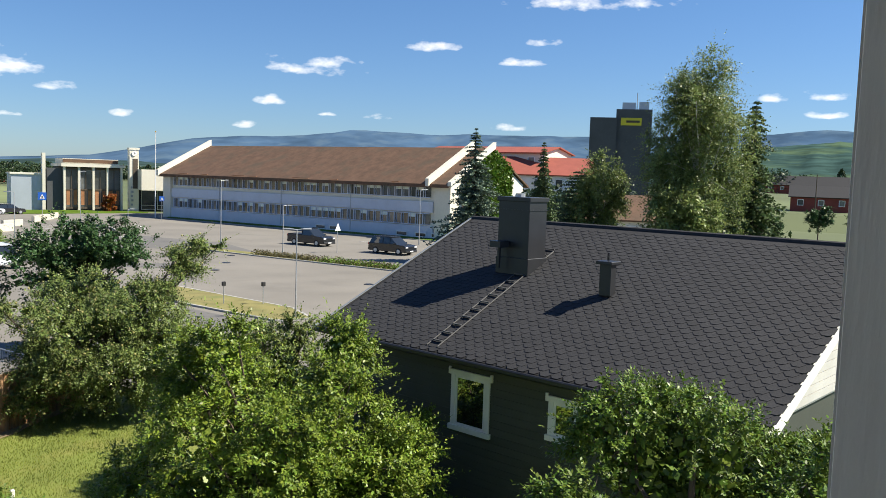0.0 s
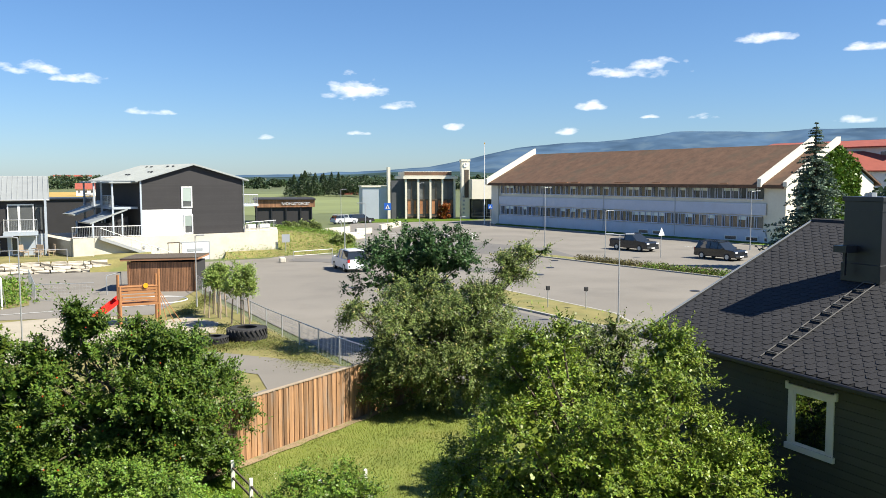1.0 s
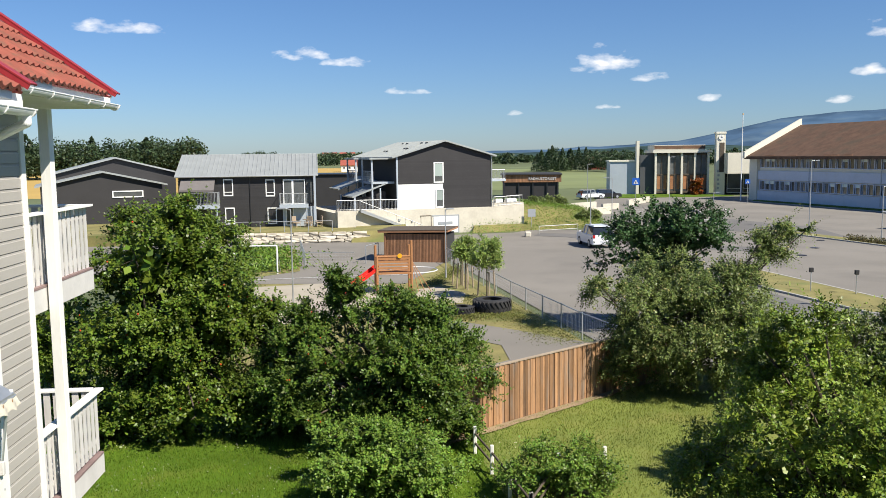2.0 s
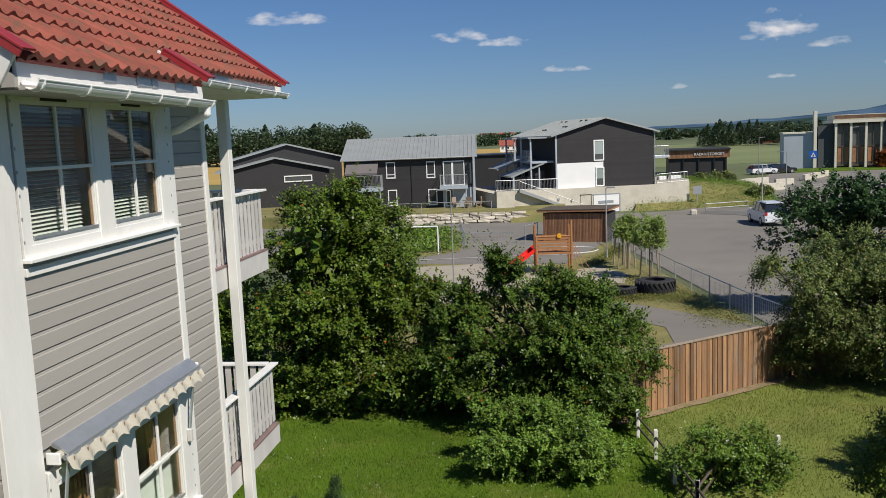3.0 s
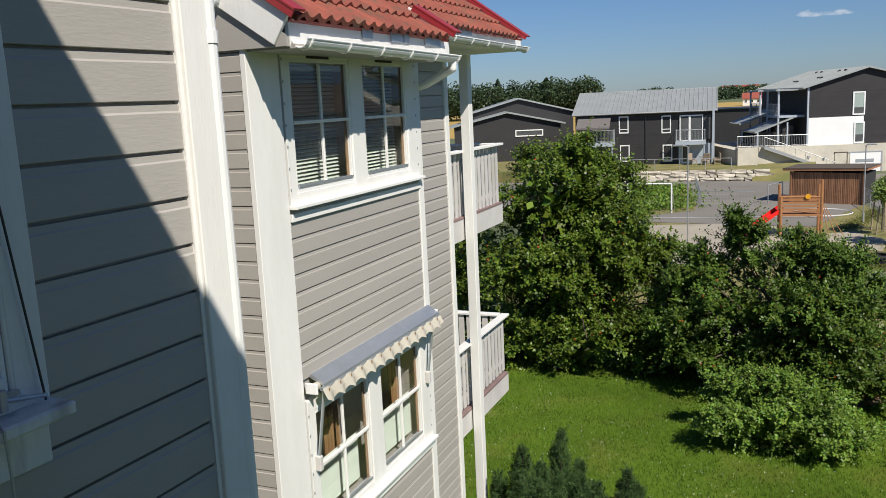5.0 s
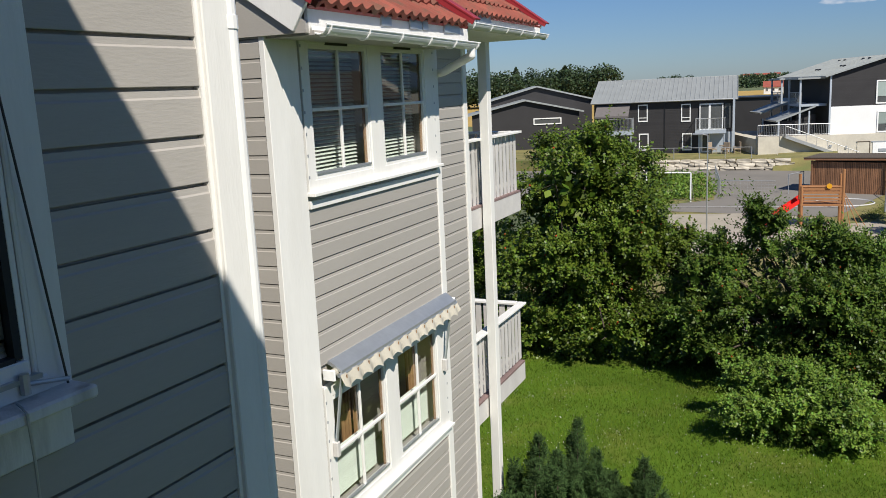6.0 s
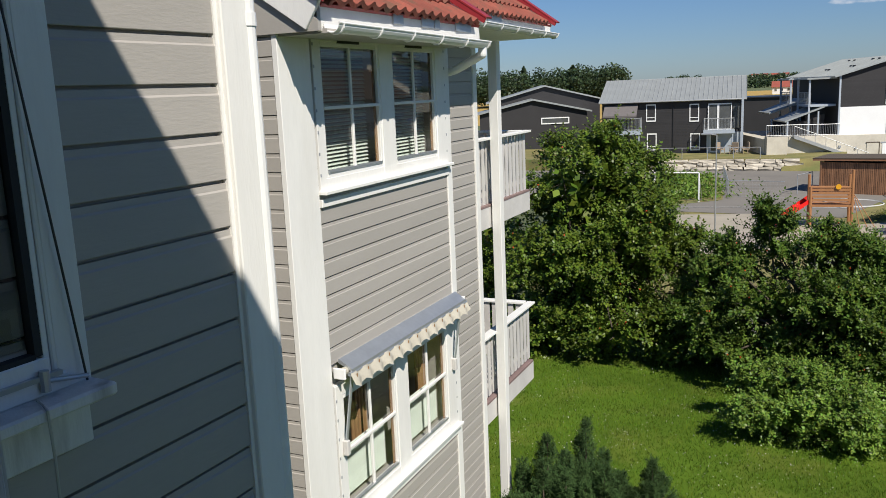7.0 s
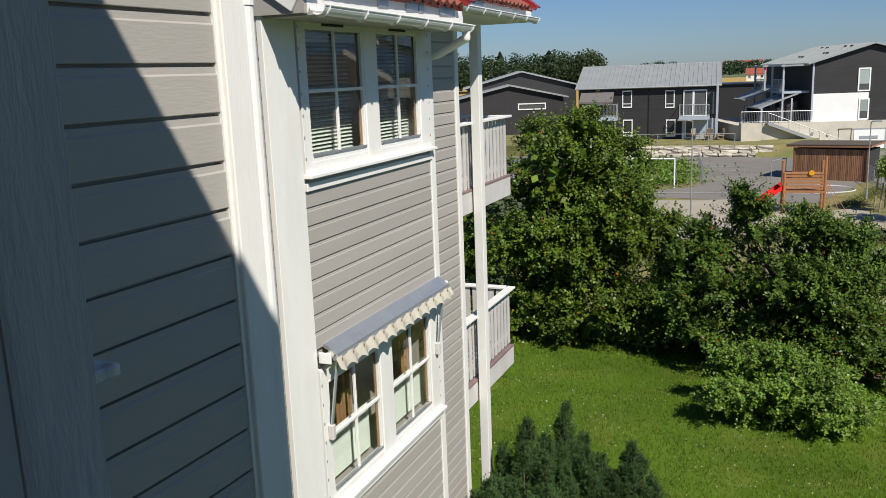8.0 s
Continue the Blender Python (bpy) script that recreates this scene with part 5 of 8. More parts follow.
part("pane", boxes(((3.6, -0.03, 1.95), (1.3, 0.05, 1.8))), M_GLASS_FAR, HA, "dark glazed door")


def garden_chair(x, y, rz):
    t = thing("garden_chair", "brown wicker garden chair on the terrace", "chair", pose(x, y, 0.98, 0, 0, rz), "terrace chairs")
    part("seat", boxes(((0, 0, 0.40), (0.60, 0.58, 0.10))), M_STAKE, t, bevel=0.02)
    part("backrest", boxes(((0, 0.27, 0.72), (0.60, 0.08, 0.62))), M_STAKE, t, bevel=0.02)
    for sx in (-0.27, 0.27):
        part("armrest", boxes(((sx, 0, 0.56), (0.08, 0.56, 0.06))), M_STAKE, t)
        for sy in (-0.24, 0.24):
            part("leg", rods(((sx, sy, 0), (sx, sy, 0.56), 0.03)), M_STAKE, t)


for cx_, cy_, cr_ in ((-12.7, 78.6, 60), (-11.5, 78.3, -20), (-10.6, 78.9, -70)):
    garden_chair(cx_, cy_, cr_)
tb = thing("garden_table", "small brown garden table on the terrace", "table", pose(-11.7, 79.0, 0.98))
part("tabletop", rods(((0, 0, 0.66), (0, 0, 0.70), 0.45, None, 16)), M_STAKE, tb)
for k in range(3):
    part("leg", rods(((0.3 * math.cos(2.1 * k), 0.3 * math.sin(2.1 * k), 0), (0.2 * math.cos(2.1 * k), 0.2 * math.sin(2.1 * k), 0.67), 0.025)), M_STAKE, tb)
bm = bmesh.new()
bmesh.ops.create_icosphere(bm, subdivisions=3, radius=1.0)
for v in bm.verts:
    v.co *= 1 + 0.28 * noise.noise(v.co * 1.6) + 0.08 * noise.noise(v.co * 5)
    v.co = Vector((v.co.x * 0.85, v.co.y * 0.9, max(-0.6, v.co.z * 1.15)))
ob = new("boulder", mesh_of("boulder", bm, M_BOULDER))
ob.matrix_basis = pose(-8.55, 81.2, 1.55)
tagged(ob, "large dark brown boulder beside the apartment house", "boulder")

HB = thing("apartment_house", "charcoal terrace house with stepped low gables", "house", pose(-38.5, 83, 0, 0, 0, 24))
for i, (x0, x1, y0, zr, ze) in enumerate(((0.0, 11.5, 0.0, 6.2, 4.9), (1.2, 13.5, 5.0, 7.6, 6.0))):
    mid = (x0 + x1) / 2
    bm = bmesh.new()
    prism(bm, [(x0, 0.3), (x0, ze), (mid, zr), (x1, ze), (x1, 0.3)], "y", y0, y0 + 8)
    part("wall", bm, M_CHARCOAL, HB, "charcoal gable wall")
    for s in (-1, 1):
        a = math.atan((zr - ze) / (mid - x0))
        L = (mid - x0 + 0.5) / math.cos(a)
        c = mid + s * (mid - x0 + 0.5) / 2
        part("roof", boxes(((0, 0, 0), (L, 8.8, 0.16))), M_METALROOF, HB, "grey metal roof", m=Matrix.Translation((c, y0 + 4, (zr + ze) / 2 + 0.0)) @ Matrix.Rotation(s * a, 4, "Y"))
far_window(HB, 6.6, 9.6, 3.6, 4.3, -0.03, "low white-framed strip window")

HG = thing("apartment_house", "charcoal gable house with a white corner over a concrete garage", "house", pose(-3.2, 79.8, 0, 0, 0, 21))
bm = bmesh.new()
prism(bm, [(0.0, 2.38), (0.0, 7.45), (4.85, 8.85), (9.85, 7.5), (9.85, 2.38)], "y", 0.0, 13.5)
part("wall", bm, M_CHARCOAL, HG, "charcoal boarded wall")
gb = mesh_of("board", boxes(((4.93, -0.012, 0.08), (9.8, 0.02, 0.15))), M_CHARCOAL)
for i in range(31):
    part("board", gb, None, HG, m=pose(0, 0, 2.4 + i * 0.16))
part("white_panel", boxes(((2.33, -0.03, 3.60), (4.7, 0.06, 2.44))), M_HOUSEWHITE, HG, "white boarded corner panel")
w = far_window(HG, 3.72, 4.75, 4.92, 6.90, -0.05)
part("blind", boxes(((4.235, -0.06, 6.15), (0.78, 0.02, 1.2))), M_FARBLIND, w, "pale green blind")
w = far_window(HG, 3.88, 4.75, 2.50, 4.32, -0.08)
part("blind", boxes(((4.315, -0.09, 3.72), (0.62, 0.02, 0.98))), M_FARBLIND, w, "pale green blind")
for s, mid, half, ze, zr in ((-1, 4.85, 5.4, 7.36, 8.93), (1, 4.85, 5.5, 7.42, 8.93)):
    a = math.atan((zr - ze) / half)
    bm = bmesh.new()
    L = half / math.cos(a)
    bx(bm, (0, 0, 0), (L, 14.3, 0.12))
    seam = mesh_of("seam", boxes(((0, 0, 0), (L, 0.04, 0.05))), M_METALROOF)
    rf = part("roof", bm, M_METALROOF, HG, "grey standing-seam metal roof", m=Matrix.Translation((mid + s * half / 2, 6.75, (ze + zr) / 2 + 0.02)) @ Matrix.Rotation(s * a, 4, "Y"))
    for i in range(29):
        part("seam", seam, None, rf, m=pose(0, -7.0 + i * 0.5, 0.075))
for gx_, gy_ in ((3.9, 2.2), (3.9, 3.6), (2.0, 2.6), (2.0, 3.4), (3.9, 8.0), (3.9, 9.4), (1.2, 6.6), (1.2, 7.4)):
    part("roof_vent", boxes(((gx_, gy_, 7.42 + gx_ * 0.288 + 0.22), (0.18, 0.30, 0.22))), M_BLACKMETAL, HG, "black vent on the roof", bevel=0.03)
part("downpipe", rods(((9.9, -0.08, 1.0), (9.9, -0.08, 7.4), 0.06)), M_GALV, HG)
part("corner_post", boxes(((0.0, -0.03, 4.9), (0.14, 0.12, 5.1))), M_SLATGREY, HG)
# side porches on the long wall
for k, (y0, zt) in enumerate(((0.9, 4.05), (6.0, 4.6))):
    part("porch_roof", boxes(((0, 0, 0), (3.5, 3.8, 0.14))), M_METALROOF, HG, "grey metal porch roof", m=Matrix.Translation((-2.55, y0 + 1.8, zt + 0.25)) @ Matrix.Rotation(-0.35, 4, "Y"))
    part("porch_wall", boxes(((-2.3, y0 + 0.6, 3.05), (3.2, 0.14, 1.3))), M_CHARCOAL, HG)
    part("porch_wall", boxes(((-1.5, y0 + 0.6, 3.9), (1.6, 0.14, 0.6))), M_CHARCOAL, HG)
    part("porch_post", boxes(((-3.95, y0, 3.05), (0.14, 0.14, 1.4))), M_SLATGREY, HG)
    part("porch_post", boxes(((-1.4, y0, 3.4), (0.12, 0.12, 2.2))), M_SLATGREY, HG)
for k in range(2):
    part("balcony_slab", boxes(((-1.1, 2.5 + k * 5.5, 5.0), (2.2, 3.4, 0.2))), M_SLATGREY, HG)
    rail(HG, (-2.1, 0.9 + k * 5.5, 5.1), (-2.1, 4.1 + k * 5.5, 5.1), 1.0, pitch=0.16)
    part("balcony_roof", boxes(((-1.2, 2.5 + k * 5.5, 7.3), (2.6, 3.8, 0.14))), M_METALROOF, HG)
    for yy in (0.9, 4.1):
        part("balcony_post", boxes(((-2.2, yy + k * 5.5, 5.0), (0.14, 0.14, 4.8))), M_SLATGREY, HG)
part("balcony_slab", boxes(((10.9, 3.0, 5.0), (1.9, 4.6, 0.2))), M_SLATGREY, HG)
rail(HG, (11.8, 0.8, 5.0), (11.8, 5.2, 5.0), 1.05, pitch=0.16)
rail(HG, (9.9, 0.8, 5.0), (11.8, 0.8, 5.0), 1.05, pitch=0.16)
part("post", boxes(((11.7, 0.9, 3.4), (0.12, 0.12, 3.2))), M_BLACKMETAL, HG)

pl = thing("retaining_wall", "pale concrete garage wall below the charcoal house", "wall", pose(-3.2, 79.8, 0, 0, 0, 21), kind="structure")
bm = bmesh.new()
prism(bm, [(-6.0, 0), (-6.0, 2.5), (9.9, 2.40), (13.3, 2.56), (13.3, 0)], "y", -0.5, 0.3)
part("concrete", bm, M_CONCRETE, pl)
part("terrace", boxes(((-3.0, 6.0, 1.15), (6.2, 12.0, 2.3)), ((11.7, 4.0, 1.4), (3.6, 8.0, 2.7))), M_CONCRETE, pl)
part("garage_door", boxes(((4.75, -0.48, 0.86), (2.55, 0.12, 1.62))), M_HOUSEWHITE, pl, "white garage door")
part("garage_reveal", boxes(((6.1, -0.50, 0.88), (0.16, 0.06, 1.7)), ((4.75, -0.50, 1.74), (2.8, 0.06, 0.12))), M_SIGNGREY, pl)
part("sign_bar", boxes(((4.7, -0.56, 1.02), (1.5, 0.03, 0.26))), M_SIGNGREY, pl, "grey bars of unreadable writing")
part("cellar_door", boxes(((2.7, -0.52, 1.15), (1.0, 0.08, 1.15))), M_CONCRETE, pl)
part("cellar_frame", boxes(((3.22, -0.53, 1.15), (0.08, 0.08, 1.3)), ((2.7, -0.53, 1.78), (1.1, 0.08, 0.08))), M_BARK, pl)
part("lamp", boxes(((1.3, -0.55, 1.35), (0.12, 0.12, 0.22)), ((0.0, -0.55, 1.5), (0.2, 0.1, 0.2))), M_SIGNGREY, pl)
rail(pl, (-6.0, -0.3, 2.5), (0.0, -0.3, 2.42), 1.0, "galvanised railing", 0.14)
rail(pl, (10.0, -0.3, 2.42), (13.2, -0.3, 2.54), 0.95, "galvanised railing", 0.14)
for bx0, bw_ in ((10.9, 0.8), (12.3, 1.1)):
    part("planter", boxes(((bx0, 0.5, 2.85), (bw_, 0.5, 0.55))), M_HOUSEWHITE, pl, "white planter box", bevel=0.03)
bm = rods(((-3.9, -1.0, 2.6), (2.2, -1.0, 0.15), 0.05), ((-3.9, -1.0, 3.4), (2.2, -1.0, 0.95), 0.03))
prism(bm, [(-3.9, 2.66), (-3.9, 2.36), (2.2, -0.02), (2.2, 0.25)], "y", -1.06, -0.52)
for i in range(8):
    f = i / 7
    rod(bm, (-3.9 + 6.1 * f, -1.0, 2.6 - 2.45 * f), (-3.9 + 6.1 * f, -1.0, 3.4 - 2.45 * f), 0.02)
part("stair", bm, M_GALV, pl, "galvanised outdoor stair")

# ---- the long two-storey office building with the brown roof ----
SC = thing("office_building", "long two-storey white office building with a rusty brown roof", "building", pose(50.3, 131.5, 0, 0, 0, -74.1))
SL, SD, SZE, SZR = 55.4, 18.0, 7.05, 11.45
bm = bmesh.new()
prism(bm, [(0.3, 0), (0.3, SZE), (SD / 2, SZR - 0.3), (SD - 0.3, SZE), (SD - 0.3, 0)], "x", 0.0, SL)
part("wall", bm, M_SCHOOLEND, SC, "cream rendered wall")
part("plinth", boxes(((26.5, 0.22, 0.55), (52.6, 0.4, 1.1))), M_SCHOOLWALL, SC, "pale plinth")
part("panel", boxes(((26.5, 0.18, 3.96), (52.4, 0.3, 1.35))), M_SCHOOLWALL, SC, "white wall band, tinted blue as in shade")
part("panel", boxes(((26.5, 0.18, 6.75), (52.4, 0.3, 0.35))), M_SCHOOLWALL, SC)
part("panel", boxes(((26.5, 0.18, 1.2), (52.4, 0.3, 0.75))), M_SCHOOLWALL, SC)
for x in (13.2, 26.3, 39.3):
    part("joint", boxes(((x, 0.015, 3.6), (0.12, 0.03, 6.6))), M_SIGNGREY, SC)
NW = 44
pitch_w = 50.0 / NW
wf = mesh_of("window", boxes(((-0.54, 0, 0), (0.10, 0.22, 1.5)), ((0.0, 0, 0.70), (0.98, 0.16, 0.10)), ((0.0, 0, -0.70), (0.98, 0.20, 0.10)), ((-0.24, 0.0, 0), (0.05, 0.12, 1.3))), M_SCHOOLWALL)
wp = mesh_of("pane", boxes(((0.02, 0.04, 0), (1.0, 0.03, 1.3))), M_GLASS_FAR)
wb = mesh_of("blind", boxes(((0.02, 0.0, 0.45), (0.95, 0.02, 0.45))), M_BLIND)
for z in (5.83, 2.42):
    for i in range(NW):
        w = part("window", wf, None, SC, m=pose(2.3 + (i + 0.5) * pitch_w, 0.16, z))
        part("pane", wp, None, w)
        if random.random() < 0.22:
            part("blind", wb, None, w)
for x in (34.0, 36.5, 48.0, 51.0, 53.5):
    far_window(SC, x - 0.9, x + 0.9, 0.15, 0.75, 0.0, "low cellar window")
a = math.atan((SZR - SZE) / (SD / 2))
L = (SD / 2 + 1.0) / math.cos(a)
for s in (-1, 1):
    bm = bmesh.new()
    bx(bm, (0, 0, 0), (SL + 0.6, L, 0.2))
    part("roof", bm, M_SCHOOLROOF, SC, "rusty brown shingled roof", m=Matrix.Translation((SL / 2, SD / 2 + s * (SD / 4 + 0.4), (SZE + SZR) / 2 - 0.1)) @ Matrix.Rotation(-s * a, 4, "X"))
# courses of roofing, each a strip of its own
mroof = Matrix.Translation((SL / 2, SD / 2 - (SD / 4 + 0.4), (SZE + SZR) / 2 - 0.1)) @ Matrix.Rotation(a, 4, "X")
course = mesh_of("course", boxes(((0, 0, 0), (SL + 0.6, 0.42, 0.05))), M_SCHOOLROOF)
for i in range(26):
    part("course", course, None, SC, m=mroof @ pose(0, -L / 2 + 0.2 + i * L / 26, 0.12, 4, 0, 0))
part("eave_board", boxes(((SL / 2, -0.95, SZE - 0.42), (SL + 0.5, 0.10, 0.42))), M_SCHOOLROOF, SC, "dark brown eave board")
for x, wd in ((6, 2), (11, 1.4), (18.5, 2.6), (21.5, 1.6), (31, 3), (37, 1.5), (47.5, 1.2)):
    part("worn_trim", boxes(((x, -0.98, SZE - 0.05), (wd, 0.14, 0.08))), M_ORANGE, SC, "orange worn edge")
part("ridge", boxes(((SL / 2, SD / 2, SZR + 0.08), (SL - 4, 0.3, 0.22))), M_SCHOOLROOF, SC)
for x in (-0.2, 52.4):
    bm = bmesh.new()
    prism(bm, [(-1.3, SZE - 0.5), (-1.3, SZE + 0.45), (SD / 2 + 0.2, SZR + 1.25), (SD / 2 + 0.2, SZR + 0.2)], "x", x, x + 0.5)
    part("parapet", bm, M_SCHOOLEND, SC, "white raked parapet")
bm = bmesh.new()
prism(bm, [(-1.1, SZE - 0.4), (-1.1, SZE + 0.1), (SD / 2, SZR + 1.0), (SD / 2, SZR + 0.2)], "x", SL + 0.2, SL + 0.7)
part("parapet", bm, M_SCHOOLEND, SC, "white raked parapet")
part("pillar", boxes(((54.3, 0.1, 3.4), (2.3, 0.6, 6.8))), M_SCHOOLEND, SC)
part("pillar", boxes(((1.0, 0.1, 3.4), (1.8, 0.6, 6.8))), M_SCHOOLEND, SC)
rng = np.random.default_rng(5)
pts = np.stack([SL + 0.3 + rng.uniform(0, 0.55, 14000), rng.uniform(2.5, 13.5, 14000), rng.uniform(0, 1, 14000) ** 0.8 * 11.6], 1)
pts = pts[pts[:, 2] < SZR - 0.2 - np.abs(pts[:, 1] - SD / 2) * 0.45 + 0.8 * rng.normal(size=len(pts)) * 0.3]
part("ivy", quads_mesh("ivy", leaf_quads(rng, pts, 0.28, 0.2), L_IVY), None, SC, "green ivy on the gable", kind="stuff")
part("shop_sign", boxes(((SL + 0.3, 2.6, 5.6), (0.1, 1.4, 1.0))), M_SIGNGREEN, SC, "green sign")
part("shop_sign", boxes(((SL + 0.3, 3.6, 4.1), (0.1, 1.8, 0.7))), M_REDPLASTIC, SC, "red sign")

# ---- town hall with tower and glazed front ----
TH = thing("town_hall", "town hall with a tall glazed front and a slim white tower", "building", pose(40.5, 151.4, 0, 0, 0, -6))
# hall block painted near-black, as dark as an unlit inside
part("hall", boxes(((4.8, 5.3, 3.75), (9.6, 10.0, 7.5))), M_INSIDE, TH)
part("roof", boxes(((4.8, 5.0, 7.75), (10.4, 11.4, 0.5)), ((4.5, 4.5, 8.45), (9.0, 8.0, 0.9))), M_SCHOOLEND, TH)
part("roof_band", boxes(((4.5, 0.45, 8.5), (9.0, 0.1, 0.6))), M_SCHOOLROOF, TH, "brown roof band")
for i in range(5):
    part("pillar", boxes(((0.15 + i * 2.32, -0.05, 3.75), (0.34, 0.7, 7.5))), M_SCHOOLEND, TH)
for i in range(4):
    x0 = 0.32 + i * 2.32
    w = part("window", boxes(((x0 + 0.98, 0.12, 3.9), (0.10, 0.12, 7.0)), ((x0 + 0.98, 0.12, 3.6), (1.96, 0.14, 0.22)), ((x0 + 0.98, 0.12, 0.45), (1.96, 0.14, 0.3)), ((x0 + 0.98, 0.12, 7.2), (1.96, 0.14, 0.3))), M_BARK, TH, "brown glazed front bay")
    part("pane", boxes(((x0 + 0.98, 0.2, 5.4), (1.96, 0.05, 3.4))), M_GLASS_FAR, w)
    part("curtain", boxes(((x0 + 0.48, 0.17, 2.2), (0.55, 0.05, 2.5)), ((x0 + 1.6, 0.17, 2.2), (0.5, 0.05, 2.5))), M_ORANGE, w, "orange panel")
    part("pane", boxes(((x0 + 0.98, 0.2, 2.0), (1.96, 0.04, 3.0))), M_GLASS_FAR, w)
part("wing", boxes(((-4.4, 4.5, 3.0), (6.8, 6.0, 6.0))), M_SLATGREY, TH, "pale blue-grey metal side building")
part("wing_roof", boxes(((-4.4, 4.5, 6.1), (7.2, 6.4, 0.25))), M_SCHOOLEND, TH)
part("fin", boxes(((-2.9, 1.4, 4.9), (0.5, 1.6, 9.6))), M_SCHOOLEND, TH, "white fin wall")
part("link", boxes(((-1.2, 2.0, 3.6), (2.6, 3.0, 7.2))), M_TOWERGREY, TH)
part("tower", boxes(((11.12, -1.5, 5.5), (1.55, 1.5, 11.0)), ((11.12, -1.5, 10.95), (1.75, 1.7, 0.35))), M_SCHOOLEND, TH, "slim white clock tower")
part("tower_slot", boxes(((11.30, -2.27, 6.6), (0.85, 0.06, 5.2))), M_BARK, TH)
part("clock", rods(((11.1, -2.38, 10.1), (11.1, -2.3, 10.1), 0.42, None, 20)), M_HOUSEWHITE, TH, "white clock face")
part("clock_pointer", boxes(((11.1, -2.4, 10.25), (0.05, 0.02, 0.3)), ((11.22, -2.4, 10.1), (0.25, 0.02, 0.05))), M_BLACKGAP, TH)
for i in range(5):
    part("tower_mark", boxes(((10.7 + 0.08 * (i % 2), -2.42, 1.2 + i * 0.75), (0.36, 0.04, 0.36))), M_SIGNGREY, TH, "grey emblem shape")
part("lobby", boxes(((15.5, -2.0, 5.6), (7.6, 6.0, 3.6)), ((18.6, -3.0, 2.0), (1.2, 4.0, 4.0))), M_SCHOOLEND, TH, "white entrance block")
# back wall painted near-black for the shade below the entrance block
part("lobby_wall", boxes(((15.5, 0.6, 2.0), (7.6, 0.3, 4.0))), M_INSIDE, TH)
far_window(TH, 12.8, 15.4, 0.2, 3.7, -0.1, "white glazed entrance", True)
far_window(TH, 15.6, 17.6, 0.2, 3.7, -0.1, "white glazed entrance", True)

# ---- low timber building with the sign ----
RB = thing("timber_building", "low dark building with a timber fascia and white sign", "building", pose(12.2, 141.5, 0, 0, 0, -6))
part("wall", boxes(((4.6, 6, 1.5), (9.4, 11, 3.0))), M_CHARCOAL, RB)
fb = mesh_of("board", boxes(((0, 0, 0), (0.17, 0.05, 1.25))), M_SHED)
for i in range(56):
    part("board", fb, None, RB, m=pose(-0.1 + i * 0.178, 0.22, 3.45))
part("roof", boxes(((4.7, 6, 4.15), (10.4, 12.2, 0.2))), M_CHARCOAL, RB)
part("canopy", boxes(((4.7, 0.9, 3.45), (9.9, 1.2, 1.2))), M_SHED, RB)
for x in (0.2, 2.6, 5.0, 7.4, 9.2):
    part("pillar", boxes(((x, 0.4, 1.4), (0.22, 0.22, 2.8))), M_BLACKMETAL, RB)
fc = bpy.data.curves.new("lettering", "FONT")
fc.body, fc.size, fc.extrude, fc.align_x = "RÅDHUSTORGET", 0.60, 0.02, "CENTER"
tmp = new("lettering", fc)
dg = bpy.context.evaluated_depsgraph_get()
me = bpy.data.meshes.new_from_object(tmp.evaluated_get(dg))
bpy.data.objects.remove(tmp)
me.materials.append(M_SIGNWHITE)
part("lettering", me, None, RB, "white sign letters", m=pose(6.6, 0.12, 3.22, 90, 0, 0))

# ---- far buildings ----
SI = thing("silo_tower", "tall dark grey silo building with a yellow sign", "building", pose(155.4, 125.7, -1.4, 0, 0, -51))
part("tower", boxes(((-3.6, 0, 12.0), (6.0, 8, 24.0)), ((3.2, 1, 13.0), (8.0, 8, 26.0))), M_TOWERGREY, SI)
part("penthouse", boxes(((2.0, 1, 26.8), (3.0, 4, 1.8)), ((5.4, 1, 26.9), (2.2, 3, 2.0))), M_SLATGREY, SI)
part("mast", rods(((3.8, 0, 26), (3.8, 0, 30.0), 0.10)), M_GALV, SI)
part("sign", boxes(((2.6, -3.1, 23.2), (4.6, 0.2, 1.7))), M_SIGNYELLOW, SI, "yellow sign with unreadable bars")
part("sign_bar", boxes(((3.0, -3.25, 23.2), (3.0, 0.1, 0.5))), M_BARK, SI)


def plain_house(name, label, x, y, rz, w, d, ze, zr, wall, roof, windows=0, z0=0.0):
    t = thing(name, label, "house", pose(x, y, z0, 0, 0, rz))
    bm = bmesh.new()
    prism(bm, [(0, 0), (0, ze), (d / 2, zr - 0.1), (d, ze), (d, 0)], "x", 0, w)
    part("wall", bm, wall, t)
    a = math.atan((zr - ze) / (d / 2))
    L = (d / 2 + 0.5) / math.cos(a)
    for s in (-1, 1):
        part("roof", boxes(((0, 0, 0), (w + 0.9, L, 0.18))), roof, t, m=Matrix.Translation((w / 2, d / 2 + s * (d / 4 + 0.2), (ze + zr) / 2)) @ Matrix.Rotation(-s * a, 4, "X"))
    for i in range(windows):
        cx = w * (i + 0.5) / windows
        far_window(t, cx - 0.6, cx + 0.6, ze - 1.9, ze - 0.6, -0.03)
    return t


plain_house("red_roof_house", "white two-storey building with a red tiled roof", 84, 92.5, -46.5, 15.5, 11, 8.6, 11.1, M_HOUSEWHITE, M_REDROOF, 5)
plain_house("red_roof_house", "white building with a red tiled roof behind the office", 86, 110, -74, 22, 10, 11.9, 12.9, M_SCHOOLEND, M_REDROOF, 6)
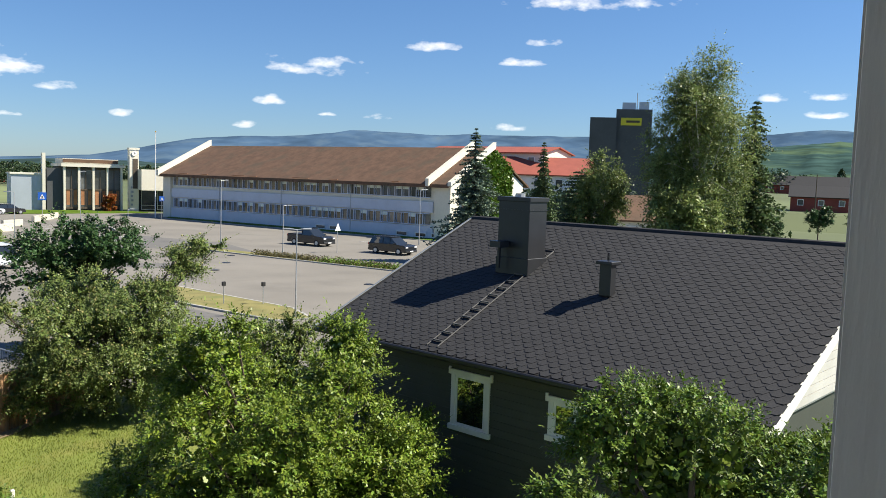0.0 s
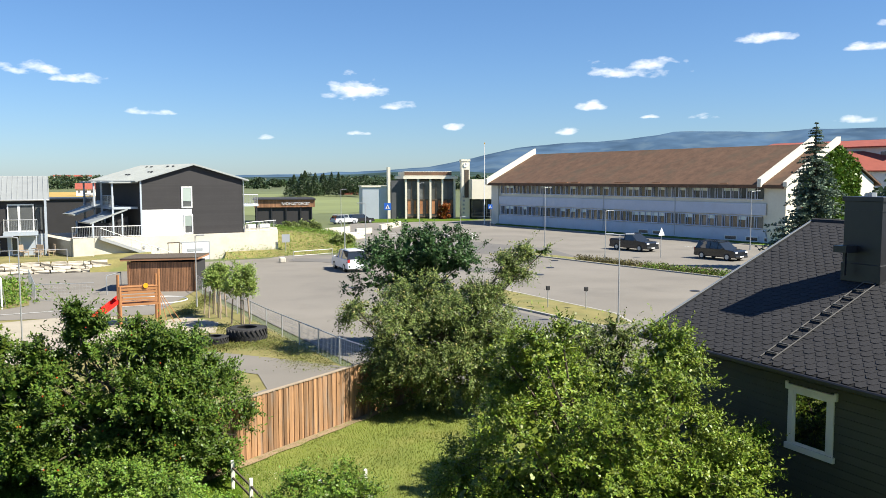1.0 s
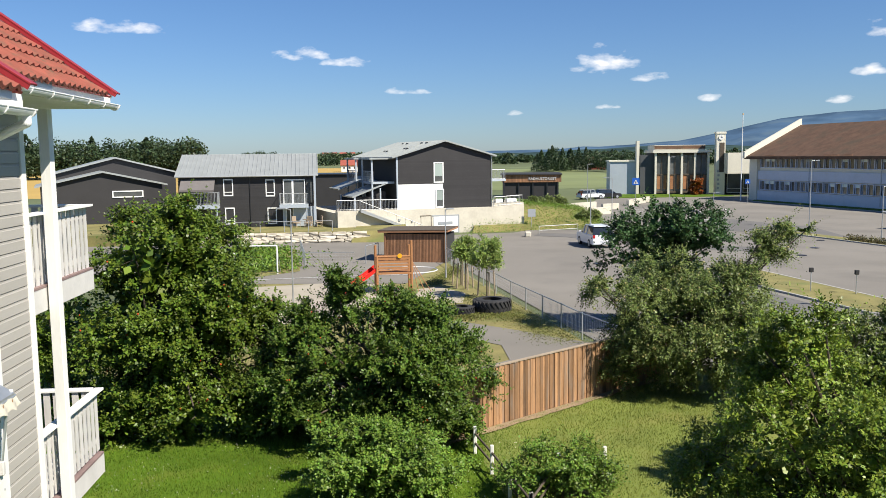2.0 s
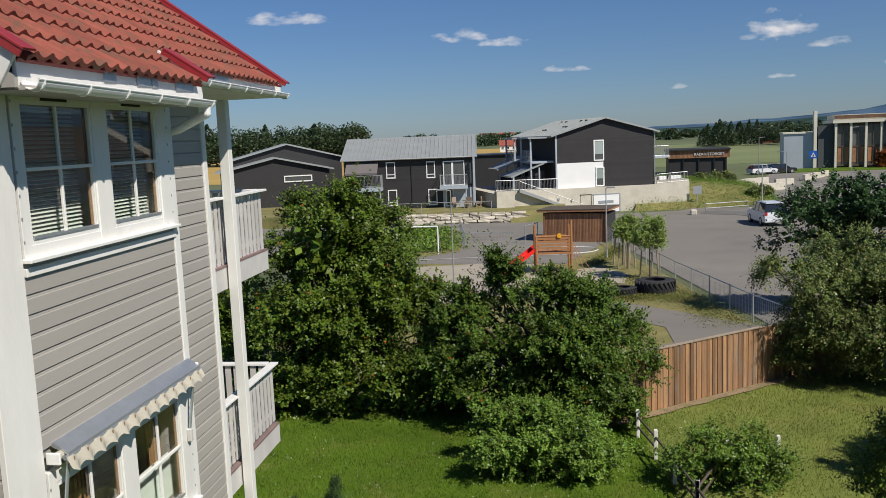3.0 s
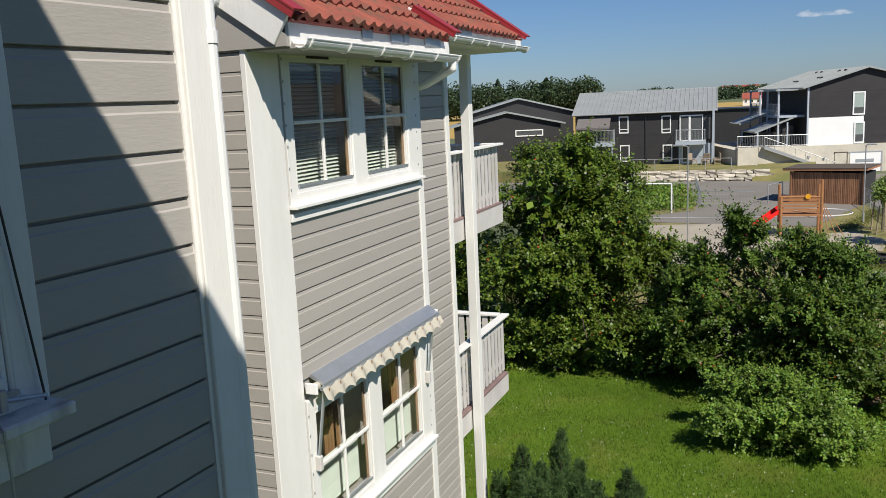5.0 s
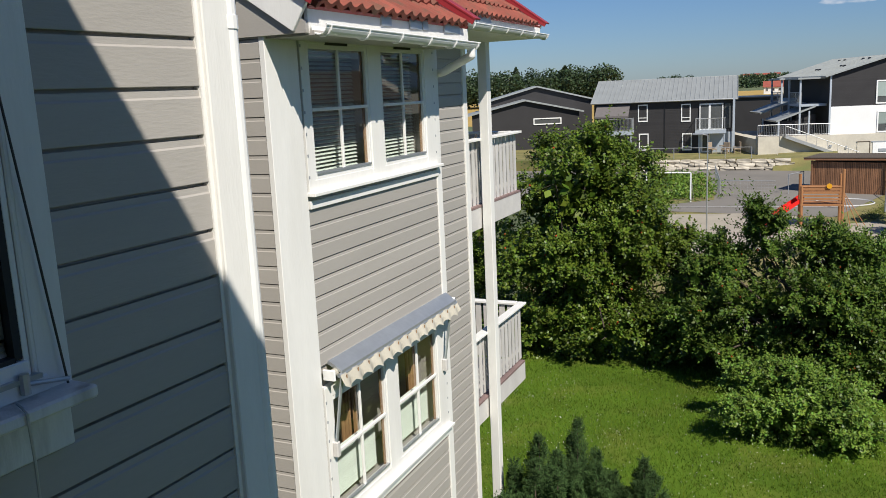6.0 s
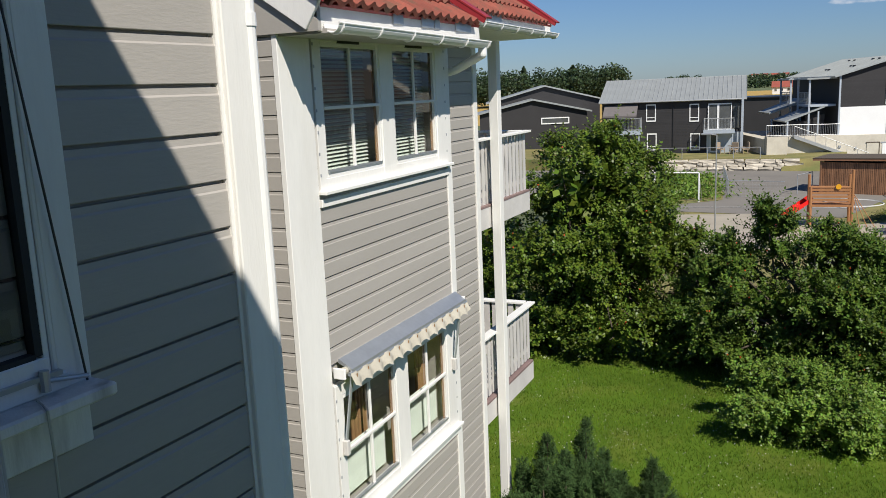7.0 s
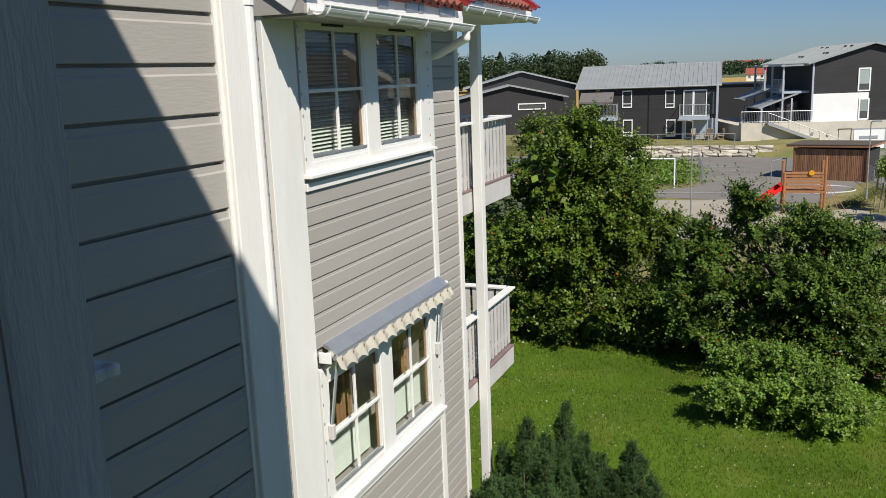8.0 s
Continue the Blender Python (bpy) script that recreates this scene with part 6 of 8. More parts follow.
plain_house("small_house", "small pale house with a brown tiled roof", 62.5, 55, -48, 7, 7, 4.2, 6.3, M_SCHOOLEND, M_SCHOOLROOF, 2)
plain_house("red_barn", "red wooden house with a dark roof among the fields", 170.5, 91, -63, 12, 8, 3.4, 5.6, M_BARNRED, M_SHINGLE, 3, 2.8)
plain_house("long_barn", "long low red building with a dark roof", 291, 166, -66, 34, 12, 3.4, 6.6, M_BARNRED, M_SHINGLE, 8, 5.8)
plain_house("farmhouse", "white farmhouse with a red roof behind the grain field", -42.6, 398, 3, 7.8, 6, 3.2, 5.4, M_HOUSEWHITE, M_REDROOF, 3)
plain_house("cottage", "red cottage at the edge of the wood", 73, 390, 0, 8, 7, 3.0, 5.6, M_BARNRED, M_REDROOF, 2)
far_ridge("far_knoll", M_GREENFIELD, "low green rise with a farm village far off", 1120, [(-10, 0.02), (-7.6, 0.16), (-6.2, 0.22), (-4.8, 0.14), (-3, 0.02)], 170, 2.0, 0.02)
for hx, hy, hw, hr, col in ((-140, 1085, 7, 8, M_HOUSEWHITE), (-129, 1092, 6, -10, M_HOUSEWHITE), (-118, 1088, 9, 4, M_BARNRED), (-104, 1080, 6, 0, M_HOUSEWHITE)):
    plain_house("farm_building", "far farm building with a red roof on the green rise", hx, hy, hr, hw, 6, 2.4, 4.2, col, M_REDROOF, 2, 7.6)
LB = thing("long_building", "long low charcoal building behind the apartment houses", "building", pose(-24, 112, 0))
part("wall", boxes(((9.5, 4, 2.55), (19, 8, 5.1))), M_CHARCOAL, LB)
part("roof_edge", boxes(((9.5, 4, 5.16), (19.4, 8.4, 0.14))), M_BLACKMETAL, LB)
part("plinth", boxes(((9.5, -0.03, 0.35), (19, 0.06, 0.7))), M_CONCRETE, LB)
# rising ground under the far buildings, and a wooden pole
bm = bmesh.new()
prism(bm, [(0, -1), (24, 2.75), (120, 5.75), (210, 6.0), (240, -1)], "x", -60, 60)
tagged(new("far_slope", mesh_of("far_slope", bm, M_FARLAND)), "gently rising grassy slope under the far farm buildings", "ground", "", "structure").matrix_basis = pose(141, 75, 0, 0, 0, -63)
pole = thing("utility_pole", "grey wooden utility pole beside the red house", "pole", pose(166.5, 83.5, 2.2))
part("shaft", rods(((0, 0, 0), (0, 0, 8.6), 0.13, 0.09)), M_BARK, pole)
part("crossarm", rods(((-0.7, 0.3, 8.1), (0.7, -0.3, 8.1), 0.05)), M_BARK, pole)


# ---- trees and shrubs ----
tree("apple_tree", "bright green apple tree in full leaf on the lawn", 6.63, 12.4, 5.3, 2.1, (2.75, 2.75, 2.85), L_BRIGHT, 0.043, 11, tufts=1500, shoots=6, leaves=13, shoot_len=0.34, hollow=0.6, boughs=42, core=9000, oval=True, sprays=0.06,
     extra=[(2.4, -1.1, 1.2, (1.0, 0.9, 0.8), 80), (-0.8, 0.2, 4.35, (1.0, 1.0, 0.8), 90), (0.9, -0.3, 4.4, (0.9, 0.9, 0.75), 80), (2.7, -0.3, 2.8, (0.6, 0.6, 0.6), 40), (-2.0, -0.6, 1.4, (1.2, 1.2, 1.3), 110)])
tree("apple_tree", "green apple tree in front of the dark house", 7.0, 4.5, 6.0, 4.1, (1.9, 1.9, 1.66), L_SHADY, 0.036, 12, tufts=1000, shoots=6, leaves=12, shoot_len=0.22, hollow=0.6, boughs=30, core=6000, oval=True, sprays=0.04)
tree("apple_tree", "young green fruit tree at the gable of the dark house", 7.75, 3.45, 5.5, 4.05, (1.0, 0.95, 1.35), L_SHADY, 0.036, 23, tufts=420, shoots=6, leaves=12, shoot_len=0.24, hollow=0.6, boughs=22, core=2400, oval=True, sprays=0.2)
tree("apple_tree", "old spreading apple tree with small pale apples", 8.3, 26.2, 5.0, 2.3, (3.2, 2.6, 2.15), L_APPLE, 0.052, 13, tufts=1000, shoots=6, leaves=13, shoot_len=0.42, hollow=0.4, rise=-0.1, boughs=44, core=5000, fruit=(M_APPLEFRUIT, 0.038, 1100), sprays=0.12,
     extra=[(-2.6, -0.3, 3.6, (1.1, 0.9, 0.6), 40), (-2.4, -0.8, 1.7, (1.0, 0.9, 1.2), 80), (1.8, 0.1, 3.9, (0.9, 0.7, 0.6), 70), (2.4, 0.2, 4.6, (1.3, 0.6, 0.4), 60), (3.4, 0.2, 5.1, (0.7, 0.5, 0.35), 26), (1.6, -1.4, 1.5, (1.6, 1.0, 1.2), 120), (-0.6, -1.5, 1.3, (1.5, 0.9, 0.9), 70)])
tree("apple_tree", "apple tree with dull green leaves beside the lawn", 9.5, 17.4, 4.4, 2.15, (2.3, 2.0, 2.15), L_APPLE, 0.050, 19, tufts=620, shoots=6, leaves=12, shoot_len=0.36, hollow=0.45, boughs=34, core=4000, fruit=(M_APPLEFRUIT, 0.036, 260), sprays=0.08)
tree("maple_tree", "dark green young maple behind the apple tree", 10.1, 35.0, 6.0, 3.55, (3.1, 2.4, 2.3), L_DARK, 0.105, 14, tufts=460, shoots=5, leaves=8, shoot_len=0.36, long=1.2, core=2000)
tree("cherry_tree", "dense dark green cherry tree with red berries", -1.2, 21.8, 5.0, 1.85, (2.7, 2.2, 1.95), L_CHERRY, 0.066, 15, tufts=900, shoots=6, leaves=11, shoot_len=0.38, oval=True, fruit=(M_BERRY, 0.024, 260), boughs=40, core=6000, sprays=0.12,
     extra=[(-1.1, 0, 3.75, (0.6, 0.5, 0.75), 70), (0.3, 0.0, 3.6, (0.7, 0.6, 0.6), 60), (1.4, 0.2, 3.3, (0.9, 0.8, 0.7), 60), (-2.0, 0, 3.2, (0.7, 0.6, 0.7), 60), (-2.6, -0.2, 1.7, (0.9, 0.9, 1.2), 110), (-1.2, -0.6, 0.9, (1.4, 1.1, 0.9), 150), (1.3, -0.8, 0.9, (1.4, 1.1, 0.9), 150)])
tree("rowan_tree", "large green rowan tree beside the balconies", -7.4, 23.0, 7.0, 3.5, (2.75, 2.4, 3.2), L_ROWAN, 0.092, 16, tufts=950, shoots=6, leaves=10, shoot_len=0.46, long=1.15, oval=True, fruit=(M_BERRY, 0.03, 160), boughs=46, core=8000, sprays=0.06,
     extra=[(1.4, -1.0, 1.0, (1.7, 1.2, 1.1), 170), (-1.2, -0.8, 1.0, (1.7, 1.2, 1.1), 150), (3.2, -0.4, 0.9, (1.3, 1.0, 1.0), 120), (3.3, 0.0, 2.1, (1.1, 1.0, 1.2), 130), (2.4, 0.2, 3.0, (0.9, 0.9, 1.0), 80), (0.2, -1.2, 0.7, (1.4, 0.9, 0.8), 100)])
tree("hazel_bush", "tall dark hazel bush behind the balconies", -11.6, 25.2, 4.2, 2.0, (2.3, 1.9, 1.9), L_ROWAN, 0.085, 71, tufts=360, shoots=5, leaves=10, shoot_len=0.4, oval=True, long=1.2, trunk_r=0.06, category="bush", stems=4, core=2200)
tree("berry_bush", "leafy green currant bush on the lawn", -1.15, 18.3, 1.6, 0.72, (2.15, 1.15, 0.80), L_BUSH, 0.058, 17, tufts=420, shoots=5, leaves=10, shoot_len=0.26, long=1.25, trunk_r=0.04, category="bush", stems=4, boughs=30, core=2500)
tree("berry_bush", "low green berry bush by the white fence", 2.9, 17.9, 1.3, 0.6, (1.4, 0.9, 0.65), L_BUSH, 0.052, 18, tufts=230, shoots=5, leaves=9, shoot_len=0.3, trunk_r=0.03, category="bush", stems=4, core=1000, sprays=0.2)


def mountain_pine(x, y, h, wd, seed):
    """Several rising stems, each a bottle-brush of needles with candle shoots at the top."""
    rng = np.random.default_rng(seed)
    t = thing("mountain_pine", "small dark mountain pine beside the house wall", "pine", pose(x, y, 0), "pines by the wall")
    bm = bmesh.new()
    bases, ways, lens = [], [], []
    for i in range(13):
        a, r = 2.4 * i, wd * 0.5 * math.sqrt(i / 12)
        top = np.array([r * math.cos(a), r * math.sin(a), h * (1.0 - 0.42 * (i / 12) ** 0.7) * rng.uniform(0.9, 1.05)])
        low = np.array([0.25 * top[0], 0.25 * top[1], 0.05])
        knee = np.array([0.9 * top[0], 0.9 * top[1], top[2] * 0.45])
        rod(bm, low, knee, 0.03, 0.02, 6)
        rod(bm, knee, top, 0.02, 0.006, 6)
        for f in np.arange(0.0, 1.0, 0.055):
            p = knee + (top - knee) * f
            for _ in range(6):
                out = unit(np.array([rng.normal(), rng.normal(), 0]))
                reach = 0.09 + 0.24 * (1 - f) ** 0.8
                bases.append(p + out * reach * 0.3)
                ways.append(unit(out * (0.25 + 0.75 * (1 - f)) + np.array([0, 0, 1.0])))
                lens.append([reach + 0.06])
        for f in np.arange(0.1, 1.0, 0.13):
            p = low + (knee - low) * f
            for _ in range(3):
                out = unit(np.array([rng.normal(), rng.normal(), 0]))
                bases.append(p + out * 0.08)
                ways.append(unit(out + np.array([0, 0, 0.5])))
                lens.append([0.28])
        bases.append(top)
        ways.append(np.array([0, 0, 1.0]))
        lens.append([0.20])
    part("trunk", bm, M_BARK, t)
    q, _ = shoot_leaves(rng, np.array(bases), np.array(ways), np.array(lens), 36, 0.0125, 5.5, False)
    part("crown", quads_mesh("crown", q, L_MUGO), None, t, kind="stuff")


for i, (x, y, h, wd) in enumerate(((-4.1, 10.7, 2.75, 1.3), (-3.75, 11.4, 2.5, 1.3), (-3.25, 11.2, 1.9, 0.9), (-2.75, 11.4, 2.2, 0.8), (-4.3, 9.9, 2.2, 1.0))):
    mountain_pine(x, y, h, wd, 30 + i)
# by the office building
conifer("blue_spruce", "blue-green spruce at the corner of the office building", 50, 56.5, 12.3, 8.4, L_BLUESPRUCE, 40, 44, 10, 0.22, 0.20, per=40, power=0.9)
conifer("spruce_tree", "narrow dark spruce beside the red-roofed house", 51, 49, 11.0, 4.6, L_SPRUCE, 41, 46, 10, 0.4, 0.18, per=32, power=0.85)
conifer("pine_tree", "dark bushy pine behind the shingle roof", 43.6, 38.3, 8.6, 6.0, L_PINE, 42, 34, 16, 0.15, 0.2, power=0.5)
conifer("spruce_tree", "tall dark spruce beside the birch", 51.96, 30.5, 13.6, 7.4, L_SPRUCE, 43, 48, 10, 0.45, 0.22, per=34, power=0.75)
tree("birch_tree", "tall birch with hanging light green leaves", 45.4, 30.4, 16.5, 9.2, (3.4, 3.3, 6.7), L_BIRCH, 0.098, 44, tufts=1500, shoots=5, leaves=10, shoot_len=0.95, rise=-0.35, boughs=60, core=3000, sprays=0.15, trunk_r=0.2, bark=M_BIRCHBARK, hollow=0.25)
tree("birch_tree", "birch with light green leaves", 42.8, 29.6, 9.0, 5.0, (2.6, 2.4, 3.9), L_BIRCH, 0.16, 45, tufts=360, shoots=5, leaves=9, shoot_len=0.8, rise=-0.3, core=1500, trunk_r=0.15, bark=M_BIRCHBARK, hollow=0.3)

tree("birch_tree", "slim light green birch beside the pine", 43.7, 36.4, 10.2, 6.6, (1.7, 1.6, 3.6), L_BIRCH, 0.12, 46, tufts=360, shoots=5, leaves=9, shoot_len=0.7, rise=-0.2, core=700, trunk_r=0.1, bark=M_BIRCHBARK, hollow=0.3)


def wood(name, label, spots, seed, leaf=None, mix=0.5):
    """A far strip of woodland, thousands of tufts in the shapes of trees."""
    rng = np.random.default_rng(seed)
    out = []
    for x, y, r, h in spots:
        k = 750 if math.hypot(x, y) < 420 else 330
        if rng.uniform() < mix:
            f = rng.uniform(0, 1, k)
            a = rng.uniform(0, 6.28, k)
            rr = r * 0.55 * (1 - f) ** 0.8 * rng.uniform(0.6, 1.1, k)
            p = np.stack([x + rr * np.cos(a), y + rr * np.sin(a), h * (0.06 + 0.98 * f)], 1)
        else:
            d = unit(rng.normal(size=(k, 3))) * rng.uniform(0.55, 1, (k, 1))
            p = np.array([x, y, h * 0.55]) + d * np.array([r * 0.62, r * 0.62, h * 0.46])
        out.append(leaf_quads(rng, p, (0.06 if k > 500 else 0.085) * r + 0.12, 0.6, 1.3))
    ob = new(name, quads_mesh(name, np.concatenate(out), leaf or L_FAR))
    return tagged(ob, label, "trees", "", "stuff")


def spots(rng, az0, az1, r0, r1, n, size, h0, h1):
    k = []
    for _ in range(n):
        a, r = radians(rng.uniform(az0, az1)), rng.uniform(r0, r1)
        k.append((r * math.sin(a), r * math.cos(a), size * rng.uniform(0.7, 1.2), rng.uniform(h0, h1)))
    return k


rg = np.random.default_rng(77)
wood("woodland", "dark deciduous wood behind the grain field", spots(rg, -27, -15.9, 330, 370, 60, 11, 10, 16), 1, mix=0.05)
wood("woodland", "row of pines and spruces beyond the fields", spots(rg, 7.2, 12.4, 350, 390, 34, 6, 5, 10.5), 2, mix=0.6)
wood("woodland", "low far trees along the horizon", spots(rg, -13, 7, 620, 760, 90, 14, 5, 9), 3, mix=0.3)
wood("woodland", "low far trees along the horizon", spots(rg, 10, 30, 520, 760, 120, 14, 6, 10), 4, mix=0.4)
wood("woodland", "hedgerow trees between far fields", spots(rg, 55, 70, 320, 900, 170, 12, 5, 16), 5, mix=0.4)
wood("woodland", "garden trees behind the office building", spots(rg, 45, 59, 90, 160, 60, 5, 4, 7.5), 6, mix=0.2)
wood("woodland", "far trees round the farm village", spots(rg, -8.0, -4.6, 1060, 1075, 14, 12, 9, 13), 8, mix=0.1)
wood("woodland", "far trees behind the houses", spots(rg, -12.5, -10.5, 700, 730, 16, 9, 10, 13), 7, mix=0.1)
for x, y, r in ((112, 55.5, 1.6), (118, 53.0, 1.3), (104, 57.5, 1.0)):
    tree("garden_tree", "small dark green garden tree by the far yard", x, y, 4.0, 2.6 * r * 0.9, (r * 1.1, r * 1.1, r * 1.2), L_DARK, 0.16, int(x), tufts=110, shoots=5, leaves=8, shoot_len=0.45, core=400, trunk_r=0.1, group="garden trees")
sheet("far_yard", [(96, 44), (128, 50), (124, 64), (100, 62)], 0.05, M_ASPHALT, "pale asphalt yard beyond the dark house", "asphalt")


# ---- garden and playground ----
def along(a, b, f):
    return Vector((a[0] + (b[0] - a[0]) * f, a[1] + (b[1] - a[1]) * f, 0))


FA, FB = (0.2, 21.4), (8.4, 28.2)
flen = math.hypot(FB[0] - FA[0], FB[1] - FA[1])
frot = math.degrees(math.atan2(FB[1] - FA[1], FB[0] - FA[0]))
fence = thing("plank_fence", "tall weathered red-brown vertical plank fence round the lawn", "fence", pose(FA[0], FA[1], 0, 0, 0, frot))
fp = [mesh_of("plank", boxes(((0, 0, 0.86 + d / 2), (0.118, 0.020, 1.70 + d))), M_FENCE, 0.003) for d in (0.0, 0.012, -0.015)]
k = int(flen / 0.105)
for i in range(k):
    part("plank", fp[random.randrange(3)], None, fence, m=pose(0.06 + i * 0.105, -0.022 if i % 2 else 0.0, 0.02, 0, random.uniform(-0.3, 0.3), 0))
part("rail", boxes(((flen / 2, 0.04, 0.45), (flen, 0.045, 0.09))), M_FENCE, fence)
part("rail", boxes(((flen / 2, 0.04, 1.4), (flen, 0.045, 0.09))), M_FENCE, fence)
part("cap", boxes(((flen / 2, 0.0, 1.755), (flen, 0.11, 0.03))), M_STAKE, fence, "bleached cap board")
for i in range(6):
    part("post", boxes(((0.1 + i * (flen - 0.2) / 5, 0.11, 0.85), (0.09, 0.09, 1.7))), M_FENCE, fence)


def low_fence(pts):
    t = thing("garden_fence", "low white-posted garden fence with dark rails", "fence")
    for x, y in pts:
        part("post", boxes(((x, y, 0.36), (0.085, 0.085, 0.75))), M_WHITE, t, "white post", bevel=0.01)
    for p, q in zip(pts, pts[1:]):
        for z in (0.30, 0.55):
            part("rail", rods(((p[0], p[1], z), (q[0], q[1], z), 0.028)), M_BARK, t)


low_fence([(0.75, 22.0), (1.12, 20.6), (1.45, 19.2), (1.75, 17.8), (2.05, 16.4), (2.3, 15.0)])
low_fence([(2.05, 16.4), (2.95, 18.6), (4.1, 19.0)])


def mesh_fence(pts, label, h=1.1, gap=2.4):
    t = thing("mesh_fence", label, "fence")
    for p, q in zip(pts, pts[1:]):
        ln = math.hypot(q[0] - p[0], q[1] - p[1])
        n = max(1, round(ln / gap))
        for i in range(n):
            a, b = along(p, q, i / n), along(p, q, (i + 1) / n)
            part("post", rods((a, a + Vector((0, 0, h + 0.05)), 0.028)), M_GALV, t)
            part("top_rail", rods((a + Vector((0, 0, h)), b + Vector((0, 0, h)), 0.024)), M_GALV, t)
            bm = bmesh.new()
            for j in range(5):
                z = Vector((0, 0, 0.08 + j * (h - 0.1) / 5))
                rod(bm, a + z, b + z, 0.004, None, 3)
            for j in range(16):
                c = a.lerp(b, j / 16)
                rod(bm, c, c + Vector((0, 0, h)), 0.004, None, 3)
            part("mesh_panel", bm, M_GALV, t)
    return t


mesh_fence([(1.0, 59.0), (2.5, 50.6), (4.1, 42.4), (6.2, 33.6), (7.6, 29.2)], "galvanised mesh fence between playground and parking")
mesh_fence([(-10.4, 66), (-8.6, 56.6), (-5.2, 56.4)], "galvanised mesh fence at the play court")


def kerb(name, pts, label, w=0.16, h=0.14, material=None):
    t = thing(name, label, "kerb", kind="structure")
    n = 0
    for p, q in zip(pts, pts[1:]):
        ln = math.hypot(q[0] - p[0], q[1] - p[1])
        c = along(p, q, 0.5)
        part("kerb_stone", boxes(((c.x, c.y, h / 2), (ln + 0.02, w, h), math.atan2(q[1] - p[1], q[0] - p[0]))), material or M_KERB, t)
    return t


def tyre(x, y, R, w, label):
    t = thing("tractor_tyre", label, "tyre", pose(x, y, 0), "old tyres")
    bm = bmesh.new()
    prof = [(R * 0.52, 0.0), (R * 0.86, 0.0), (R * 0.97, w * 0.12), (R, w * 0.3), (R, w * 0.7), (R * 0.97, w * 0.88), (R * 0.86, w), (R * 0.52, w), (R * 0.60, w * 0.8), (R * 0.60, w * 0.2)]
    n = 40
    rings = [[bm.verts.new((r * math.cos(6.2832 * i / n), r * math.sin(6.2832 * i / n), z)) for r, z in prof] for i in range(n)]
    for i in range(n):
        a, b = rings[i], rings[(i + 1) % n]
        for j in range(len(prof)):
            bm.faces.new((a[j], b[j], b[(j + 1) % len(prof)], a[(j + 1) % len(prof)]))
    part("carcass", bm, M_RUBBER, t)
    lug = mesh_of("lug", boxes(((R * 1.0, 0, 0), (R * 0.10, R * 0.09, w * 0.5))), M_RUBBER)
    for i in range(26):
        for s in (0.27, 0.73):
            part("lug", lug, None, t, m=pose(0, 0, 0, 0, 0, 360 * (i + (0.5 if s > 0.5 else 0)) / 26) @ pose(0, 0, w * s, 30 if s > 0.5 else -30, 0, 0))
    return t


tyre(1.45, 39.3, 0.60, 0.42, "small old tractor tyre lying in the grass")
tyre(2.95, 39.9, 0.90, 0.66, "big old tractor tyre lying in the grass")


def sapling(x, y, h, r, seed):
    tree("young_tree", "young staked tree with a small light crown", x, y, h, h - r * 0.95, (r * 0.85, r * 0.85, r), L_YOUNG, 0.07, seed, tufts=110, shoots=5, leaves=9, shoot_len=0.3, core=200, long=2.2, trunk_r=0.045, group="staked young trees")
    s = thing("tree_stakes", "wooden stakes tied round a young tree", "stakes", pose(x, y, 0), "tree stakes")
    for dx, dy in ((0.45, 0.2), (-0.5, 0.1), (0.1, -0.5)):
        part("stake", rods(((dx, dy, 0), (dx * 0.8, dy * 0.8, 1.5), 0.04)), M_STAKE, s)


sapling(2.95, 43.6, 3.3, 0.95, 61)
sapling(1.95, 46.9, 2.9, 0.75, 62)
sapling(1.75, 48.4, 2.2, 0.35, 63)

# slatted shed
sd = thing("shed", "brown slatted wooden shed with a flat roof on the play court", "shed", pose(-3.3, 59.5, 0, 0, 0, -14.4))
SW = 4.45
# solid near-black core, painting the shade seen between the slats
part("body", boxes(((SW / 2, 1.55, 1.0), (SW - 0.06, 2.9, 2.0))), M_BLACKGAP, sd)
slm = mesh_of("slat", boxes(((0, 0, 1.02), (0.085, 0.025, 2.0))), M_SHED)
for i in range(42):
    part("slat", slm, None, sd, m=pose(0.05 + i * 0.1065, 0.05, 0.02))
for i in range(28):
    part("slat", slm, None, sd, m=pose(-0.02, 0.1 + i * 0.1065, 0.02, 0, 0, 90))
part("roof", boxes(((SW / 2 - 0.1, 1.55, 2.20), (SW + 0.7, 3.4, 0.14))), M_SHED, sd, "flat roof with a brown edge", m=pose(0, 0, 0, 0, -1.0, 0))
part("roof_felt", boxes(((SW / 2 - 0.1, 1.55, 2.29), (SW + 0.74, 3.44, 0.035))), M_BARK, sd, "dark roofing felt", m=pose(0, 0, 0, 0, -1.0, 0))
part("corner_post", boxes(((0.0, 0.0, 1.05), (0.12, 0.12, 2.1)), ((SW, 0.0, 1.05), (0.12, 0.12, 2.1))), M_SHED, sd)

# play tower with slide
pt = thing("play_tower", "orange timber play tower with a red slide", "playground", pose(-2.1, 46.2, 0, 0, 0, 8))
for dx, dy, h in ((-0.95, -0.6, 2.1), (0.95, -0.6, 2.95), (-0.95, 0.6, 2.6), (0.95, 0.6, 2.6)):
    part("post", rods(((dx, dy, 0), (dx, dy, h), 0.075)), M_ORANGEWOOD, pt)
part("platform", boxes(((0, 0, 1.15), (2.0, 1.35, 0.10))), M_ORANGEWOOD, pt)
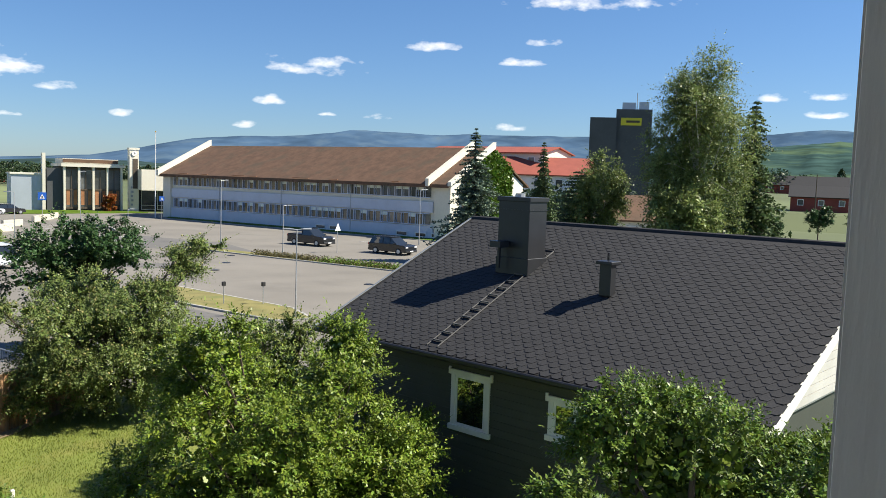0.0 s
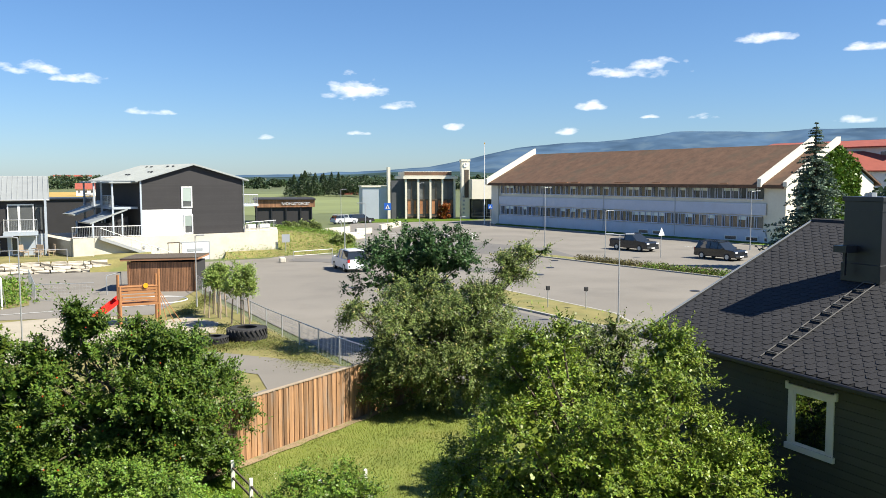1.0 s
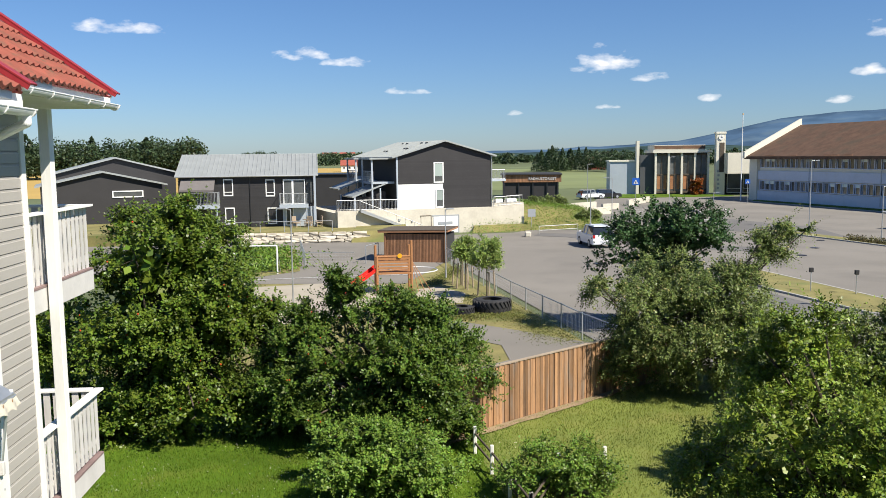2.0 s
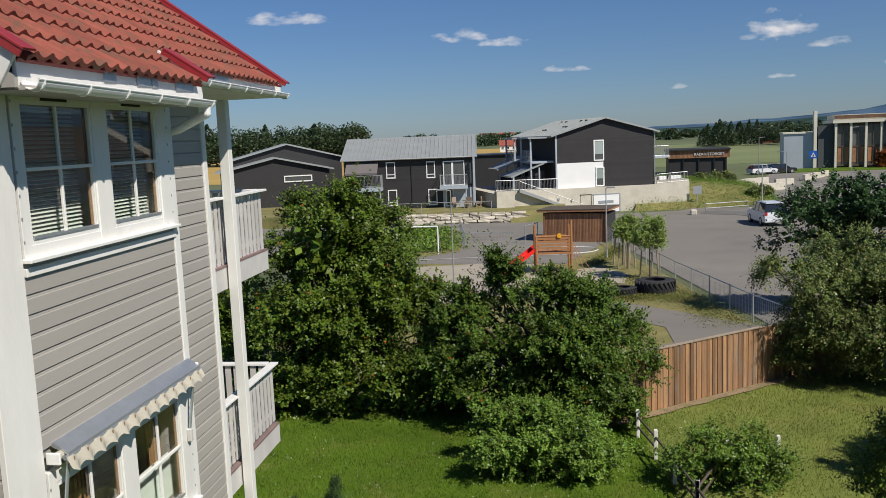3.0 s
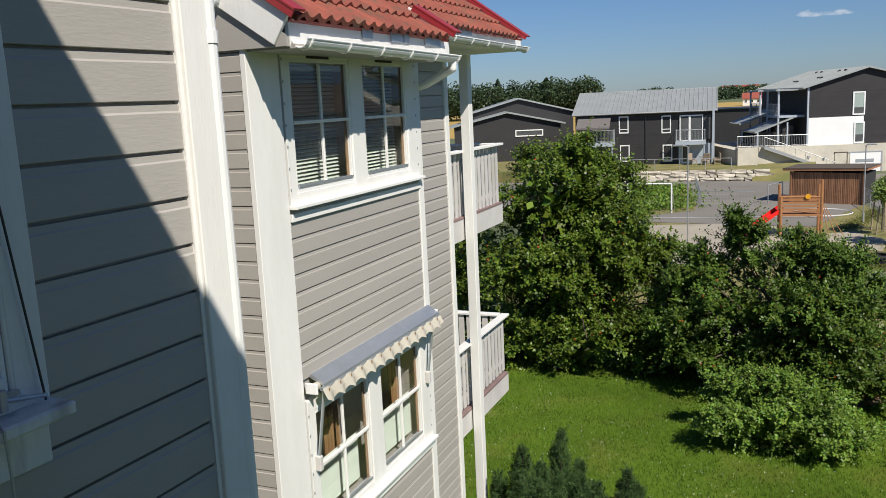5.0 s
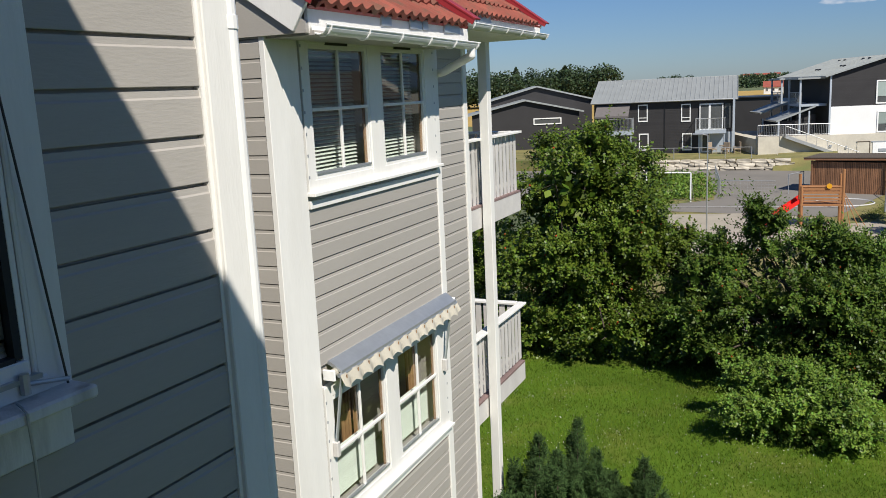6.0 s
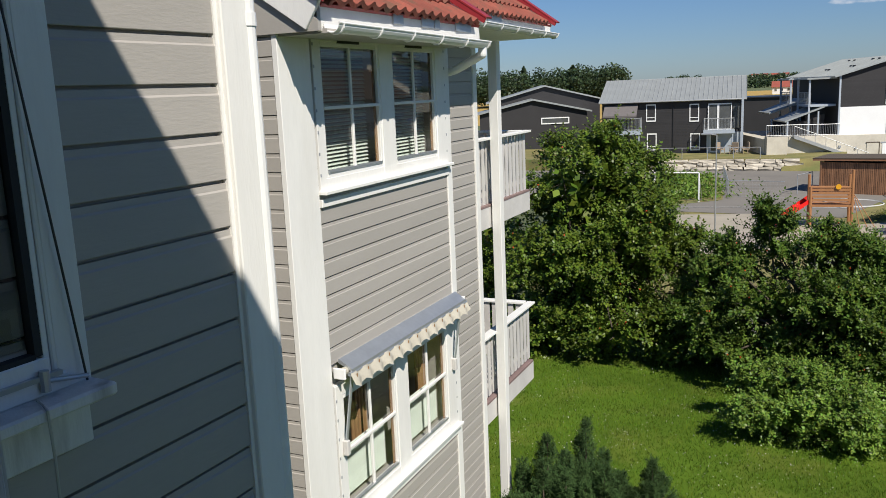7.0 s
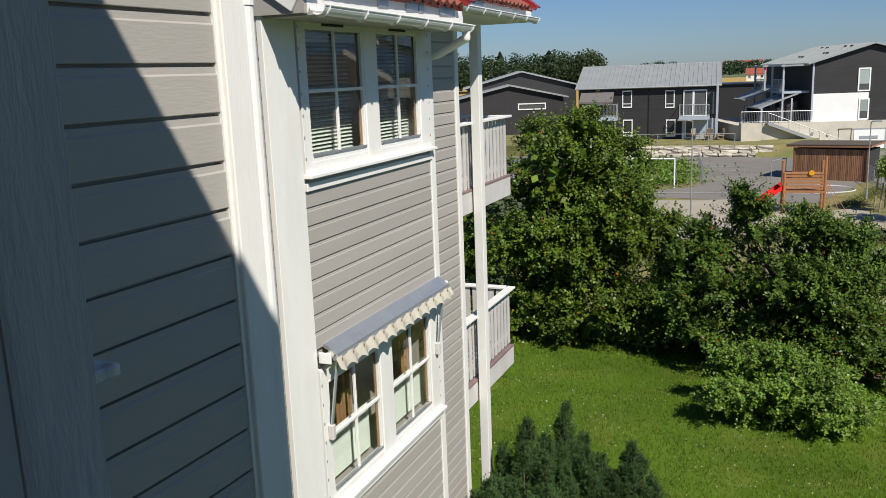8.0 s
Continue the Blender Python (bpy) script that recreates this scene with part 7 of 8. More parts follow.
for z in (1.45, 1.62, 1.79, 1.96):
    part("side_board", boxes(((0, -0.62, z), (1.85, 0.04, 0.11))), M_ORANGEWOOD, pt)
    part("side_board", boxes(((0, 0.62, z), (1.85, 0.04, 0.11))), M_ORANGEWOOD, pt)
part("top_rail", rods(((-0.95, -0.6, 2.08), (0.95, -0.6, 2.08), 0.05)), M_ORANGEWOOD, pt)
part("steering_wheel", rods(((0.3, -0.72, 2.12), (0.3, -0.66, 2.12), 0.13, None, 14)), M_YELLOW, pt, "yellow play wheel")
bm = bmesh.new()
for f in np.linspace(0, 1, 9)[:-1]:
    g = f + 0.125
    xa, za = -1.0 - 1.45 * f, 1.25 * (1 - f) ** 1.15 + 0.12
    xb, zb = -1.0 - 1.45 * g, 1.25 * max(0, 1 - g) ** 1.15 + 0.12
    for s in (-0.26, 0.26):
        a1, b1 = bm.verts.new((xa, s, za)), bm.verts.new((xb, s, zb))
        a2, b2 = bm.verts.new((xa, s, za + 0.22)), bm.verts.new((xb, s, zb + 0.22))
        bm.faces.new((a1, b1, b2, a2))
    bm.faces.new([bm.verts.new(v) for v in ((xa, -0.26, za), (xb, -0.26, zb), (xb, 0.26, zb), (xa, 0.26, za))])
bmesh.ops.remove_doubles(bm, verts=bm.verts[:], dist=0.002)
sl_ob = part("slide", bm, M_REDPLASTIC, pt, "red plastic slide", m=pose(-0.95, -0.25, 0, 0, 0, 30) @ Matrix.Diagonal((1.75, 1, 1, 1)) @ pose(1.0, 0, 0))
so = sl_ob.modifiers.new("thickness", "SOLIDIFY")
so.thickness = 0.03
part("climbing_net", rods(*[((1.0 + 0.35 * i, -0.5, 0.05), (0.95, -0.5 + 0.25 * i, 1.9), 0.02) for i in range(4)]), M_ORANGEWOOD, pt)

gl = thing("football_goal", "white steel football goal on the play court", "goal", pose(-12.7, 53.6, 0))
part("frame", rods(((0, 0, 0), (0, 0, 1.9), 0.05), ((0, 0, 1.9), (2.75, 0.1, 1.9), 0.05), ((2.75, 0.1, 0), (2.75, 0.1, 1.9), 0.05)), M_HOUSEWHITE, gl)
part("back_frame", rods(((0, 0, 1.9), (0, 1.1, 0.05), 0.025), ((2.75, 0.1, 1.9), (2.75, 1.2, 0.05), 0.025), ((0, 1.1, 0.05), (2.75, 1.2, 0.05), 0.025)), M_GALV, gl)
g2 = thing("football_goal", "small grey steel goal beside the shed", "goal", pose(-4.6, 58.4, 0, 0, 0, 70))
part("frame", rods(((0, 0, 0), (0, 0, 1.3), 0.03), ((0, 0, 1.3), (2.2, 0, 1.3), 0.03), ((2.2, 0, 0), (2.2, 0, 1.3), 0.03)), M_SIGNGREY, g2)

sheet("court_grass", [(-18, 51.0), (-12.2, 51.1), (-8.7, 54.9), (-9.1, 57.7), (-11.2, 68.3), (-18, 68)], 0.055, M_DRYGRASS, "overgrown grass beside the play court", "grass")
# stone wall and the terrace above it
rs = random.Random(4)
sw_ = thing("stone_wall", "pale dry stone wall of large blasted blocks", "wall", pose(-25.5, 71.9, 0, 0, 0, 4.5), kind="structure")


def stone_mesh(seed):
    r = random.Random(seed)
    bm = bmesh.new()
    bx(bm, (0, 0, 0), (1, 1, 1))
    bmesh.ops.subdivide_edges(bm, edges=bm.edges[:], cuts=1, use_grid_fill=True)
    for v in bm.verts:
        v.co += Vector((r.uniform(-0.07, 0.07), r.uniform(-0.1, 0.1), r.uniform(-0.07, 0.07)))
        if v.co.length > 0.8:
            v.co *= 0.93
    return mesh_of("stone", bm, M_STONE)


stones = [stone_mesh(i) for i in range(5)]
for row in range(3):
    x = -0.2 * row
    while x < 18.9:
        ln = rs.uniform(0.5, 1.5)
        part("stone", stones[rs.randrange(5)], None, sw_, m=Matrix.Translation((x + ln / 2, 0.35 + 0.10 * row, 0.17 + 0.31 * row)) @ Matrix.Diagonal((ln * 0.93, 0.75, rs.uniform(0.27, 0.33), 1)))
        x += ln
sheet("terrace_lawn", [(-40, 72), (-25, 72.5), (-6.9, 73.9), (-7.2, 79), (-9.5, 81), (-5, 90), (-10, 104), (-46, 104)], 0.98, M_DRYGRASS, "dry lawn in front of the charcoal apartment house", "lawn", 0.97)
bm = bmesh.new()
prism(bm, [(72.9, 0.0), (74.2, 0.92), (79.0, 1.1), (80.5, 0.0)], "x", -7.0, -2.4)
tagged(new("grass_bank", mesh_of("grass_bank", bm, M_DRYGRASS)), "dry grass bank beside the concrete wall", "grass", "", "structure")
mf = thing("mesh_fence", "galvanised mesh fence on top of the stone wall", "fence", pose(-25.5, 72.6, 0.98, 0, 0, 4.5))
for i in range(9):
    part("post", rods(((i * 2.1, 0, 0), (i * 2.1, 0, 0.95), 0.03)), M_GALV, mf)
    if i < 8:
        part("top_rail", rods(((i * 2.1, 0, 0.93), (i * 2.1 + 2.1, 0, 0.93), 0.025)), M_GALV, mf)

# ---- parking and road ----
strip = [(20.9, 52.2), (23.1, 41.0), (22.3, 37.6), (20.4, 37.9), (18.6, 45.2), (17.8, 51.5)]
sheet("parking_island", strip, 0.13, M_DRYGRASS, "dry grass island in the parking area", "grass", 0.12)
kerb("kerb", strip + [strip[0]], "pale kerb round the grass island")
sheet("side_road", [(10, 28.5), (14, 29), (19.8, 36.6), (18.0, 45.0), (17.2, 51.5), (11, 40)], 0.055, M_ASPHALT_DARK, "darker asphalt lane beside the island", "asphalt")
sheet("road_patch", [(9.5, 77), (12.2, 75.5), (19, 66), (26, 62), (28, 64), (20.5, 69), (13.2, 78.5), (10.5, 79.5)], 0.06, M_ASPHALT_DARK, "darker asphalt patch across the entrance", "asphalt")
sheet("road_patch", [(18, 77), (26, 92), (33, 95), (38, 82), (36.5, 72), (28, 80)], 0.06, M_ASPHALT_DARK, "darker asphalt of the old roadway", "asphalt")
sheet("verge", [(31, 80), (33, 75.2), (36.3, 64), (39.5, 54), (41, 48.8), (42.4, 49.2), (41.2, 54.6), (38.2, 64.3), (34.6, 76), (32, 80.6)], 0.10, M_DRYGRASS, "dry weedy verge between parking and road", "grass", 0.09)
kerb("kerb", [(30.9, 80), (32.9, 75.2), (36.2, 64), (39.4, 54), (40.9, 48.8)], "grey kerb along the weedy verge")
sheet("building_lawn", [(52.0, 131.0), (50.9, 130.8), (48.6, 126), (52.5, 112), (57.6, 94), (61.2, 82), (63.4, 74), (66.6, 75)], 0.11, M_GRASS, "shaded grass strip in front of the office building", "grass", 0.10)
kerb("kerb", [(48.5, 126), (52.4, 112), (57.5, 94), (61.1, 82), (63.3, 74)], "grey kerb along the office lawn")
sheet("hall_lawn", [(30, 140), (37, 140), (52, 143), (50, 148.5), (40, 150.5), (30, 152)], 0.12, M_GRASS, "green lawn in front of the town hall", "grass", 0.11)
kerb("kerb", [(32.1, 120.9), (33.3, 114.6), (34.0, 108.8), (33.7, 104), (33.2, 101.8)], "dark kerb of the curved traffic island", 0.3, 0.22)
for pts in ([(18.6, 67.8), (17.6, 71.0), (17.0, 76), (17.2, 80)],):
    kerb("kerb", pts, "pale kerb beside the entrance")
sheet("corner_grass", [(17.1, 79.8), (17.1, 75.8), (17.7, 71), (18.7, 67.8), (20.5, 68), (20.8, 74), (19.5, 80)], 0.12, M_DRYGRASS, "grass corner by the parking entrance", "grass", 0.11)


def stripe(pts, w, z=0.066):
    for p, q in zip(pts, pts[1:]):
        c = along(p, q, 0.5)
        ob = new("road_marking", mesh_of("road_marking", boxes(((c.x, c.y, z), (math.hypot(q[0] - p[0], q[1] - p[1]), w, 0.008), math.atan2(q[1] - p[1], q[0] - p[0]))), M_LINE))
        tagged(ob, "worn white painted line on the asphalt", "road marking", "painted lines", "structure")


stripe([(-14, 50.6), (-9.6, 51.4), (-4.9, 52.3), (-0.7, 52.8)], 0.12)
for i in range(6):
    stripe([(25.6 + i * 0.3, 109.5 - i * 3.2), (30.4 + i * 0.35, 113.2 - i * 3.0)], 0.15)
stripe([(39.0, 112.5), (38.4, 108.0), (37.4, 103.9), (34.6, 97.7), (31.4, 93.2), (28.4, 91.6)], 0.28)
stripe([(53.5, 80), (55.5, 73)], 0.16)
bm = bmesh.new()
for i in range(24):
    a, b = 2 * math.pi * i / 24, 2 * math.pi * (i + 1) / 24
    rod(bm, (-1.2 + 1.6 * math.cos(a), 54.8 + 1.6 * math.sin(a), 0.05), (-1.2 + 1.6 * math.cos(b), 54.8 + 1.6 * math.sin(b), 0.05), 0.05, None, 4)
tagged(new("court_circle", mesh_of("court_circle", bm, M_LINE)), "white painted circle on the play court", "road marking", "", "structure")
for x, y in ((11.5, 57), (27, 60), (30, 64.5), (33, 48), (15.5, 60.5), (37, 88), (33, 70)):
    ob = new("manhole_cover", mesh_of("manhole_cover", rods(((x, y, 0.03), (x, y, 0.072), 0.34, None, 20)), M_BLACKMETAL))
    tagged(ob, "dark round iron manhole cover in the asphalt", "manhole", "manhole covers")

# weeds on the verges and the bank
def weeds(name, label, areas, n, leaf, size, seed, h):
    rng = np.random.default_rng(seed)
    out = []
    for (x0, y0), (x1, y1), w in areas:
        f = rng.uniform(0, 1, (n, 1))
        c = np.array([x0, y0]) + (np.array([x1, y1]) - np.array([x0, y0])) * f + rng.normal(size=(n, 2)) * w * 0.4
        lump = 0.35 + 0.65 * (np.sin(f[:, 0] * 23 + seed) * np.cos(f[:, 0] * 61) * 0.5 + 0.5)
        out.append(np.column_stack([c, 0.1 + h * lump * rng.uniform(0, 1, n) ** 1.3]))
    ob = new(name, quads_mesh(name, leaf_quads(rng, np.concatenate(out), size, 0.2, 2.6), leaf))
    return tagged(ob, label, "weeds", "", "stuff")


weeds("verge_weeds", "tall dry weeds along the road verge", [((35.4, 70), (37.4, 63.4), 0.6), ((37.2, 64), (40.4, 54), 0.9)], 2300, L_WEED, 0.07, 3, 0.55)
weeds("verge_weeds", "green weeds along the road verge", [((37.6, 62), (40.4, 53.6), 0.8), ((18.6, 78), (19.6, 69), 1.0)], 1800, L_BUSH, 0.075, 4, 0.6)
weeds("court_weeds", "rank green weeds behind the football goal", [((-15.5, 55), (-9.8, 56), 2.2), ((-15.5, 60), (-10.4, 61), 2.6), ((-15, 65), (-12, 66), 1.8)], 2600, L_BUSH, 0.10, 12, 0.75)
weeds("playground_grass_tufts", "tufts of dry grass round the playground", [((2.4, 44), (5.4, 33), 1.5), ((-1, 38), (4, 38.6), 1.2), ((0, 48), (2, 56), 0.8)], 5200, L_TUFT, 0.032, 6, 0.07)

bm = bmesh.new()
gx, gy = 22, 16
gridv = []
for j in range(gy + 1):
    row = []
    for i in range(gx + 1):
        u, v = i / gx, j / gy
        x, y = 4.0 + 13.6 * u + 2.0 * v, 80.8 + 4.8 * u + 12 * v
        top = 2.6 * min(1, v * 2.2) * (1 - 0.62 * u ** 1.5) * min(1, (1 - u) * 5 + 0.05)
        row.append(bm.verts.new((x, y, 0.0 + top + 0.12 * noise.noise((x * 0.8, y * 0.8, 0)) * min(1, v * 4))))
    gridv.append(row)
for j in range(gy):
    for i in range(gx):
        bm.faces.new((gridv[j][i], gridv[j][i + 1], gridv[j + 1][i + 1], gridv[j + 1][i]))
rngm = np.random.default_rng(8)
pv = np.array([v.co[:] for v in bm.verts])
tagged(new("grass_mound", mesh_of("grass_mound", bm, M_DRYGRASS)), "overgrown green bank beside the concrete wall", "grass", "", "structure")
q = pv[rngm.integers(0, len(pv), 22000)] + rngm.normal(size=(22000, 3)) * np.array([0.4, 0.45, 0.1]) + np.array([0, 0, 0.12])
tagged(new("mound_weeds", quads_mesh("mound_weeds", leaf_quads(rngm, q, 0.065, 0.5, 2.0), L_BUSH)), "rank green weeds covering the bank", "weeds", "", "stuff")
for x, y, r in ((11.2, 93, 0.9), (13.0, 94.5, 1.0), (14.6, 95.5, 0.9), (16, 88, 0.7), (17.5, 90, 0.7)):
    tree("garden_bush", "yellow-green clipped bush on the bank", x, y, 1.2, 2.2 if x < 15 else 1.0, (r, r, 0.6), L_BIRCH, 0.14, int(x * 10), tufts=60, shoots=5, leaves=7, shoot_len=0.3, core=120, trunk_r=0.04, category="bush", group="bushes on the bank")
tree("garden_bush", "rust-brown round bush by the town hall", 46.8, 147.0, 2.8, 1.5, (1.3, 1.2, 1.4), leaf_mat("rust_leaf", (0.25, 0.09, 0.02)), 0.22, 91, tufts=60, shoots=5, leaves=7, shoot_len=0.4, core=120, trunk_r=0.06, category="bush")

# low white concrete walls by the entrance
for a, b, h in (((28.2, 119.5), (33.6, 128.8), 0.85), ((15.5, 104), (21.5, 109), 1.3), ((18, 101), (22.5, 104.5), 0.9), ((23.0, 112), (25.5, 113.5), 0.8)):
    c = along(a, b, 0.5)
    ob = new("barrier_wall", mesh_of("barrier_wall", boxes(((c.x, c.y, h / 2), (math.hypot(b[0] - a[0], b[1] - a[1]), 0.4, h), math.atan2(b[1] - a[1], b[0] - a[0]))), M_CONCRETE, 0.02))
    tagged(ob, "low pale concrete wall at the parking entrance", "wall", "low walls")
ob = new("concrete_block", mesh_of("concrete_block", boxes(((8.9, 76.4, 0.25), (0.55, 0.55, 0.5))), M_CONCRETE, 0.08))
tagged(ob, "white concrete block at the road edge", "block")
br = thing("barrier", "pale metal road barrier at the entrance", "barrier")
part("frame", rods(((10.2, 78.5, 0), (10.2, 78.5, 0.8), 0.03), ((10.2, 78.5, 0.8), (14.2, 80.4, 0.8), 0.03), ((14.2, 80.4, 0), (14.2, 80.4, 0.8), 0.03), ((10.2, 78.5, 0.4), (14.2, 80.4, 0.4), 0.02)), M_GALV, br)


# ---- lamp posts, signs, flagpole ----
def street_lamp(x, y, h, arm=0.8, rz=0, double=False, r=0.05):
    t = thing("street_lamp", "slim grey steel street lamp with a flat head" if not double else "grey steel lamp post with a double head", "street lamp", pose(x, y, 0, 0, 0, rz), "street lamps")
    part("pole", rods(((0, 0, 0), (0, 0, h), r, r * 0.7)), M_GALV, t)
    part("base", rods(((0, 0, 0), (0, 0, 0.6), r * 1.5)), M_GALV, t)
    for s in ((1, -1) if double else (1,)):
        part("arm", rods(((0, 0, h), (s * arm, 0, h + 0.06), 0.025)), M_GALV, t)
        part("head", boxes(((s * (arm + 0.1), 0, h + 0.05), (0.45, 0.2, 0.07))), M_SIGNGREY, t, bevel=0.015)
    return t


street_lamp(37.6, 82.3, 6.6, 0.5, 10)
street_lamp(29.2, 85.9, 3.4, 0.3, 0)
street_lamp(17.3, 79.5, 5.2, 0.5, 160)
street_lamp(33.7, 117.8, 6.9, 0.4, 0)
street_lamp(21.75, 38.3, 4.70, 0.42, -20, True, 0.04)
street_lamp(37.5, 68.7, 4.6, 0.5, 0)
street_lamp(0.9, 50.6, 4.3, 0.2, 0, r=0.04)
street_lamp(-6.1, 36.6, 5.3, 0.3, 180, r=0.035)
street_lamp(57.5, 74.0, 6.2, 0.7, 0)
street_lamp(-40.5, 70, 7.0, 0.5, 0)
street_lamp(22.5, 120, 6.0, 0.5, 0)
street_lamp(16.2, 84.5, 3.6, 0.2, 0, r=0.07)
fl = thing("flagpole", "tall white flagpole in front of the entrance", "flagpole", pose(47.9, 128.7, 0))
part("pole", rods(((0, 0, 0), (0, 0, 13.2), 0.10, 0.05)), M_HOUSEWHITE, fl)
part("finial", rods(((0, 0, 13.2), (0, 0, 13.4), 0.09)), M_YELLOW, fl)

for x, y in ((21.4, 52.0), (20.4, 44.1), (22.3, 43.0)):
    t = thing("engine_heater_post", "short grey post with a small socket box", "post", pose(x, y, 0.12), "socket posts")
    part("pole", rods(((0, 0, 0), (0, 0, 1.05), 0.03)), M_GALV, t)
    part("box", boxes(((0, 0, 1.14), (0.22, 0.14, 0.24))), M_RUBBER, t, bevel=0.02)


def sign(name, label, x, y, h, kind, rz=0, size=0.9):
    t = thing(name, label, "road sign", pose(x, y, 0, 0, 0, rz))
    part("pole", rods(((0, 0, 0), (0, 0, h), 0.035)), M_GALV, t)
    bm = bmesh.new()
    if kind == "triangle":
        prism(bm, [(-size / 2, h - 0.35), (size / 2, h - 0.35), (0, h - 0.35 + size * 0.87)], "y", -0.05, -0.03)
        part("plate", bm, M_SIGNWHITE, t, "pale back of a triangular sign")
    else:
        bx(bm, (0, -0.05, h - size / 2), (size, 0.03, size))
        part("plate", bm, M_SIGNBLUE if kind == "crossing" else M_SIGNGREY, t)
        if kind == "crossing":
            bm = bmesh.new()
            prism(bm, [(-size * 0.32, h - size * 0.82), (size * 0.32, h - size * 0.82), (0, h - size * 0.2)], "y", -0.085, -0.068)
            part("triangle", bm, M_SIGNWHITE, t, "white triangle")
            part("bar", boxes(((0, -0.092, h - size * 0.62), (size * 0.12, 0.01, size * 0.3))), M_BLACKGAP, t)
    return t


sign("traffic_sign", "triangular traffic sign seen from behind", 43.5, 68.9, 2.55, "triangle", 20)
sign("traffic_sign", "grey back of a square traffic sign", 10.1, 83.7, 2.1, "plain", 10, 0.8)
sign("traffic_sign", "blue crossing sign beside the road", 28.6, 116.5, 4.1, "crossing", -10, 1.0)
sign("traffic_sign", "blue crossing sign beside the road", 46.0, 121.0, 3.6, "crossing", -10, 0.7)


# ---- cars ----
def car(name, label, x, y, rz, L, W, H, paint, kind):
    t = thing(name, label, "car", pose(x, y, 0.04, 0, 0, rz))
    h0, hb = 0.28, H * 0.58
    body = [(-L / 2, h0 + 0.12), (-L / 2 + 0.05, h0), (L / 2 - 0.1, h0), (L / 2, h0 + 0.15), (L / 2 - 0.03, hb - 0.12), (L / 2 - 0.25, hb - 0.02), (L * 0.22, hb + 0.06), (-L / 2 + 0.06, hb + 0.06), (-L / 2, hb - 0.2)]
    bm = bmesh.new()
    prism(bm, body, "y", -W / 2, W / 2)
    part("body", bm, paint, t, bevel=0.05)
    if kind == "pickup":
        cab = [(-L * 0.12, hb), (-L * 0.10, H - 0.05), (L * 0.06, H), (L * 0.25, hb)]
    else:
        cab = [(-L / 2 + 0.10, hb), (-L / 2 + 0.38, H - 0.08), (-L * 0.10, H), (L * 0.08, H - 0.04), (L * 0.27, hb)]
    bm = bmesh.new()
    a = [bm.verts.new((p, -W / 2 + (0.04 if q < hb + 0.1 else 0.2), q)) for p, q in cab]
    b = [bm.verts.new((p, W / 2 - (0.04 if q < hb + 0.1 else 0.2), q)) for p, q in cab]
    bm.faces.new(a)
    bm.faces.new(b[::-1])
    for i in range(len(cab)):
        bm.faces.new((a[i], b[i], b[(i + 1) % len(cab)], a[(i + 1) % len(cab)]))
    part("greenhouse", bm, M_CARGLASS, t, "tinted windows", bevel=0.02)
    top = sorted(cab, key=lambda p: -p[1])[:3]
    x0, x1 = min(p[0] for p in top), max(p[0] for p in top)
    part("roof", boxes((((x0 + x1) / 2, 0, H + 0.005), (x1 - x0 + 0.1, W - 0.42, 0.05))), paint, t, bevel=0.02)
    for s in (-1, 1):
        for px_ in ((-L * 0.12, L * 0.07) if kind != "pickup" else (-L * 0.10,)):
            part("pillar", rods(((px_, s * (W / 2 - 0.03), hb), (px_ + 0.03, s * (W / 2 - 0.19), H - 0.02), 0.035)), paint, t)
        part("roof_rail", rods(((x0 + 0.1, s * (W / 2 - 0.27), H + 0.07), (x1 - 0.1, s * (W / 2 - 0.27), H + 0.07), 0.02)), M_BLACKMETAL, t)
        part("mirror", boxes(((L * 0.2, s * (W / 2 + 0.08), hb + 0.12), (0.1, 0.18, 0.13))), paint, t, bevel=0.02)
        part("tail_light", boxes(((-L / 2 + 0.02, s * (W / 2 - 0.14), hb - 0.05), (0.08, 0.2, 0.24))), M_LIGHTRED, t)
        part("headlight", boxes(((L / 2 - 0.06, s * (W / 2 - 0.24), hb - 0.18), (0.12, 0.36, 0.14))), M_LIGHTCLEAR, t)
        for f in (-0.30, 0.31):
            wheel = part("wheel", rods(((L * f, s * (W / 2 - 0.2), 0.34), (L * f, s * (W / 2 + 0.01), 0.34), 0.34, None, 24)), M_RUBBER, t)
            part("rim", rods(((L * f, s * (W / 2 + 0.0), 0.34), (L * f, s * (W / 2 + 0.02), 0.34), 0.21, None, 16)), M_ALU, wheel)
    for bx_, bz_ in ((-L / 2 - 0.02, 0.14), (L / 2, 0.1)):
        part("bumper", boxes(((bx_, 0, h0 + bz_), (0.10, W - 0.1, 0.22))), M_BLACKMETAL if kind != "estate" else paint, t, bevel=0.03)
    for bx_, bz_ in ((-L / 2 - 0.075, 0.34), (L / 2 + 0.055, 0.12)):
        part("number_plate", boxes(((bx_, 0, h0 + bz_), (0.01, 0.5, 0.11))), M_SIGNWHITE, t, "plain white plate")
    if kind == "pickup":
        part("bed_cover", boxes(((-L * 0.31, 0, hb + 0.10), (L * 0.36, W - 0.2, 0.08))), M_BLACKMETAL, t)
    return t


car("estate_car", "silver-white estate car driving on the asphalt", 13.5, 68.3, 96, 4.6, 1.85, 1.72, M_CARWHITE, "estate")
car("pickup_truck", "black pickup truck on the road by the office", 45.7, 77.6, -73, 5.2, 1.9, 1.78, M_CARBLACK, "pickup")
car("suv", "black sport utility car on the road by the office", 48.3, 66.4, -73, 4.6, 1.9, 1.68, M_CARBLACK, "estate")
car("parked_car", "silver car parked near the town hall", 26.5, 138.5, 20, 4.4, 1.8, 1.5, M_CARWHITE, "estate")
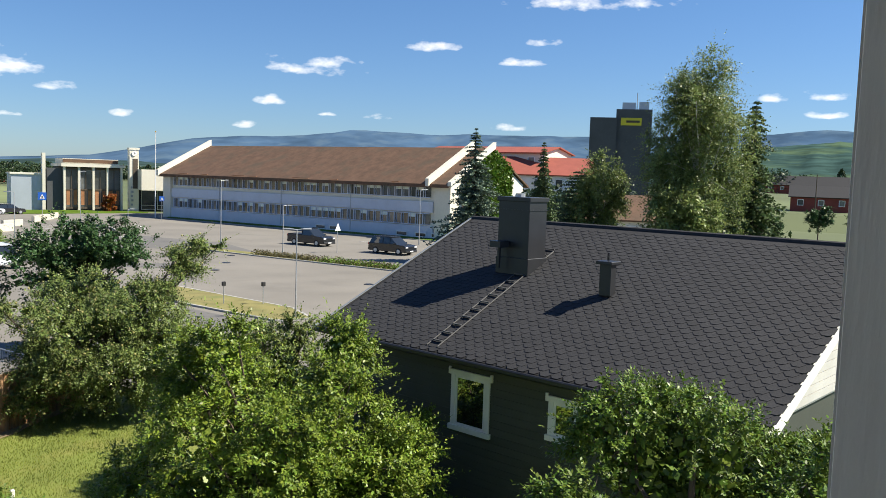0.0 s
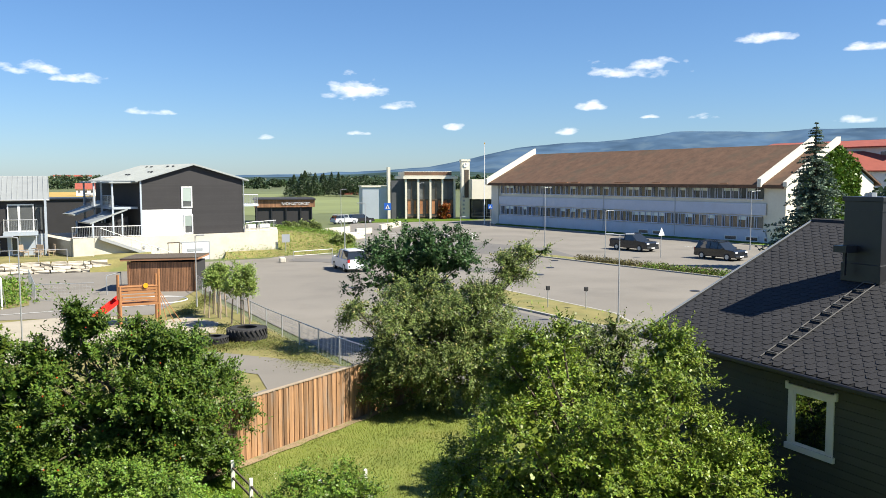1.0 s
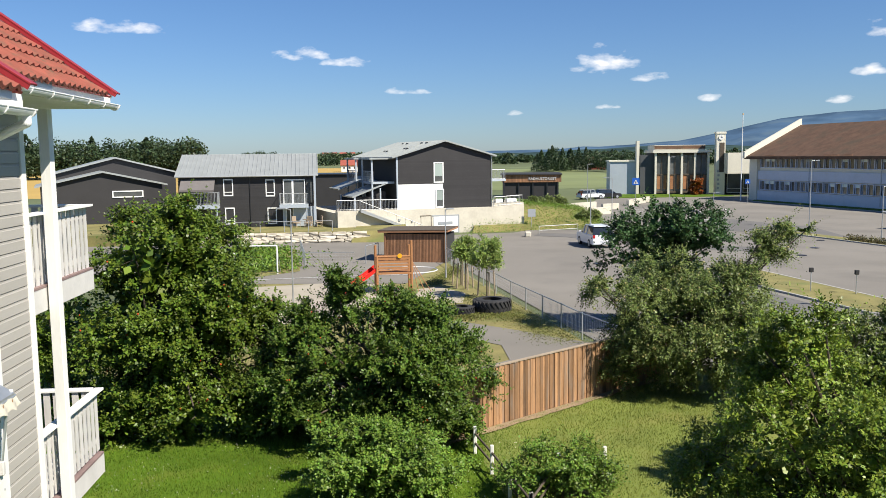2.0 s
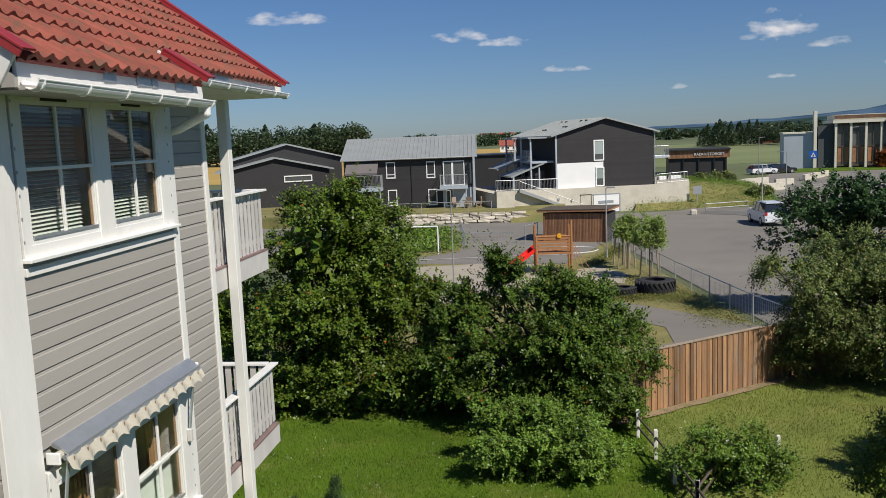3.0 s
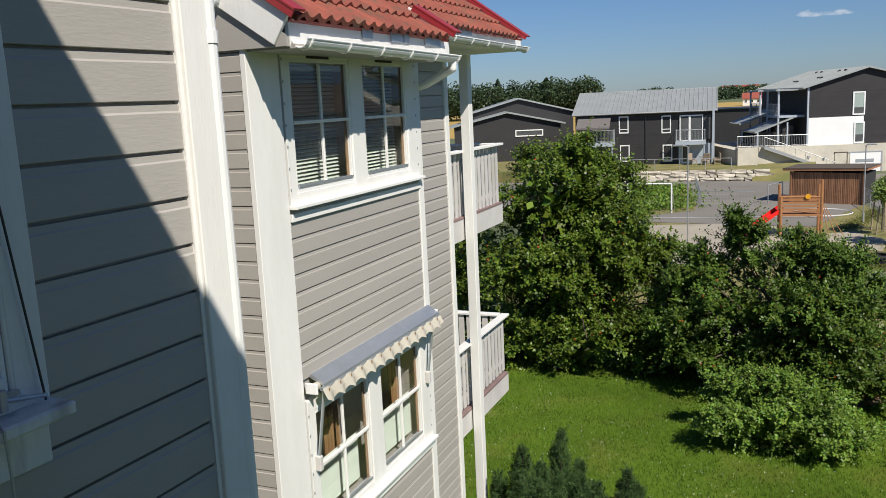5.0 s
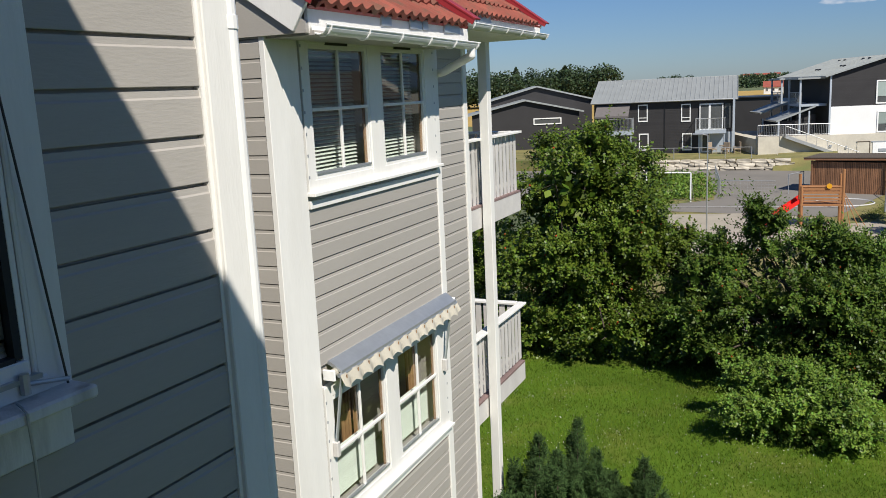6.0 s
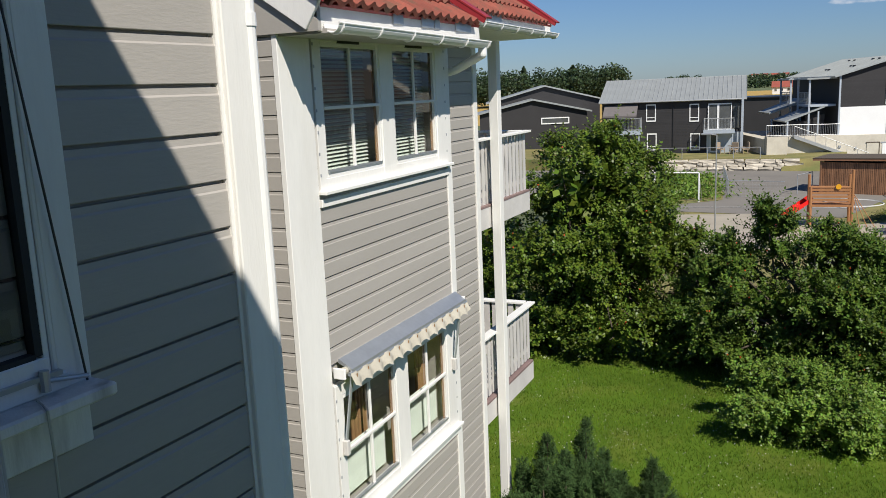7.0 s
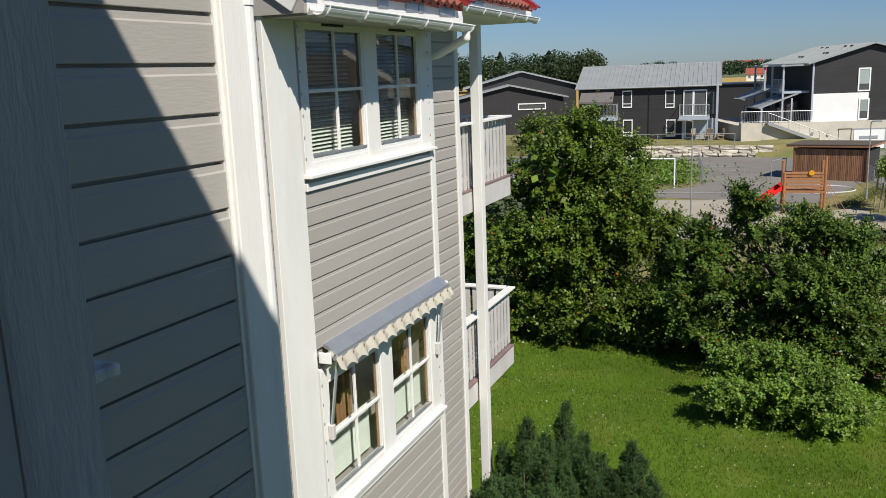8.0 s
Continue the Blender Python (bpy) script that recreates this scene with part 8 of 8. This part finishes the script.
car("parked_car", "dark car parked near the town hall", 29.5, 139.5, 15, 4.4, 1.8, 1.5, M_CARBLACK, "estate")

# lawn grass: many blades near the house
rng = np.random.default_rng(21)
n = 150000
gxy = np.column_stack([rng.uniform(-9.5, 8.5, n), rng.uniform(10.5, 27, n)])
keep = (gxy[:, 1] < 21.6 + 0.83 * (gxy[:, 0] - 0.2)) | (gxy[:, 0] < 0.2) & (gxy[:, 1] < 24)
gxy = gxy[keep]
n = len(gxy)
hgt = rng.uniform(0.025, 0.07, n)
ang = rng.uniform(0, 6.28, n)
wv = np.column_stack([np.cos(ang), np.sin(ang), np.zeros(n)]) * 0.008
lean_v = np.column_stack([rng.normal(size=n) * 0.02, rng.normal(size=n) * 0.02, hgt])
b0 = np.column_stack([gxy, np.full(n, 0.02)])
blades = np.stack([b0 - wv, b0 + wv, b0 + lean_v + wv * 0.3, b0 + lean_v - wv * 0.3], 1)
dry = gxy[:, 0] + rng.normal(size=n) * 0.35 > 2.1
tagged(new("grass_blades", quads_mesh("grass_blades", blades[~dry], L_GRASS)), "short green blades of lawn grass", "grass", "", "stuff")
tagged(new("grass_blades", quads_mesh("grass_blades", blades[dry], L_GRASSDRY)), "short yellow-green blades of dry lawn grass", "grass", "", "stuff")
rng = np.random.default_rng(22)
n = 900
gxy = np.column_stack([rng.uniform(-8, 2, n), rng.uniform(11, 20, n)])
tagged(new("clover_flowers", quads_mesh("clover_flowers", leaf_quads(rng, np.column_stack([gxy, rng.uniform(0.05, 0.09, n)]), 0.022, 1.5, 1.0), M_HOUSEWHITE)), "white clover flowers in the lawn", "flowers", "", "stuff")

# trampled strip along the foot of the plank fence
fd = Vector((FB[0] - FA[0], FB[1] - FA[1], 0)).normalized()
fn = Vector((fd.y, -fd.x, 0))
edge = []
for i in range(25):
    p = Vector((FA[0], FA[1], 0)) + fd * (flen * i / 24) + fn * (0.34 + 0.12 * noise.noise((i * 0.7, 3, 1)))
    edge.append((p.x, p.y))
back = [(FA[0] + fd.x * flen * f + fn.x * 0.03, FA[1] + fd.y * flen * f + fn.y * 0.03) for f in (1.0, 0.5, 0.0)]
sheet("soil_strip", edge + back, 0.06, M_BARESOIL, "bare sandy strip along the foot of the plank fence", "soil")

# white clover in the lawn
rngc = np.random.default_rng(31)
cl = np.column_stack([rngc.uniform(-9, 3.5, 5200), rngc.uniform(10, 21.5, 5200), rngc.uniform(0.05, 0.09, 5200)])
dens = np.sin(cl[:, 0] * 1.7 + 1) * np.cos(cl[:, 1] * 1.3) + rngc.normal(size=len(cl)) * 0.5
cl = cl[(dens > 0.35) & (cl[:, 0] * 0.45 + cl[:, 1] < 23)]
tagged(new("clover_flowers", quads_mesh("clover_flowers", leaf_quads(rngc, cl, 0.022, 0.9, 1.0), M_CLOVER)), "small white clover flowers in the lawn", "flowers", "", "stuff")


# ---- shingle tabs of the black roof ----
TW, TH_ = 0.228, 0.132


def tab_verts(u, s):
    """Corners of one tab at u along the eave and s up the slope, in the roof deck's own frame."""
    x = s - NLEN / 2
    y = u - (NU1 - NU0) / 2
    zt = 0.064
    lo, hi, mid = x, x + TH_ * 2.0, x + TH_ * 0.62
    a, b = 0.5 * TW - 0.001, 0.5 * TW - 0.062
    return [(hi, y - a, zt - 0.003), (mid, y - a, zt + 0.004), (lo, y - b, zt + 0.010), (lo, y + b, zt + 0.010), (mid, y + a, zt + 0.004), (hi, y + a, zt - 0.003),
            (lo, y - b, zt + 0.002), (lo, y + b, zt + 0.002), (mid, y - a, zt - 0.002), (mid, y + a, zt - 0.002)]


TAB_FACES = [(0, 1, 2, 3, 4, 5), (2, 6, 7, 3), (1, 8, 6, 2), (3, 7, 9, 4)]
tv = tab_verts((NU1 - NU0) / 2, NLEN / 2)
tab_me = bpy.data.meshes.new("shingle")
tab_me.from_pydata(tv, [], TAB_FACES)
tab_me.materials.append(M_SHINGLE)
allv, allf = [], []
rt = random.Random(9)
rows_n, cols_n = int(NLEN / TH_), int((NU1 - NU0) / TW)
for r in range(rows_n - 1):
    for c in range(cols_n):
        u = (c + 0.25 + 0.5 * (r % 2)) * TW + rt.uniform(-0.004, 0.004)
        s = r * TH_ + rt.uniform(-0.003, 0.003)
        if r < 12 and 10 <= c < 35:
            part("shingle", tab_me, None, roof, m=pose(s - NLEN / 2, u - (NU1 - NU0) / 2, rt.uniform(0, 0.003)))
        else:
            base = len(allv)
            allv += tab_verts(u, s)
            allf += [tuple(base + i for i in f) for f in TAB_FACES]
me = bpy.data.meshes.new("shingles")
me.from_pydata(allv, [], allf)
me.materials.append(M_SHINGLE)
part("shingles", me, None, roof, "black shingle tabs", kind="stuff")
